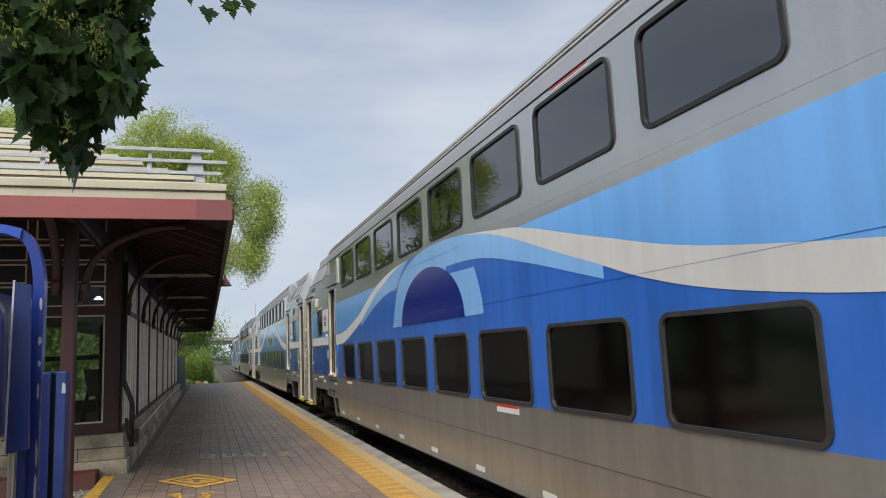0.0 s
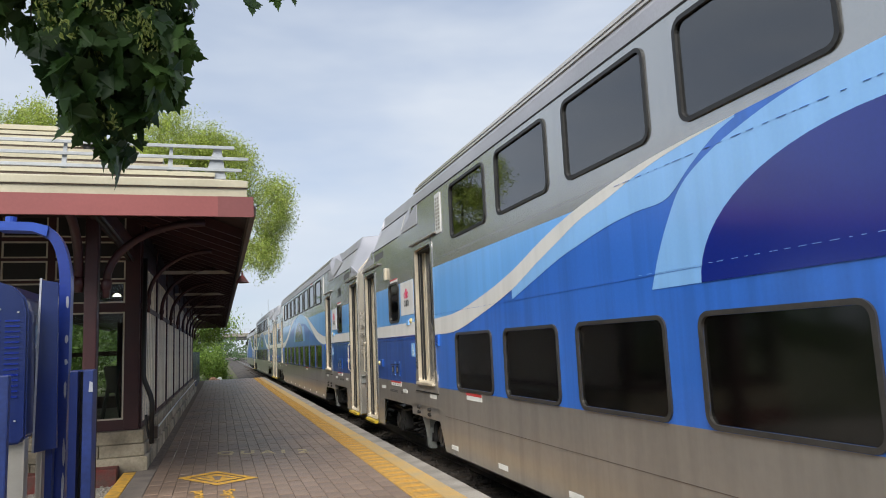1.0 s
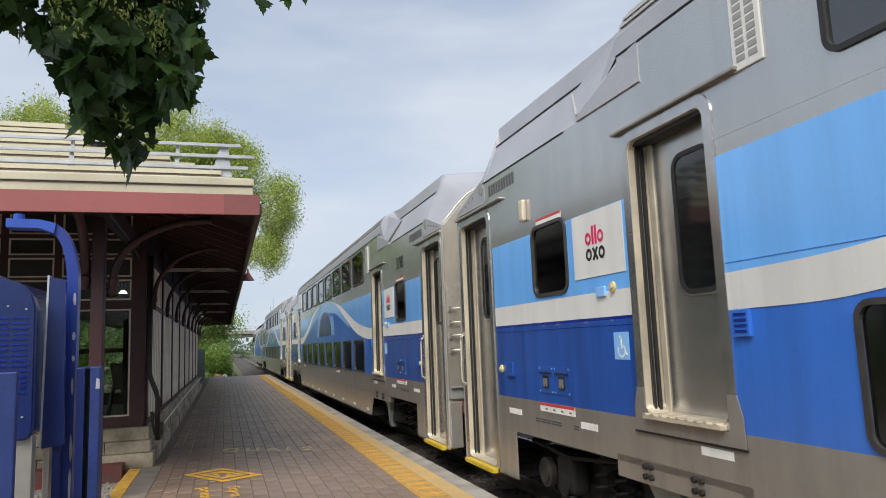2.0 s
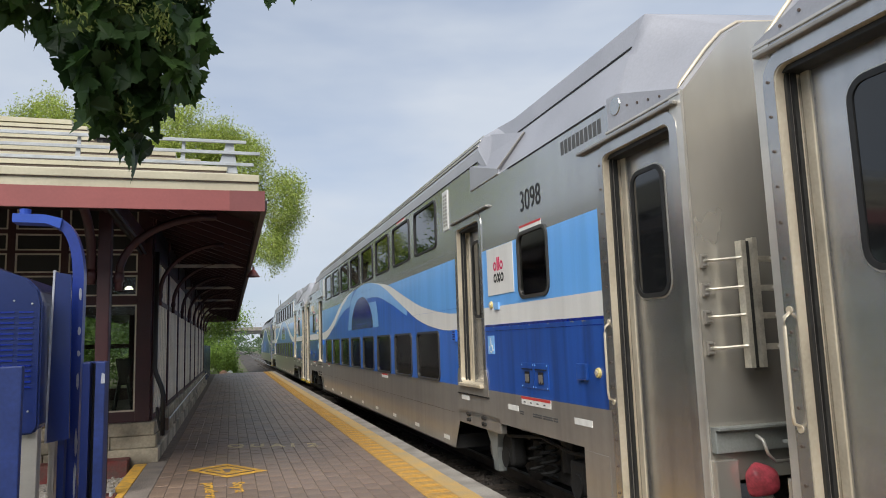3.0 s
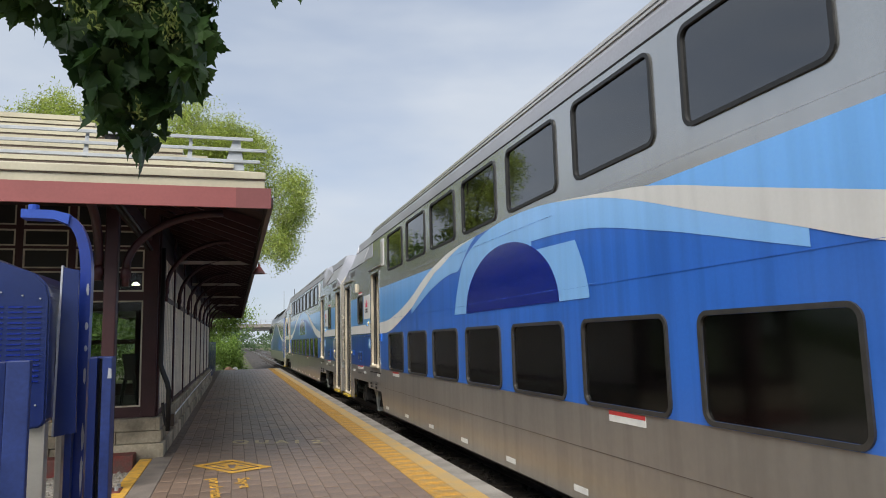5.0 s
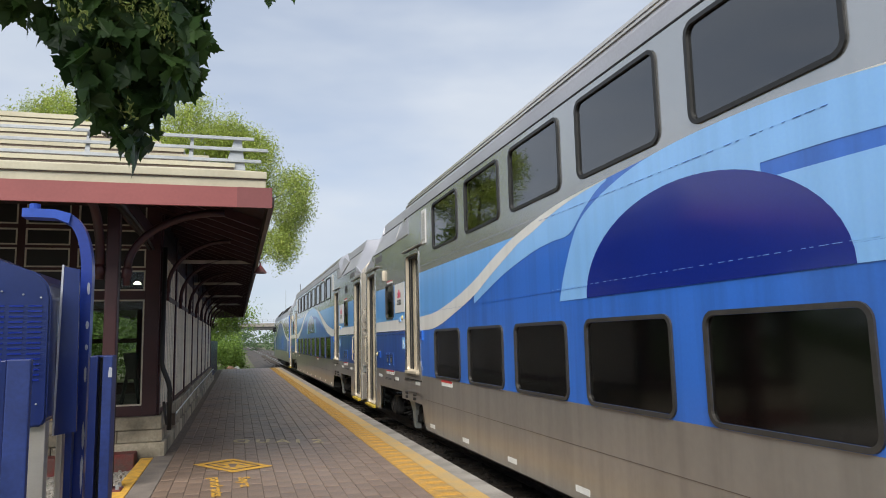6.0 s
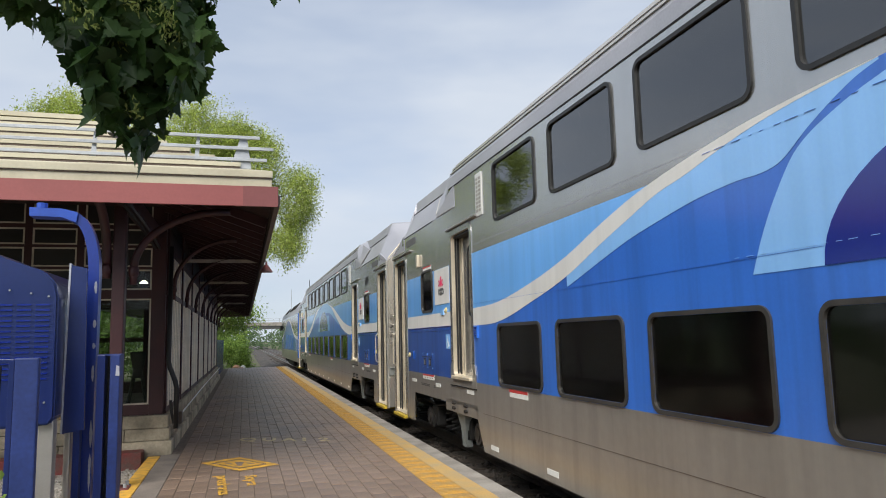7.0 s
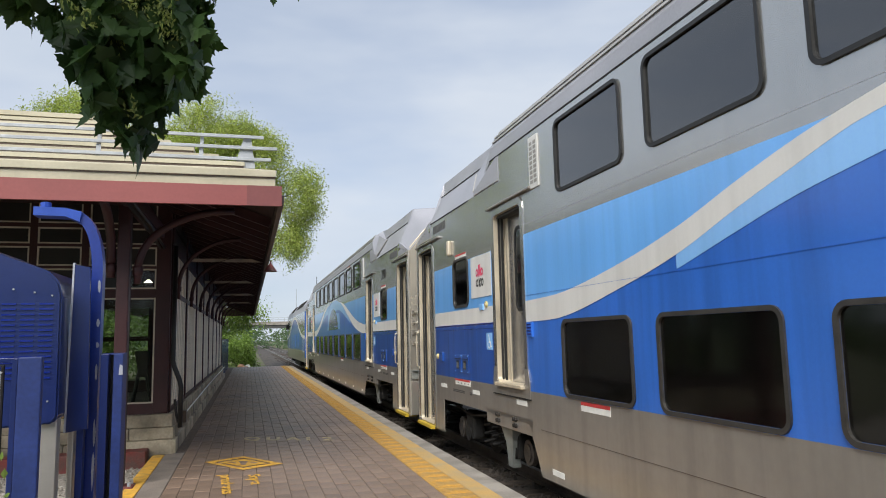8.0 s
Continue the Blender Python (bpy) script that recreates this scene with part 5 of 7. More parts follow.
def build_hall():
    # front wall with bays between posts
    wall = thing("wall_front", pose(0, WALL_Y, 0), "dark maroon timber front wall with glazed bays", "wall", kind="structure")
    edges = [-1.40, -1.60, -1.99, -2.10, -2.52, -2.62, -3.20, -3.30, -3.90, -4.00, -4.50, -4.60]
    for a, b in zip(edges[0::2], edges[1::2]):
        bm = bmesh.new()
        box(bm, b, a, -0.06, 0.06, 0.55, 3.75, 0.008)
        part("post", bm, M_MAROON, wall)
    rows = [(0.70, 2.23, M_GLASS_HALL), (2.36, 2.66, M_PANEL), (2.70, 2.98, M_PANEL), (3.02, 3.26, M_PANEL), (3.32, 3.7, M_PANEL)]
    for a, b in zip(edges[1::2], edges[2::2]):
        for z0, z1, g in rows:
            glazed_bay(wall, pose(b, -0.02, 0), a - b, z0, z1, M_GLASS_HALL if (a > -1.7 and z1 < 2.7) else g)
        bm = bmesh.new()
        for z0, z1 in ((0.55, 0.70), (2.23, 2.36), (2.66, 2.70), (2.98, 3.02), (3.26, 3.32)):
            box(bm, b, a, -0.05, 0.05, z0, z1)
        part("rail", bm, M_MAROON, wall)
    # side wall towards the platform: posts, slats on dark panels, sill
    side = thing("wall_platform_side", pose(WALL_X, 0, 0), "maroon side wall with cream vertical slats over dark panels", "wall", kind="structure")
    bm = bmesh.new()
    box(bm, -0.12, 0.0, WALL_Y + 0.06, HALL_END, 0.55, 3.7)
    part("backing_panel", bm, M_PANEL, side)
    bays = 8
    pitch = (HALL_END - WALL_Y - 0.1) / bays
    bm = bmesh.new()
    box(bm, -0.02, 0.010, -0.078, 0.078, 0.62, 2.28, 0.002)
    slat = part("slat", bm, M_SLAT, side)
    bm = bmesh.new()
    box(bm, -0.02, 0.010, -0.078, 0.078, 2.36, 2.95, 0.002)
    short = part("slat", bm, M_SLAT, side)
    first = True
    for k in range(bays + 1):
        y = WALL_Y + 0.1 + k * pitch
        bm = bmesh.new()
        box(bm, -0.10, 0.03, -0.07, 0.07, 0.55, 3.6, 0.008)
        part("post", bm, M_MAROON, side).matrix_basis = pose(0, y, 0)
        if k == bays:
            break
        for i in range(8):
            yy = y + (i + 0.85) * (pitch / 8.7)
            if first:
                slat.matrix_basis, short.matrix_basis, first = pose(0.0, yy, 0), pose(0.0, yy, 0), False
            else:
                again(slat, side, pose(0.0, yy, 0))
                again(short, side, pose(0.0, yy, 0))
    bm = bmesh.new()
    box(bm, -0.10, 0.018, WALL_Y, HALL_END, 2.28, 2.36)
    box(bm, -0.10, 0.018, WALL_Y, HALL_END, 0.55, 0.61)
    box(bm, -0.10, 0.02, WALL_Y, HALL_END, 2.95, 3.05)
    part("rail", bm, M_MAROON, side)
    # rear and far walls with openings to the greenery
    rear = thing("wall_rear", pose(HALL_L, 0, 0), "dark rear wall with tall glazed openings", "wall", kind="structure")
    for k in range(3):
        y = WALL_Y + k * 2.85
        bm = bmesh.new()
        box(bm, -0.1, 0.1, y - 0.12, y + 0.12, 0.0, 3.7)
        part("post", bm, M_MAROON, rear)
        if k == 2:
            break
        bm = bmesh.new()
        box(bm, -0.06, 0.06, y + 1.38, y + 1.47, 0.7, 2.4)
        box(bm, -0.06, 0.06, y + 0.12, y + 2.73, 1.75, 1.83)
        part("glazing_bar", bm, M_MAROON, rear)
    ROOM_END = 17.4
    bm = bmesh.new()
    box(bm, -0.1, 0.1, WALL_Y, ROOM_END, 0.0, 0.7)
    box(bm, -0.1, 0.1, WALL_Y, ROOM_END, 2.4, 3.7)
    part("panel", bm, M_PANEL, rear)
    # glazed end of the waiting room, with an open porch behind it
    end = thing("wall_end", pose(0, ROOM_END, 0), "maroon end wall with a wide barred window", "wall", kind="structure")
    bm = bmesh.new()
    box(bm, HALL_L, WALL_X - 0.12, -0.06, 0.06, 0.0, 0.75)
    box(bm, HALL_L, WALL_X - 0.12, -0.06, 0.06, 2.35, 3.7)
    box(bm, HALL_L, -4.3, -0.06, 0.06, 0.75, 2.35)
    box(bm, -1.75, WALL_X - 0.12, -0.06, 0.06, 0.75, 2.35)
    part("panel", bm, M_MAROON, end)
    bm = bmesh.new()
    for x in (-3.7, -3.05, -2.4):
        box(bm, x - 0.05, x + 0.05, -0.05, 0.05, 0.75, 2.35)
    box(bm, -4.3, -1.75, -0.045, 0.045, 1.62, 1.72)
    part("glazing_bar", bm, M_MAROON, end)
    bm = bmesh.new()
    box(bm, HALL_L, WALL_X - 0.1, WALL_Y, ROOM_END, 0.0, 0.5)
    tagged(part("hall_floor", bm, M_CONCRETE), "raised grey concrete hall floor", "floor", kind="structure")
    bm = bmesh.new()
    box(bm, HALL_L, WALL_X, WALL_Y + 0.06, ROOM_END, 3.30, 3.36)
    tagged(part("ceiling", bm, M_SOFFIT), "dark maroon board ceiling", "ceiling", kind="structure")
    for x, y in ((-2.03, 13.9), (-2.9, 16.5)):
        lamp = thing("ceiling_lamp", pose(x, y, 3.30), "small glowing round ceiling lamp", "lamp", "lamps of the hall")
        bm = bmesh.new()
        bmesh.ops.create_cone(bm, cap_ends=True, segments=16, radius1=0.075, radius2=0.03, depth=0.05, matrix=pose(0, 0, -0.62))
        part("shade", bm, M_LAMP, lamp)
        bm = bmesh.new()
        rod(bm, (0, 0, -0.6), (0, 0, 0.0), 0.01, 6)
        part("stem", bm, M_PIPE, lamp)
    # a simple board table and sandwich board inside the glazing
    stand = thing("display_easel", pose(-1.85, 12.15, 0.5), "dark folding easel with a dark plate", "easel")
    bm = bmesh.new()
    rod(bm, (-0.16, 0, 0), (-0.03, 0, 0.75), 0.03, 6)
    rod(bm, (0.16, 0, 0), (0.03, 0, 0.75), 0.03, 6)
    part("leg", bm, M_PIPE, stand)
    bm = bmesh.new()
    slab(bm, [(-0.12, -0.04, 0.95), (0.12, -0.04, 0.95), (0.05, -0.04, 0.55), (-0.05, -0.04, 0.55)], (0, 0.02, 0))
    part("plate", bm, M_PIPE, stand)


def build_stone_base():
    base = thing("stone_base", pose(0, 0, 0), "weathered buff stone base courses under the hall", "stone base", kind="structure")
    rnd = random.Random(9)
    bm = bmesh.new()
    box(bm, HALL_L, WALL_X + 0.02, WALL_Y - 0.02, 17.4, -0.5, 0.49)
    box(bm, WALL_X - 0.3, WALL_X + 0.02, 17.4, HALL_END, -0.5, 0.54)
    part("core", bm, M_STONE, base)
    for z0, z1, d in ((-0.15, 0.19, 0.10), (0.195, 0.36, 0.06), (0.365, 0.545, 0.04)):
        x = WALL_X + d
        k = 0
        while x > HALL_L:
            w = rnd.uniform(0.5, 1.0)
            bm = bmesh.new()
            box(bm, x - w, x - 0.008, WALL_Y - 0.10 - d, WALL_Y - 0.02, z0, z1, 0.015)
            part("stone", bm, M_STONE, base)
            x -= w
        y = WALL_Y - 0.10 - d
        while y < HALL_END:
            w = rnd.uniform(0.8, 1.5)
            bm = bmesh.new()
            box(bm, WALL_X + 0.02, WALL_X + d + 0.04, y + 0.004, y + w, z0, z1, 0.015)
            part("stone", bm, M_STONE, base)
            y += w
    bm = bmesh.new()
    box(bm, -4.5, -1.62, 10.95, 11.28, -0.6, 0.09, 0.02)
    tagged(part("red_kerb", bm, M_REDBASE), "worn dark red painted kerb before the hall", "kerb", kind="structure")
    bm = bmesh.new()
    box(bm, -6.5, PLAT_L - 0.002, 2.0, 10.95, -0.6, -0.14)
    tagged(part("gravel_strip", bm, M_GRAVEL), "pale gravel strip beside the platform", "gravel", kind="structure")
    bm = bmesh.new()
    for i in range(700):
        r = rnd.uniform(0.015, 0.035)
        bmesh.ops.create_cone(bm, cap_ends=True, segments=5, radius1=r, radius2=r * 0.5, depth=r, matrix=pose(rnd.uniform(-3.5, PLAT_L - 0.05), rnd.uniform(7.5, 10.9), -0.13, rnd.uniform(0, 90), rnd.uniform(0, 90)))
    tagged(part("gravel_stones", bm, M_GRAVEL), "loose pale gravel stones", "gravel", kind="stuff")


def build_roof():
    roof = thing("hall_roof", pose(0, 0, 0), "low hipped roof of cream panels with a salmon fascia", "roof", kind="structure")
    bm = bmesh.new()
    box(bm, EAVE_L, EAVE_X, EAVE_Y, EAVE_Y + 0.04, EAVE_Z, EAVE_Z + 0.215)
    part("fascia", bm, M_SALMON, roof, "salmon red front fascia")
    # thin darker piece that draws the shade on the fascia's right end
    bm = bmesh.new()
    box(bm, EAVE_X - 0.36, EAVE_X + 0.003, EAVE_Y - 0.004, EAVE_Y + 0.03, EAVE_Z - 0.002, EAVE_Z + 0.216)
    part("corner_flashing", bm, M_SALMONSHADE, roof, "darker fascia corner with shade put into its colour")
    bm = bmesh.new()
    box(bm, EAVE_L + 0.04, EAVE_X - 0.065, EAVE_Y + 0.02, EAVE_Y + 0.08, EAVE_Z + 0.215, EAVE_Z + 0.385)
    part("fascia_cap", bm, M_CREAM, roof, "cream band above the fascia")
    bm = bmesh.new()
    box(bm, EAVE_L + 0.03, EAVE_X - 0.055, EAVE_Y - 0.005, EAVE_Y + 0.03, EAVE_Z + 0.315, EAVE_Z + 0.39, 0.006)
    part("drip_edge", bm, M_CREAM, roof, "cream folded drip edge")
    # dark strip in place of the shade under the drip edge
    bm = bmesh.new()
    box(bm, EAVE_L + 0.035, EAVE_X - 0.06, EAVE_Y + 0.008, EAVE_Y + 0.03, EAVE_Z + 0.303, EAVE_Z + 0.315)
    part("lap_gap", bm, M_GUTTER, roof)
    bm = bmesh.new()
    box(bm, EAVE_X - 0.035, EAVE_X - 0.002, EAVE_Y + 0.04, EAVE_END, EAVE_Z, EAVE_Z + 0.2)
    box(bm, EAVE_X - 0.02, EAVE_X + 0.03, EAVE_Y + 0.05, EAVE_END, EAVE_Z + 0.03, EAVE_Z + 0.13, 0.01)
    part("gutter", bm, M_GUTTER, roof, "brown gutter board")
    bm = bmesh.new()
    box(bm, EAVE_L, EAVE_L + 0.04, EAVE_Y + 0.04, EAVE_END, EAVE_Z, EAVE_Z + 0.385)
    box(bm, EAVE_L, EAVE_X, EAVE_END, EAVE_END + 0.04, EAVE_Z, EAVE_Z + 0.385)
    part("gutter", bm, M_GUTTER, roof, "brown gutter board")
    # lapped courses stepping up the four slopes
    z, inset, rise, run = EAVE_Z + 0.36, 0.05, 0.150, 0.29
    for k in range(8):
        a, b = inset + k * run, inset + (k + 1) * run
        x0, x1, y0, y1 = EAVE_L + a, EAVE_X - 0.05 - a, EAVE_Y + a, EAVE_END - a
        X0, X1, Y0, Y1 = EAVE_L + b + 0.03, EAVE_X - 0.05 - b - 0.03, EAVE_Y + b + 0.03, EAVE_END - b - 0.03
        zz = z + k * rise
        for pts in (
            [(x0, y0, zz), (x1, y0, zz), (X1, Y0, zz + rise - 0.065), (X0, Y0, zz + rise - 0.065)],
            [(x1, y0, zz), (x1, y1, zz), (X1, Y1, zz + rise - 0.065), (X1, Y0, zz + rise - 0.065)],
            [(x1, y1, zz), (x0, y1, zz), (X0, Y1, zz + rise - 0.065), (X1, Y1, zz + rise - 0.065)],
            [(x0, y1, zz), (x0, y0, zz), (X0, Y0, zz + rise - 0.065), (X0, Y1, zz + rise - 0.065)],
        ):
            bm = bmesh.new()
            slab(bm, pts, (0, 0, 0.045))
            part("roof_course", bm, M_CREAM, roof)
        # dark strip in place of the shade under this course's lip
        bm = bmesh.new()
        box(bm, x0 + 0.01, x1 - 0.01, y0 + 0.012, y0 + 0.05, zz - 0.05, zz + 0.004)
        part("lap_gap", bm, M_GUTTER, roof)
    t = inset + 8 * run
    bm = bmesh.new()
    box(bm, EAVE_L + t, EAVE_X - t, EAVE_Y + t, EAVE_END - t, z + 8 * rise, z + 8 * rise + 0.06)
    part("ridge_cap", bm, M_CREAM, roof)
    # dark soffit rising to the walls, with rafters
    bm = bmesh.new()
    zs = lambda d: EAVE_Z + 0.12 + 0.345 * d
    ex = EAVE_X - 0.04
    dx = ex - WALL_X
    slab(bm, [(ex, EAVE_Y + 0.04, zs(0)), (ex, EAVE_END, zs(0)), (WALL_X, EAVE_END, zs(dx)), (WALL_X, EAVE_Y + 0.04 + dx, zs(dx))], (0, 0, 0.03))
    slab(bm, [(ex, EAVE_Y + 0.04, zs(0)), (EAVE_L, EAVE_Y + 0.04, zs(0)), (EAVE_L, EAVE_Y + 0.04 + dx, zs(dx)), (WALL_X, EAVE_Y + 0.04 + dx, zs(dx))], (0, 0, 0.03))
    slab(bm, [(WALL_X, EAVE_Y + 0.04 + dx, zs(dx)), (EAVE_L, EAVE_Y + 0.04 + dx, zs(dx)), (EAVE_L, WALL_Y + 0.1, zs(dx)), (WALL_X, WALL_Y + 0.1, zs(dx))], (0, 0, 0.03))
    box(bm, EAVE_L, HALL_L, WALL_Y, EAVE_END, EAVE_Z + 0.12, EAVE_Z + 0.15)
    part("soffit", bm, M_SOFFIT, roof, "dark maroon soffit boards")
    bm = bmesh.new()
    L = 1.46
    a = math.degrees(math.atan2(0.5, 1.4))
    box(bm, -0.74, 0.74, -0.03, 0.03, -0.12, -0.005)
    raft = part("rafter", bm, M_MAROON, roof)
    raft.matrix_basis = pose(-0.69, 9.4, EAVE_Z + 0.36, 0, a, 0)
    for k in range(1, 55):
        again(raft, roof, pose(-0.69, 9.4 + 0.6 * k, EAVE_Z + 0.36, 0, a, 0))
    for k in range(6):
        bm = bmesh.new()
        slab(bm, [(-1.9 - 0.6 * k, EAVE_Y + 0.05, EAVE_Z + 0.02), (-1.9 - 0.6 * k, EAVE_Y + 0.05, EAVE_Z + 0.11), (-1.9 - 0.6 * k, EAVE_Y + 1.45, EAVE_Z + 0.60), (-1.9 - 0.6 * k, EAVE_Y + 1.45, EAVE_Z + 0.50)], (0.06, 0, 0))
        part("rafter", bm, M_MAROON, roof)
    bm = bmesh.new()
    box(bm, -1.66, -1.50, 8.0, WALL_Y, 3.12, 3.30, 0.01)
    part("porch_beam", bm, M_MAROON, roof)
    for x in (-1.50, -1.56):
        bm = bmesh.new()
        tube(bm, [(x, 8.2, 3.09), (x, 10.0, 3.06), (x, WALL_Y - 0.05, 2.98)], 0.022, 6)
        part("conduit", bm, M_PIPE, roof)
    # curved brackets, from the posts out to the eave
    def bracket(y, x0, z0, x1, z1, r=0.045):
        bm = bmesh.new()
        pts = [(x0 + (x1 - x0) * (1 - math.cos(radians(9 * i))), y, z0 + (z1 - z0) * math.sin(radians(9 * i))) for i in range(11)]
        tube(bm, pts, r, 8)
        bmesh.ops.create_icosphere(bm, subdivisions=1, radius=r * 1.5, matrix=pose(x0, y, z0 - 0.03) @ Matrix.Diagonal((1, 1, 1.5, 1)))
        rod(bm, (x0, y, z0 - 0.18), (x0, y, z0), r * 0.9, 8)
        part("curved_bracket", bm, M_MAROON, roof, "curved maroon timber bracket", True)
    bracket(8.9, -1.50, 2.42, -0.45, 3.11)
    pitch = (HALL_END - WALL_Y - 0.1) / 8
    for k in range(9):
        bracket(WALL_Y + 0.1 + k * pitch, WALL_X + 0.10, 2.40, -0.40, 3.14, 0.032)
        if k % 2:
            bm = bmesh.new()
            box(bm, WALL_X, -0.05, WALL_Y + 0.1 + k * pitch - 0.03, WALL_Y + 0.1 + k * pitch + 0.03, 3.06, 3.12)
            part("tie_beam", bm, M_BEAD, roof)


def build_porch_column():
    col = thing("porch_column", pose(-1.64, 8.9, -0.14), "dark maroon timber porch column with a rounded shoulder", "column")
    bm = bmesh.new()
    box(bm, -0.075, 0.06, -0.07, 0.07, 0.1, 3.28, 0.015)
    part("shaft", bm, M_MAROON, col)
    bm = bmesh.new()
    box(bm, -0.15, 0.17, -0.14, 0.14, 0.0, 0.16, 0.02)
    part("foot", bm, M_REDBASE, col)
    for q in (-0.08, 0.09):
        bm = bmesh.new()
        rod(bm, (0.13, q, 0.16), (0.13, q, 0.2), 0.02, 8)
        part("bolt", bm, M_GALV, col)
    bm = bmesh.new()
    pts = [(-0.14 - 0.0, -0.02 - 0.75 * (1 - math.cos(radians(9 * i))), 2.62 + 0.62 * math.sin(radians(9 * i))) for i in range(11)]
    tube(bm, pts, 0.05, 8)
    rod(bm, (-0.14, -0.02, 2.45), (-0.14, -0.02, 2.62), 0.045, 8)
    bmesh.ops.create_icosphere(bm, subdivisions=1, radius=0.07, matrix=pose(-0.14, -0.02, 2.55) @ Matrix.Diagonal((1, 1, 1.3, 1)))
    part("curved_brace", bm, M_MAROON, col, "", True)
    bm = bmesh.new()
    tube(bm, [(0.02, 0.13, 0.14), (0.02, 0.13, 3.3)], 0.035, 8)
    part("downpipe", bm, M_PIPE, col)


def build_roof_rails():
    g = thing("roof_guard_rail", pose(0, 8.25, 3.46), "grey galvanised guard rail on the hall roof", "guard rail")
    for z, x1 in ((0.385, -0.13), (0.26, 0.02), (0.13, -0.05)):
        bm = bmesh.new()
        box(bm, EAVE_L + 0.2, x1, -0.012, 0.012, z - 0.018, z + 0.018, 0.004)
        part("rail", bm, M_GALV, g)
    for x in (-5.2, -4.1, -2.95, -1.85, -0.81):
        bm = bmesh.new()
        slab(bm, [(x - 0.03, 0.01, 0.0), (x + 0.03, 0.01, 0.0), (x + 0.035, 0.03, 0.40), (x + 0.005, 0.03, 0.40)], (0, 0.02, 0))
        part("stanchion", bm, M_GALV, g)
        bm = bmesh.new()
        box(bm, x - 0.13, x + 0.06, -0.05, 0.12, -0.01, 0.015)
        part("base_plate", bm, M_CREAM, g)
    bm = bmesh.new()
    slab(bm, [(-0.45, 0.012, 0.03), (-0.22, 0.012, 0.03), (-0.27, 0.03, 0.40), (-0.34, 0.03, 0.40)], (0, 0.03, 0))
    part("corner_post", bm, M_GALV, g)
    vent = thing("roof_vent", pose(-1.74, 9.2, 4.09), "dark low round roof vent", "vent")
    bm = bmesh.new()
    bmesh.ops.create_cone(bm, cap_ends=True, segments=16, radius1=0.13, radius2=0.15, depth=0.035, matrix=pose(0, 0, 0.0))
    rod(bm, (0, 0, -0.2), (0, 0, 0), 0.08, 12)
    part("cowl", bm, M_PIPE, vent)


def build_hall_fittings():
    d = thing("downpipe", pose(-1.33, 11.30, 0.3), "black cast downpipe at the hall corner", "downpipe")
    bm = bmesh.new()
    tube(bm, [(0, 0.06, 2.7), (0, 0.02, 1.0), (0.02, 0, 0.92), (0.10, -0.02, 0.72), (0.12, -0.02, 0.62), (0.12, -0.02, 0.05)], 0.035, 10)
    part("pipe", bm, M_PIPE, d, "", True)
    bm = bmesh.new()
    tube(bm, [(0.04, 0.0, 0.45), (0.06, 0, 0.25), (0.09, 0, 0.12)], 0.02, 8)
    part("branch_pipe", bm, M_PIPE, d)
    b = thing("junction_box", pose(-1.29, 12.55, 0.38), "small grey junction box with a cable", "junction box")
    bm = bmesh.new()
    box(bm, -0.04, 0.07, -0.09, 0.09, -0.09, 0.10, 0.01)
    part("case", bm, M_GUTTER, b)
    bm = bmesh.new()
    tube(bm, [(0.05, 0.09, 0.06), (0.05, 6, 0.10), (0.05, 19, 0.12)], 0.014, 6)
    part("cable", bm, M_REFLECT, b)
    p = thing("pendant_lamp", pose(0.13, 14.4, 3.05), "dull red bell-shaped lamp hanging from the eave", "lamp")
    bm = bmesh.new()
    bmesh.ops.create_cone(bm, cap_ends=True, segments=18, radius1=0.13, radius2=0.035, depth=0.14, matrix=pose(0, 0, -0.07))
    rod(bm, (0, 0, 0), (0, 0, 0.06), 0.02, 8)
    part("shade", bm, M_REDBASE, p)
    bm = bmesh.new()
    tube(bm, [(0, 0, 0.05), (-0.02, 0, 0.10), (-0.13, 0, 0.10)], 0.012, 6)
    part("arm", bm, M_PIPE, p)
    f = thing("blue_fence", pose(-1.45, 33.0, 0), "dark blue vertical bar fence at the platform end", "fence")
    for k in range(28):
        bm = bmesh.new()
        box(bm, -0.03, 0.03, k * 0.42 - 0.10, k * 0.42 + 0.10, -0.02, 1.68, 0.01)
        part("bar", bm, M_LIFTBLUE, f)
    bm = bmesh.new()
    box(bm, -0.05, -0.03, -0.1, 11.5, 0.3, 0.36)
    box(bm, -0.05, -0.03, -0.1, 11.5, 1.2, 1.26)
    part("rail", bm, M_LIFTBLUE, f)


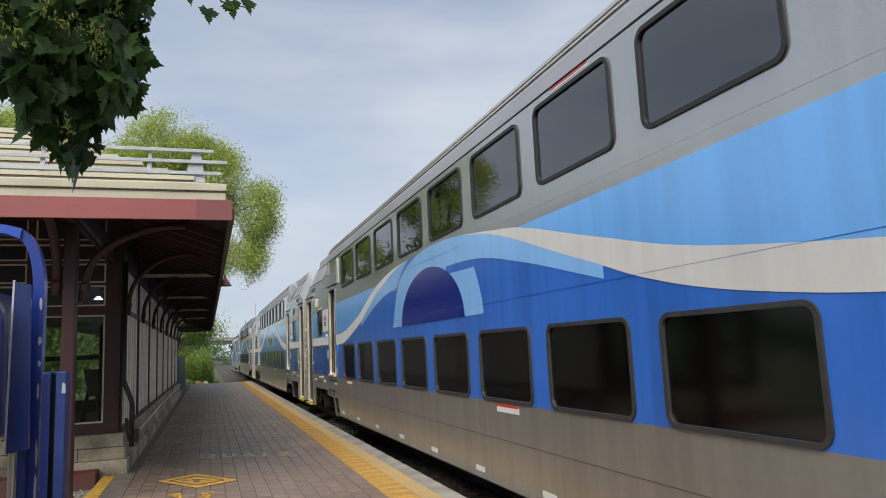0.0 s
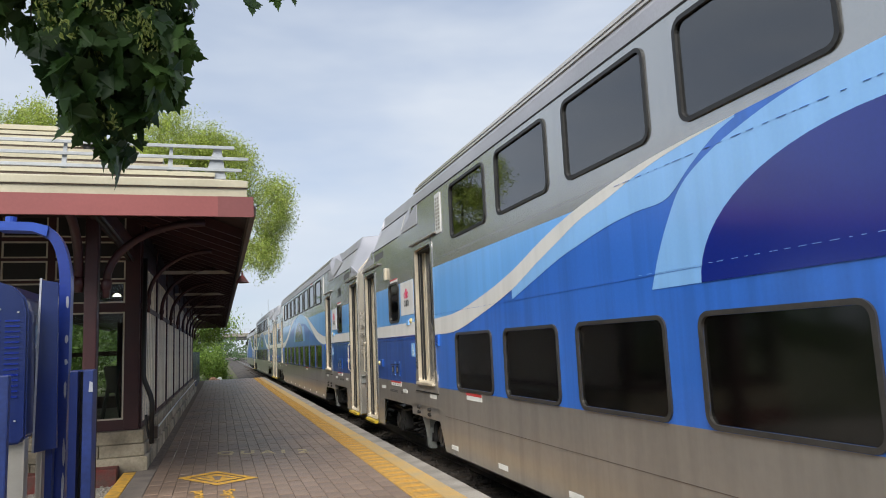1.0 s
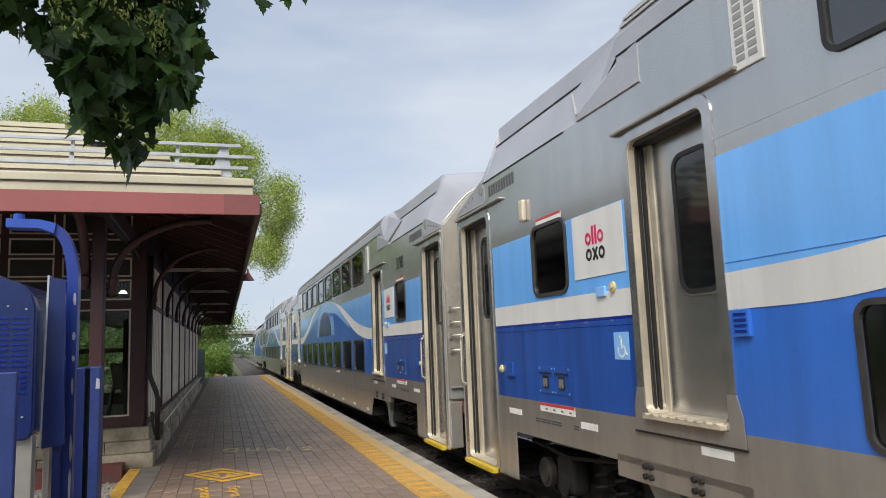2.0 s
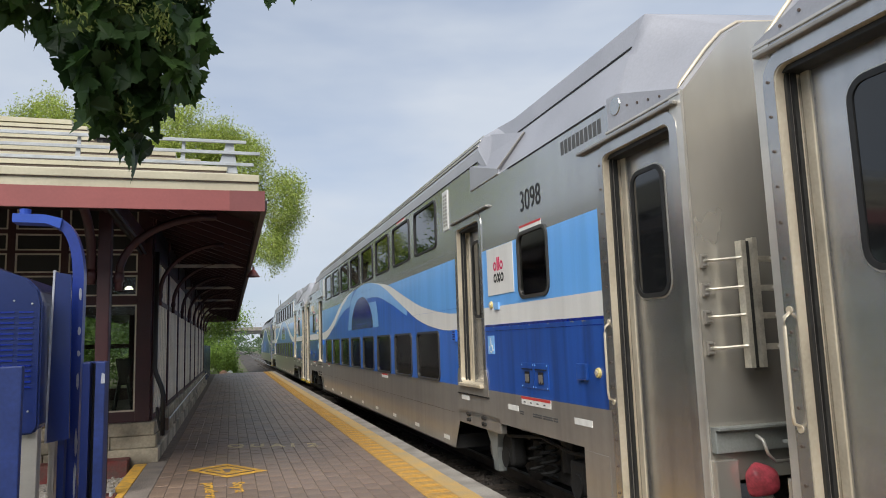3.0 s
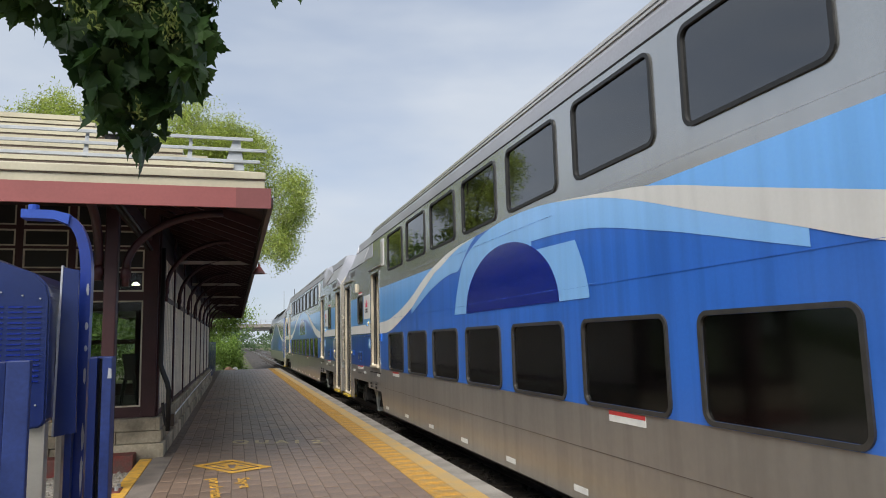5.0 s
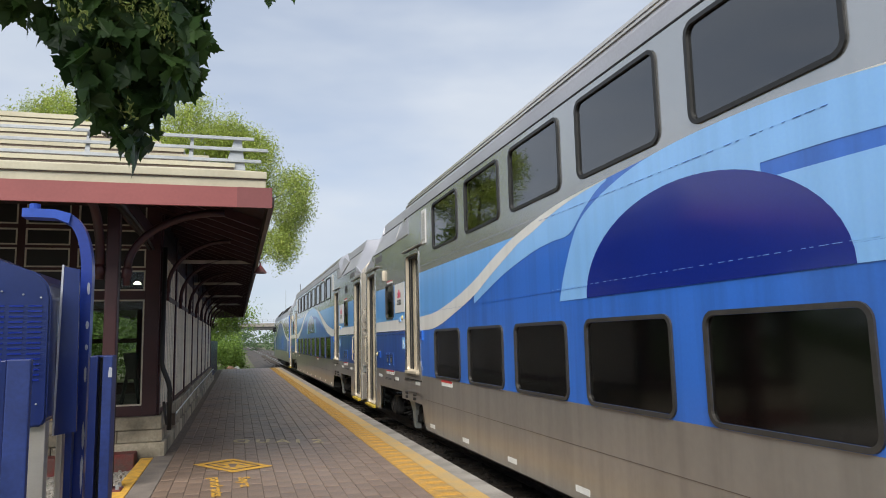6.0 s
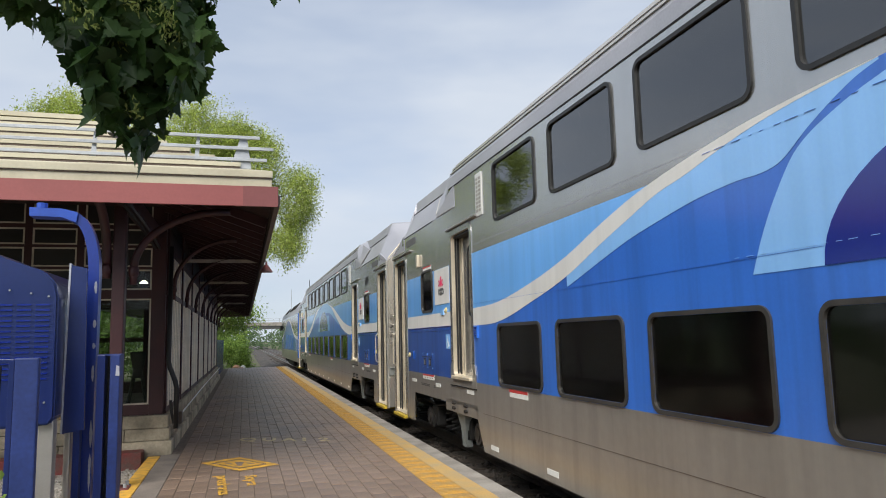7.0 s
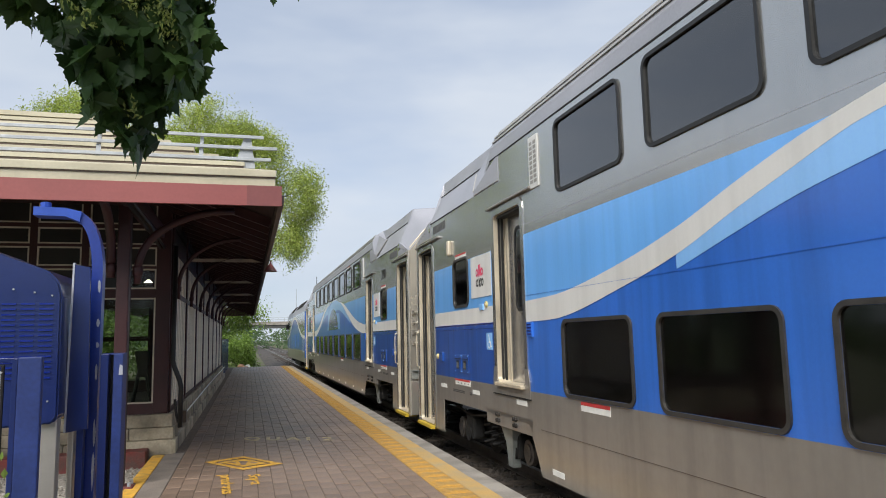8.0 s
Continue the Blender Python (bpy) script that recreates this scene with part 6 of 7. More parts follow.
# ---- lift beside the platform ----
def build_lift():
    lift = thing("wheelchair_lift", pose(-1.775, 5.25, -0.14), "royal blue louvred lift cabinet on steel legs", "lift")
    bm = bmesh.new()
    prof = [(-0.62, 1.18), (0.33, 1.22), (0.36, 1.26), (0.355, 2.02), (0.335, 2.11), (0.27, 2.18), (0.06, 2.255), (-0.1, 2.33), (-0.62, 2.46)]
    slab(bm, [(x, -0.02, z) for x, z in prof], (0, 0.75, 0))
    bmesh.ops.bevel(bm, geom=[e for e in bm.edges], offset=0.012, segments=2, affect="EDGES")
    cab = part("cabinet", bm, M_LIFTBLUE, lift)
    for c in range(3):
        for k in range(15):
            bm = bmesh.new()
            x = 0.02 + c * 0.105
            z = 1.50 + k * 0.033
            box(bm, x, x + 0.08, -0.026, -0.018, z, z + 0.011)
            part("louvre_slot", bm, M_NAVY, cab)
    for x, z in ((0.08, 2.06), (0.2, 2.04), (0.3, 2.02), (0.3, 1.36)):
        bm = bmesh.new()
        rod(bm, (x, -0.03, z), (x, -0.018, z), 0.006, 8)
        part("rivet", bm, M_GALV, cab)
    for x0, x1, y0 in ((0.22, 0.35, 0.02), (0.10, 0.2, 0.5), (-0.55, -0.45, 0.02), (-0.55, -0.45, 0.6)):
        bm = bmesh.new()
        box(bm, x0, x1, y0, y0 + 0.10, 0.0, 1.30, 0.01)
        part("leg", bm, M_STEEL, lift, "brushed steel leg")
    bm = bmesh.new()
    box(bm, 0.36, 0.40, 0.25, 0.33, 0.02, 1.65, 0.01)
    part("leg", bm, M_STEEL, lift, "brushed steel leg")
    arm = thing("lift_mast", pose(-1.295, 5.6, -0.14), "blue curved mast with a flat lamp arm, paint chipped", "mast")
    bm = bmesh.new()
    slab(bm, [(-0.035, -0.03, 0.0), (0.035, -0.03, 0.0), (0.045, -0.03, 2.2), (-0.025, -0.03, 2.2)], (0, 0.10, 0))
    part("post", bm, M_MASTLIT, arm)
    bm = bmesh.new()
    n = 8
    o = [(0.045 - 0.17 * (1 - math.cos(radians(90 * i / n))), 2.2 + 0.42 * math.sin(radians(90 * i / n))) for i in range(n + 1)]
    q = [(-0.025 - 0.11 * (1 - math.cos(radians(90 * i / n))), 2.2 + 0.35 * math.sin(radians(90 * i / n))) for i in range(n + 1)]
    slab(bm, [(a, -0.03, b) for a, b in o + q[::-1]], (0, 0.10, 0))
    part("bend", bm, M_MASTLIT, arm)
    bm = bmesh.new()
    slab(bm, [(-0.11, -0.05, 2.55), (-0.10, -0.05, 2.62), (-0.20, -0.05, 2.645), (-0.40, -0.05, 2.65), (-0.40, -0.05, 2.59), (-0.2, -0.05, 2.585)], (0, 0.14, 0))
    part("lamp_arm", bm, M_ARMBLUE, arm, "bright blue flat arm")
    bm = bmesh.new()
    rod(bm, (-0.34, 0.02, 2.65), (-0.34, 0.02, 2.69), 0.035, 10)
    part("cap", bm, M_ARMBLUE, arm)
    rnd = random.Random(4)
    for k, (z, h) in enumerate(((2.1, 0.11), (1.85, 0.07), (1.70, 0.05), (1.52, 0.13), (1.12, 0.20), (0.86, 0.26), (0.62, 0.1))):
        bm = bmesh.new()
        y = -0.0325
        pts = [(0.028 + 0.012 * math.cos(radians(45 * i)) * rnd.uniform(0.5, 1), y, z + h * 0.5 * math.sin(radians(45 * i)) * rnd.uniform(0.7, 1)) for i in range(8)]
        slab(bm, pts, (0, 0.002, 0))
        part("paint_chip", bm, M_CHIP, arm, "bare pale chip in the paint")
    pan = thing("safety_screen", pose(-1.35, 5.42, -0.14), "dark blue upright panel with a worn pale edge", "screen")
    bm = bmesh.new()
    slab(bm, [(-0.06, 0, 1.14), (0.07, 0, 1.16), (0.05, 0, 2.22), (-0.045, 0, 2.24)], (0, 0.03, 0))
    part("sheet", bm, M_LIFTBLUE, pan)
    bm = bmesh.new()
    slab(bm, [(-0.07, -0.004, 1.14), (-0.058, -0.004, 1.14), (-0.043, -0.004, 2.25), (-0.055, -0.004, 2.25)], (0, 0.035, 0))
    part("worn_edge", bm, M_CHIP, pan)
    bm = bmesh.new()
    box(bm, 0.0, 0.04, 0.03, 0.1, 0.0, 1.3)
    part("stay", bm, M_LIFTBLUE, pan)

    def channel(x, y, w, top, name, label):
        t = thing(name, pose(x, y, -0.14), label, "post", "posts of the lift")
        bm = bmesh.new()
        box(bm, -w / 2, -w / 2 + 0.05, -0.06, 0.10, 0, top, 0.006)
        part("cheek", bm, M_LIFTBLUE, t)
        bm = bmesh.new()
        box(bm, w / 2 - 0.06, w / 2, -0.06, 0.10, 0, top, 0.006)
        part("cheek", bm, M_POSTBLUE, t)
        bm = bmesh.new()
        box(bm, -w / 2 + 0.05, w / 2 - 0.06, 0.03, 0.09, 0, top - 0.01)
        part("slot_back", bm, M_RUBBER, t)
        bm = bmesh.new()
        box(bm, -w / 2, w / 2, 0.0, 0.10, top - 0.008, top + 0.004)
        part("cap", bm, M_POSTBLUE, t)
        return t
    p = channel(-1.15, 5.5, 0.14, 1.64, "guide_post", "blue channel guide post with a dark slot")
    bm = bmesh.new()
    slab(bm, [(0.045, -0.064, 1.50), (0.07, -0.064, 1.50), (0.068, -0.064, 1.56), (0.05, -0.064, 1.57)], (0, 0.004, 0))
    part("paint_chip", bm, M_CHIP, p, "bare pale chip in the paint")
    g = thing("gate_post", pose(-1.47, 4.7, -0.14), "broad chalky blue gate post", "post", "posts of the lift")
    bm = bmesh.new()
    box(bm, -0.02, 0.10, -0.05, 0.0, 0, 1.645, 0.008)
    part("face", bm, M_POSTBLUE, g)
    bm = bmesh.new()
    box(bm, -0.05, -0.02, -0.045, 0.08, 0, 1.64, 0.006)
    part("cheek", bm, M_LIFTBLUE, g)
    bm = bmesh.new()
    box(bm, -0.35, -0.05, 0.05, 0.08, 1.615, 1.64, 0.004)
    part("top_bar", bm, M_LIFTBLUE, g)
    m = thing("mesh_gate", pose(-1.56, 4.72, -0.14), "pale wire mesh gate leaf in a dark frame", "gate")
    bm = bmesh.new()
    tube(bm, [(-0.02, 0, 0.15), (-0.02, 0, 1.6), (-0.5, 0, 1.6)], 0.010, 8)
    part("frame", bm, M_PIPE, m)
    for k in range(14):
        bm = bmesh.new()
        rod(bm, (-0.03 - k * 0.032, 0, 0.15), (-0.03 - k * 0.032, 0, 1.57), 0.005, 6)
        part("wire", bm, M_GALV, m)
    for z in (1.56, 1.24, 0.93, 0.62, 0.3):
        bm = bmesh.new()
        rod(bm, (-0.02, -0.005, z), (-0.5, -0.005, z), 0.006, 6)
        part("cross_wire", bm, M_GALV, m)
    h = thing("cable_loop", pose(-1.2, 5.75, -0.14), "black cable drooping between the lift posts", "cable")
    bm = bmesh.new()
    tube(bm, [(-0.22, 0.0, 1.0), (-0.15, -0.02, 0.99), (-0.05, 0.0, 1.0), (0.0, 0, 0.98), (-0.02, 0, 0.8), (-0.10, -0.02, 0.5), (-0.12, 0, 0.0)], 0.018, 8)
    part("sheath", bm, M_RUBBER, h)
    w = thing("box_lid", pose(-1.62, 4.35, -0.14), "white slanted plastic lid at the fence", "lid")
    bm = bmesh.new()
    slab(bm, [(-0.2, 0, 0.94), (0.13, 0, 0.80), (0.16, 0, 0.0), (-0.2, 0, 0.0)], (0, 0.1, 0))
    part("cover", bm, M_REFLECT, w)
    v = thing("climbing_weed", pose(-1.54, 4.6, -0.14), "small green weed climbing the gate", "plant")
    rnd = random.Random(12)
    bm = bmesh.new()
    for k in range(26):
        c = Vector((rnd.uniform(-0.1, 0.09), rnd.uniform(-0.06, -0.02), rnd.uniform(0.6, 1.15) if k % 2 else rnd.uniform(0.78, 0.98)))
        s = rnd.uniform(0.015, 0.03)
        mm = Matrix.Translation(c) @ Euler((rnd.uniform(0, 3), rnd.uniform(0, 3), rnd.uniform(0, 6))).to_matrix().to_4x4()
        bm.faces.new([bm.verts.new(mm @ Vector(p)) for p in ((-s, 0, 0), (0, s * 0.6, 0.003), (s, 0, 0), (0, -s * 0.6, 0.003))])
    part("leaves", bm, M_BUSH, v)
    bm = bmesh.new()
    tube(bm, [(0, -0.03, 0), (-0.03, -0.03, 0.5), (0.0, -0.03, 1.1)], 0.004, 5)
    part("stem", bm, M_BUSH, v)


# ---- plants ----
def leaf_cloud(lobes, count, size, seed, clump=0.45, leaves_per=14, squash=0.6, gaps=-0.12):
    """Small pointed leaves in clumps, near the skin of several rounded lobes (centre, radii)."""
    rnd = random.Random(seed)
    verts, faces = [], []
    vol = [l[1][0] * l[1][1] * l[1][2] for l in lobes]
    while len(faces) < count:
        c, r = rnd.choices(lobes, vol)[0]
        d = Vector((rnd.gauss(0, 1), rnd.gauss(0, 1), rnd.gauss(0, 1))).normalized()
        k = rnd.uniform(0.35, 1.08) ** 0.6
        p = Vector(c) + Vector((d.x * r[0], d.y * r[1], d.z * r[2])) * k
        if noise.noise(p * 0.55 + Vector((seed, 0, 0))) < gaps:
            continue
        for _ in range(leaves_per):
            q = p + Vector((rnd.gauss(0, clump), rnd.gauss(0, clump), rnd.gauss(0, clump * squash)))
            s = size * rnd.uniform(0.6, 1.3)
            m = Euler((rnd.gauss(0, 0.7), rnd.gauss(0, 0.7), rnd.uniform(0, 6.3))).to_matrix()
            b = len(verts)
            verts += [q + m @ Vector(v) for v in ((-s, 0, 0), (0, -s * 0.42, s * 0.1), (s, 0, -s * 0.15), (0, s * 0.42, s * 0.1))]
            faces.append((b, b + 1, b + 2, b + 3))
    me = bpy.data.meshes.new("leaves")
    me.from_pydata(verts, [], faces)
    return me


def limbs(bm, base, ends, r0, seed):
    rnd = random.Random(seed)
    for e in ends:
        a, b = Vector(base), Vector(e)
        pts = []
        for i in range(8):
            t = i / 7
            pts.append(a.lerp(b, t) + Vector((0, 0, math.sin(t * math.pi) * 0.12 * (b - a).length)) + Vector((rnd.gauss(0, 0.1), rnd.gauss(0, 0.1), 0)) * (t * (1 - t) * 4))
        tube(bm, pts, [r0 * (1 - 0.85 * i / 7) for i in range(8)], 6)


def build_tree(x, y, lobes, fork, count, size, seed, label, mat=None, clump=0.45, droop=0.6, gaps=-0.12):
    t = thing("tree", pose(x, y, -0.62), label, "tree", "trees behind the hall")
    bm = bmesh.new()
    tube(bm, [(0, 0, 0), (0.1, 0, fork * 0.5), (0, 0.1, fork)], [0.42, 0.33, 0.26], 10)
    limbs(bm, (0, 0.1, fork - 0.2), [(l[0][0], l[0][1], l[0][2] + 0.2 * l[1][2]) for l in lobes], 0.17, seed)
    part("trunk", bm, M_BARK, t)
    me = leaf_cloud(lobes, count, size, seed, clump, 14, droop, gaps)
    me.materials.append(mat or M_FOLIAGE)
    me.name = "crown"
    c = new("crown", me)
    c.parent = t


def build_greenery():
    build_tree(-3.2, 48, [((0.6, 0, 15.6), (2.9, 2.6, 2.6)), ((3.2, -0.3, 14.0), (2.4, 2.4, 2.2)), ((5.7, -0.2, 11.6), (2.3, 2.2, 2.3)), ((4.8, 0, 8.8), (2.0, 2.0, 1.8)), ((-2.2, 0.5, 13.5), (2.4, 2.4, 2.4)), ((1.8, 0, 10.8), (2.6, 2.4, 2.5)), ((-0.5, 0.3, 9.2), (2.4, 2.2, 2.0))], 6.0, 120000, 0.085, 3, "tall light green willowy tree behind the hall", None, 0.24, 1.2, -0.10)
    build_tree(-11.5, 50, [((0.3, 0, 16.9), (2.6, 2.4, 2.4)), ((-1.8, 0, 14.8), (2.8, 2.6, 2.6)), ((2.2, 0, 14.6), (2.4, 2.4, 2.6)), ((0.2, 0, 12.0), (2.8, 2.4, 2.6))], 9.0, 40000, 0.10, 8, "rounded light green tree beyond the hall roof", None, 0.28, 1.2, -0.02)
    build_tree(-2.6, 43.5, [((1.7, 0, 4.0), (1.5, 1.3, 0.9)), ((0.6, 0.5, 3.5), (1.5, 1.4, 1.0)), ((2.6, 0.3, 4.4), (0.9, 0.8, 0.45))], 2.0, 6000, 0.085, 21, "small leafy tree at the end of the platform", M_BUSH)
    for k, (x, y) in enumerate(((-15.5, 60), (-13.0, 72), (-15.0, 86), (-12.0, 101))):
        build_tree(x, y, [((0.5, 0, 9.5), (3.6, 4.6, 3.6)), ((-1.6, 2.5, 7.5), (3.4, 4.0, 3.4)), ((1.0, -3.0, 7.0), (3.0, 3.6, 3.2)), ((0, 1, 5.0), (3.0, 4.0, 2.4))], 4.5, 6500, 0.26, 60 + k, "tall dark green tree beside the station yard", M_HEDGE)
    for i, (x, y, w, h, n) in enumerate(((-2.0, 48.8, 1.3, 1.9, 3600), (-0.75, 53, 0.9, 1.6, 3000), (-2.8, 51, 2.0, 2.6, 2200), (-1.1, 60, 1.3, 1.9, 2000), (-2.6, 66, 2.3, 2.8, 2000), (-1.6, 80, 1.9, 2.6, 1800), (-3.5, 90, 4.0, 4.0, 2000))):
        b = thing("bush", pose(x, y, -0.62), "dense bright green bush beside the track", "bush", "bushes beside the track")
        bm = bmesh.new()
        limbs(bm, (0, 0, 0), [(w * 0.5, 0, h * 0.6), (-w * 0.5, 0.2, h * 0.6), (0.1, -0.3, h * 0.8)], 0.06, i)
        part("stems", bm, M_BARK, b)
        me = leaf_cloud([((0, 0, h * 0.55), (w, w * 0.9, h * 0.55)), ((w * 0.4, -0.3, h * 0.8), (w * 0.5, w * 0.5, h * 0.35))], n, 0.10 if y < 62 else 0.16, 40 + i, 0.22, 12)
        me.materials.append(M_BUSH)
        o = new("foliage", me)
        o.parent = b
    # hedge bank left of the hall, seen through it; unseen length behind the camera added for reflections
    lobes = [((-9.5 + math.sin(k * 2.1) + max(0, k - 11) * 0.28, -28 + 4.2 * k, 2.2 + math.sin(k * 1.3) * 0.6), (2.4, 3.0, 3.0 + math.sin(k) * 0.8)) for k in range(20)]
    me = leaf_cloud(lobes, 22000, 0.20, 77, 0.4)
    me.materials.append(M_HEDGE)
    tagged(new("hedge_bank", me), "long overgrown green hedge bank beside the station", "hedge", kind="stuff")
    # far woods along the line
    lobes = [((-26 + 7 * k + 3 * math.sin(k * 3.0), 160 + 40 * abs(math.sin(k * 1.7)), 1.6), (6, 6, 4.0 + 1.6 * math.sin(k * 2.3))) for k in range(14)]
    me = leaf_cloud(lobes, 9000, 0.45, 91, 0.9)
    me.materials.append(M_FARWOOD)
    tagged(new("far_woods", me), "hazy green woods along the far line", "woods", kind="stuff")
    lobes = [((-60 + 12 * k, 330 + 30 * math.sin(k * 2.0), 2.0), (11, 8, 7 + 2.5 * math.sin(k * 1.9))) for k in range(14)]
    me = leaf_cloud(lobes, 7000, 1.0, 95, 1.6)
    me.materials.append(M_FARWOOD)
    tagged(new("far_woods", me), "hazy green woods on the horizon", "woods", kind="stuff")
    g = bmesh.new()
    rnd = random.Random(31)
    for i in range(2600):
        x, y = rnd.uniform(-2.6, 0.6), rnd.uniform(45.6, 56)
        h = rnd.uniform(0.06, 0.2)
        a = rnd.uniform(0, 6.3)
        g.faces.new([g.verts.new(p) for p in ((x, y, -0.6), (x + 0.05 * math.cos(a), y + 0.05 * math.sin(a), -0.6), (x + 0.03, y, -0.6 + h * 2.2))])
    tagged(part("grass", g, M_BUSH), "rough green grass past the platform end", "grass", kind="stuff")
    pile = thing("sheet_pile", pose(-0.5, 46.6, -0.62), "orange and white sheeting heaped by the bushes", "sheeting")
    for k, (dx, w, mat) in enumerate(((-0.2, 0.3, M_ORANGE), (0.2, 0.3, M_REFLECT), (0.0, 0.24, M_ORANGE))):
        bm = bmesh.new()
        bmesh.ops.create_icosphere(bm, subdivisions=2, radius=1, matrix=pose(dx, -0.2 * k, 0.45) @ Matrix.Diagonal((w, 0.3, 0.30 - 0.05 * k, 1)))
        for v in bm.verts:
            v.co += Vector((noise.noise(v.co * 4), noise.noise(v.co * 4 + Vector((9, 0, 0))), noise.noise(v.co * 3 + Vector((0, 7, 0))))) * 0.16
        box(bm, dx - w * 0.6, dx + w * 0.6, -0.2 * k - 0.15, -0.2 * k + 0.15, 0, 0.4)
        part("sheet", bm, mat, pile)


M_ORANGE = material("faded_orange_sheet", (0.52, 0.29, 0.18), 0.85, 0, 0.15, 4, 0.2)


def build_bridge():
    b = thing("road_bridge", pose(0, 200, 0), "grey concrete road bridge crossing over the railway", "bridge")
    bm = bmesh.new()
    box(bm, -60, 70, -4, 4, 4.9, 6.0)
    part("deck", bm, M_BRIDGE, b)
    bm = bmesh.new()
    box(bm, -60, 70, -4.3, -4, 5.7, 6.6)
    part("parapet", bm, M_CONCRETE, b)
    for x in (-14, 26):
        bm = bmesh.new()
        box(bm, x - 0.8, x + 0.8, -3.5, 3.5, -0.65, 4.9)
        part("pier", bm, M_BRIDGE, b)
    bm = bmesh.new()
    for k in range(44):
        box(bm, -60 + k * 3, -59.9 + k * 3, -4.2, -4.1, 6.6, 7.7)
    for z in (7.1, 7.65):
        box(bm, -60, 70, -4.2, -4.1, z, z + 0.06)
    part("railing", bm, M_GALV, b)
    m = thing("signal_mast", pose(6.4, 105, -0.62), "thin grey mast beyond the train", "mast")
    bm = bmesh.new()
    rod(bm, (0, 0, 0), (0, 0, 9.6), 0.06, 8, 0.03)
    part("pole", bm, M_GALV, m)


M_BRIDGE = material("dark_bridge_concrete", (0.10, 0.098, 0.095), 0.85, 0, 0.12, 0.4, 0.1, 8)


# ---- the branch over the platform ----
def maple_leaf(s):
    """Outline of a toothed five-lobed leaf with its stalk at the origin, hanging along -z."""
    half = [(0.0, 0.0), (0.10, 0.05), (0.24, 0.12), (0.36, 0.10), (0.30, 0.0), (0.40, -0.02), (0.50, -0.10), (0.66, -0.20), (0.52, -0.26), (0.54, -0.34), (0.42, -0.38), (0.46, -0.50), (0.30, -0.47), (0.20, -0.50), (0.26, -0.64), (0.18, -0.68), (0.16, -0.78), (0.08, -0.82), (0.0, -1.05)]
    pts = half + [(-x, z) for x, z in half[-2:0:-1]]
    return [Vector((x * s, (abs(x) ** 1.5) * -0.35 * s - 0.10 * z * z * s, z * s)) for x, z in pts]


HANG_L = [(-1.08, 0.09), (-1.0, 0.0), (-0.95, -0.03), (-0.86, -0.06), (-0.79, -0.09), (-0.75, -0.16), (-0.68, -0.27), (-0.6, -0.42), (-0.5, -0.55)]
HANG_R = [(-1.08, 0.14), (-0.96, 0.205), (-0.90, 0.28), (-0.83, 0.30), (-0.69, 0.315), (-0.58, 0.355), (-0.5, 0.38)]


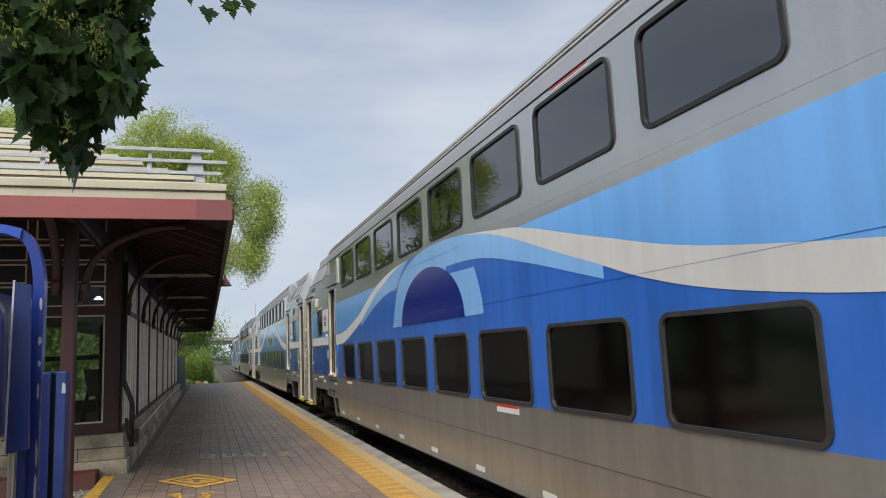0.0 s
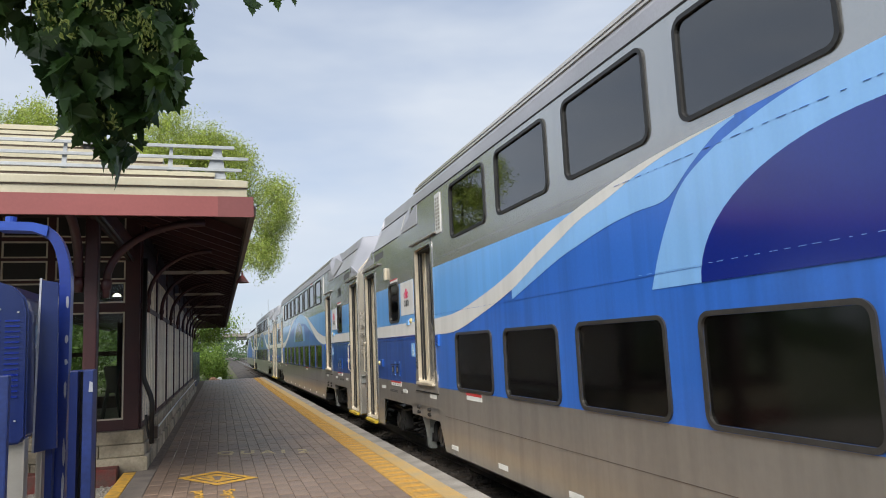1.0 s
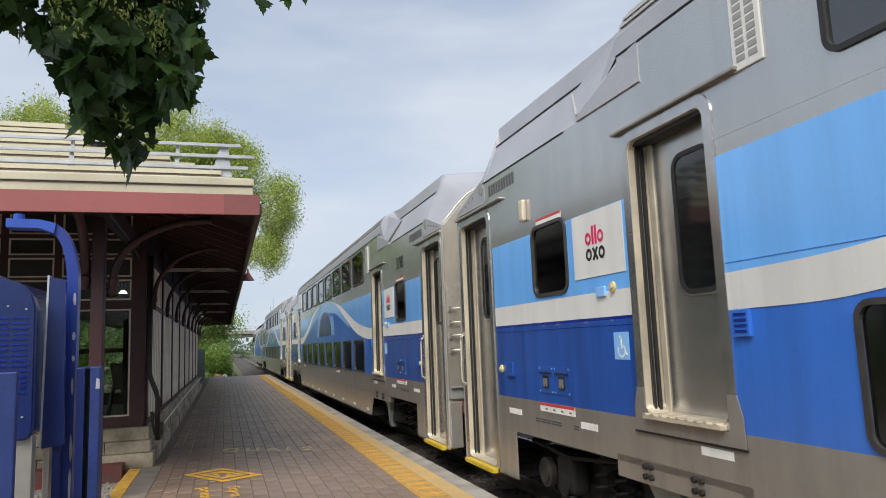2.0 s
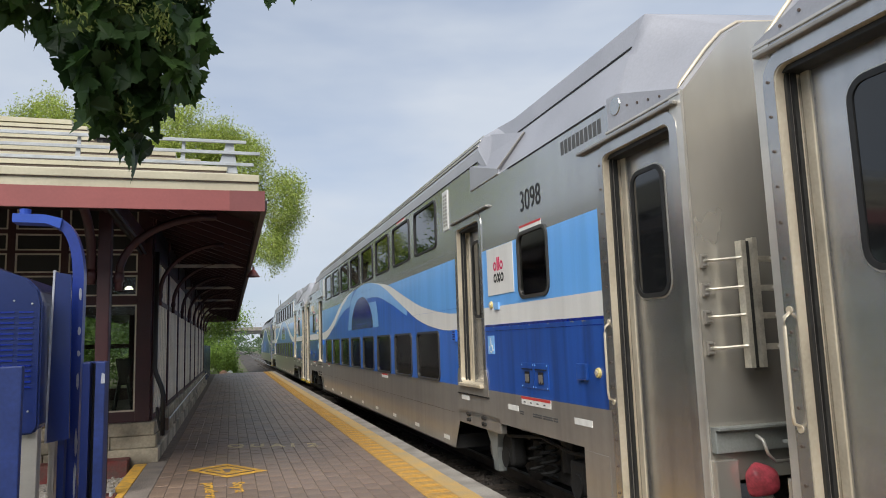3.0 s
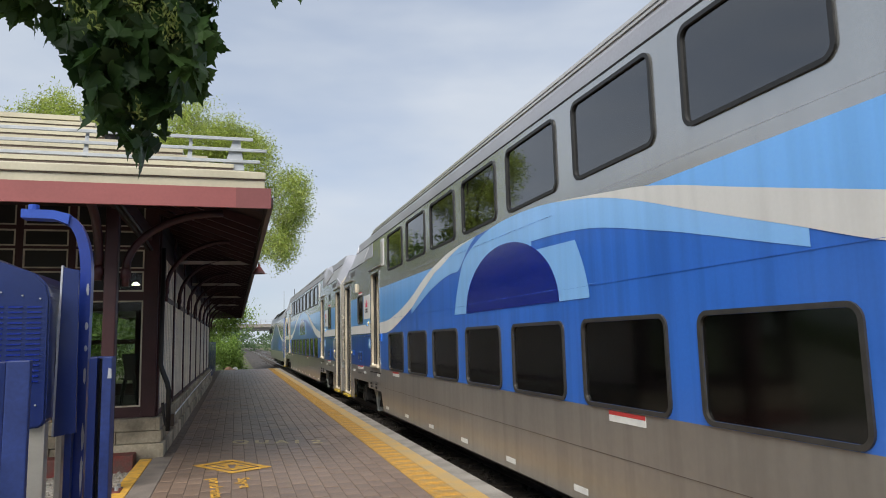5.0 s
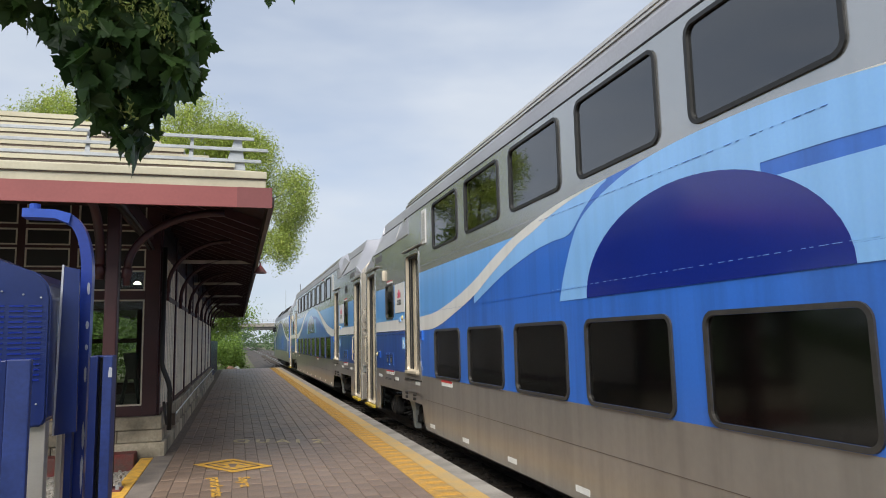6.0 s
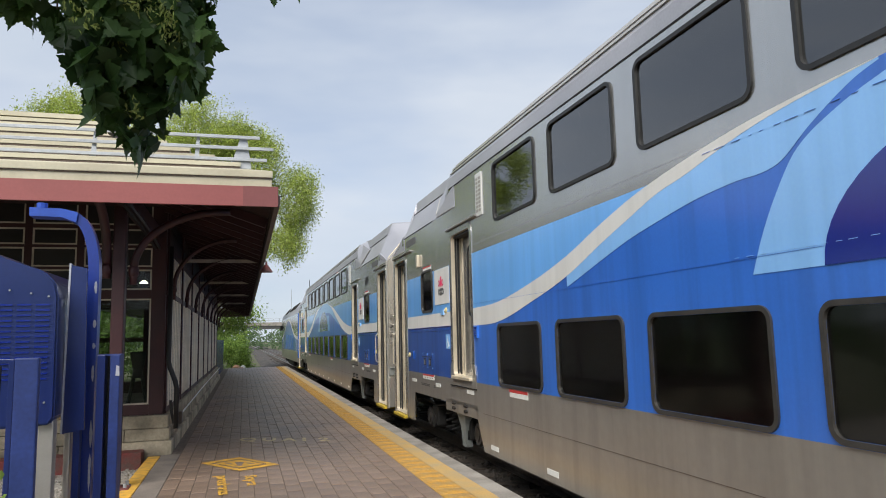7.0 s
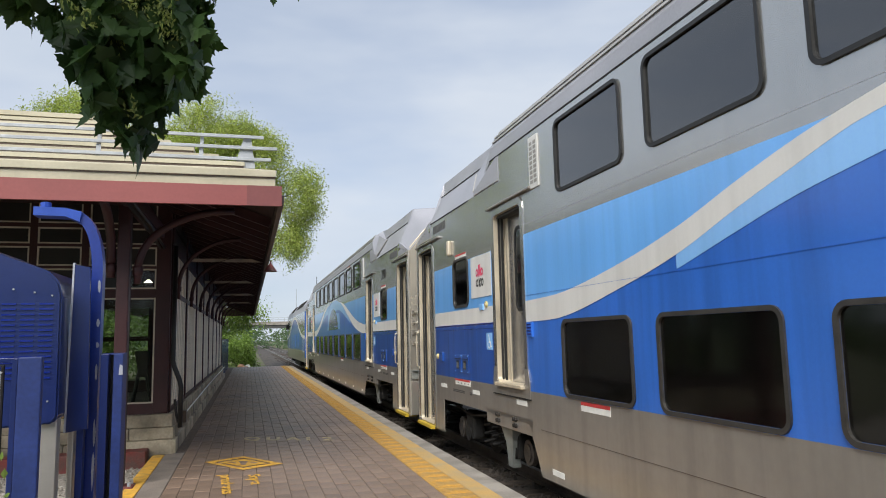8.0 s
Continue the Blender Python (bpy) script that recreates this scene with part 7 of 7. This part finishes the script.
def build_branch():
    br = thing("maple_branch", pose(-0.655, 2.2, 3.1), "drooping maple branch with dark green leaves and seed clusters", "branch")
    rnd = random.Random(17)
    tips = [(0.30, -0.72), (0.28, -0.80), (0.25, -0.90), (0.20, -0.93), (-0.03, -0.91), (0.03, -0.94), (0.13, -0.99), (0.11, -1.04), (0.08, -0.98), (-0.05, -0.93), (0.03, -0.95), (0.16, -0.92), (0.24, -0.90), (0.20, -0.84), (0.25, -0.76), (0.13, -0.84), (-0.10, -0.82), (-0.16, -0.76), (-0.23, -0.69), (0.02, -0.84), (0.20, -0.64), (-0.06, -0.74), (-0.30, -0.63), (0.06, -0.74), (0.18, -0.70), (-0.18, -0.62), (-0.37, -0.58), (0.24, -0.60), (0.1, -0.62), (-0.02, -0.62), (-0.20, -0.70), (-0.26, -0.66), (-0.34, -0.62), (-0.42, -0.58), (-0.30, -0.60), (-0.48, -0.54)]
    bm = bmesh.new()
    tube(bm, [(-1.6, -2.6, 0.9), (-0.9, -1.2, 0.55), (-0.3, -0.2, 0.2), (0.1, 0.1, 0.02), (0.6, 0.3, -0.12)], [0.06, 0.045, 0.03, 0.018, 0.008], 8)
    limb = part("limb", bm, M_BARK, br)
    lv, lf = [], []
    sv = bmesh.new()
    for x, z in tips:
        y = rnd.uniform(-0.14, 0.2)
        top = Vector((x * 0.5, y * 0.4 - 0.02, 0.05))
        x = min(max(x, smooth_curve(HANG_L, z) + 0.07), smooth_curve(HANG_R, z) - 0.05)
        tip = Vector((x, y, z + 0.03))
        bm = bmesh.new()
        pts = [top.lerp(tip, i / 6.6) + Vector((math.sin(i * 0.9 + x * 9) * 0.015, 0, 0)) for i in range(7)]
        tube(bm, pts, [0.006 - 0.0006 * i for i in range(7)], 5)
        part("twig", bm, M_BARK, br)
        for k in range(74):
            t = 1 - (k / 74) ** 1.1 * 0.9
            spread = 0.022 + 0.05 * (1 - t)
            p = top.lerp(tip, t) + Vector((rnd.gauss(0, spread), rnd.gauss(0, spread * 0.9), rnd.gauss(0.02, 0.03)))
            s = rnd.uniform(0.05, 0.09)
            low_ = p.z - 0.9 * s
            if low_ < -1.075 or p.x > smooth_curve(HANG_R, low_) - 0.25 * s or p.x < smooth_curve(HANG_L, low_) + 0.25 * s:
                continue
            m = Euler((rnd.gauss(-0.2, 0.35), rnd.gauss(0, 0.35), rnd.uniform(-math.pi, math.pi))).to_matrix()
            b = len(lv)
            o = maple_leaf(s)
            lv += [p + m @ q for q in o]
            lf.append(tuple(range(b, b + len(o))))
        for k in range(6):
            c = top.lerp(tip, rnd.uniform(0.45, 0.95)) + Vector((rnd.gauss(0, 0.04), -0.10 - rnd.random() * 0.05, 0))
            if k > 3 or not smooth_curve(HANG_L, c.z) + 0.06 < c.x < smooth_curve(HANG_R, c.z) - 0.06:
                continue
            for j in range(26):
                m = Matrix.Translation(c + Vector((rnd.gauss(0, 0.013), rnd.gauss(0, 0.01), rnd.gauss(-0.01, 0.015)))) @ Euler((rnd.uniform(0, 3), rnd.uniform(0, 3), rnd.uniform(0, 6))).to_matrix().to_4x4()
                s = rnd.uniform(0.004, 0.008)
                sv.faces.new([sv.verts.new(m @ Vector(q)) for q in ((-s, 0, 0), (0, s * 0.5, s * 0.4), (s * 1.4, 0, 0), (0, -s * 0.5, s * 0.4))])
    # a few leaf ends on the outer twig
    for x in (0.40, 0.46, 0.53, 0.57):
        p = Vector((x, rnd.uniform(0.0, 0.12), -0.488 + rnd.uniform(-0.010, 0.010)))
        m = Euler((rnd.gauss(0, 0.2), rnd.gauss(0, 0.2), rnd.uniform(-0.8, 0.8))).to_matrix()
        b = len(lv)
        o = maple_leaf(0.055)
        lv += [p + m @ q for q in o]
        lf.append(tuple(range(b, b + len(o))))
    bm = bmesh.new()
    tube(bm, [(0.30, 0.08, 0.0), (0.42, 0.08, -0.3), (0.50, 0.06, -0.49), (0.57, 0.06, -0.50)], [0.005, 0.004, 0.003, 0.002], 5)
    part("twig", bm, M_BARK, br)
    tagged(part("seed_spray", sv, M_SEED, br), "yellow-green seed clusters", kind="stuff")
    me = bpy.data.meshes.new("leaves")
    me.from_pydata(lv, [], lf)
    me.materials.append(M_MAPLE)
    o = new("leaves", me)
    o.parent = br
    tagged(o, "dark green toothed leaves", kind="stuff")
    tr = thing("maple_tree", pose(-2.3, -0.6, -0.3), "grey-barked maple trunk beside the platform", "tree")
    bm = bmesh.new()
    tube(bm, [(0, 0, -0.3), (0.02, 0, 1.6), (0.06, 0.05, 3.2), (0.1, 0.1, 4.4), (0.12, 0.2, 6.0)], [0.24, 0.19, 0.16, 0.14, 0.09], 12)
    part("trunk", bm, M_BARK, tr)
    me = leaf_cloud([((-0.4, 0.2, 5.6), (1.7, 1.6, 1.2)), ((-0.9, -0.8, 6.2), (1.8, 1.8, 1.3))], 3500, 0.09, 55, 0.2)
    me.materials.append(M_MAPLE)
    c = new("crown", me)
    c.parent = tr
    return br


build_hall()
build_roof()
build_stone_base()
build_porch_column()
build_roof_rails()
build_hall_fittings()
build_lift()
build_greenery()
build_bridge()
BRANCH = build_branch()


# ---- what moves ----
def train_place(t):
    """Where the middle of the second car stands at t seconds: it brakes evenly."""
    return 0.00786 * t**3 + 0.25345 * t**2 - 6.81833 * t + 34.435


def motions():
    times = [i / 15 for i in range(121)]
    for k, car in enumerate(CARS):
        walk(car, [(t, pose(TRACK_X, train_place(t) + ALONG[k], 0)) for t in times[::3]])
        for bogie in [c for c in car.children if c.name.startswith("bogie")]:
            for ws in [c for c in bogie.children if c.name.startswith("wheelset")]:
                place = ws.matrix_basis.translation.copy()
                walk(ws, [(t, pose(*place, math.degrees((train_place(0) - train_place(t)) / 0.42))) for t in times])
    sway = ((0, 0, 0), (0.5, 0.002, 0), (1, -0.004, 0), (2.5, 0.004, 0.002), (3, 0.004, 0), (3.5, 0.016, -0.002), (4, 0, -0.004), (4.5, 0.009, 0), (5.2, -0.004, 0), (6, -0.014, 0), (6.5, 0.003, 0.002), (7, -0.018, -0.006), (7.5, 0.028, 0.004), (8, -0.021, -0.006))
    walk(BRANCH, [(t, pose(-0.655 + x, 2.2, 3.1 + z)) for t, x, z in sway])


build_pavers()
motions()
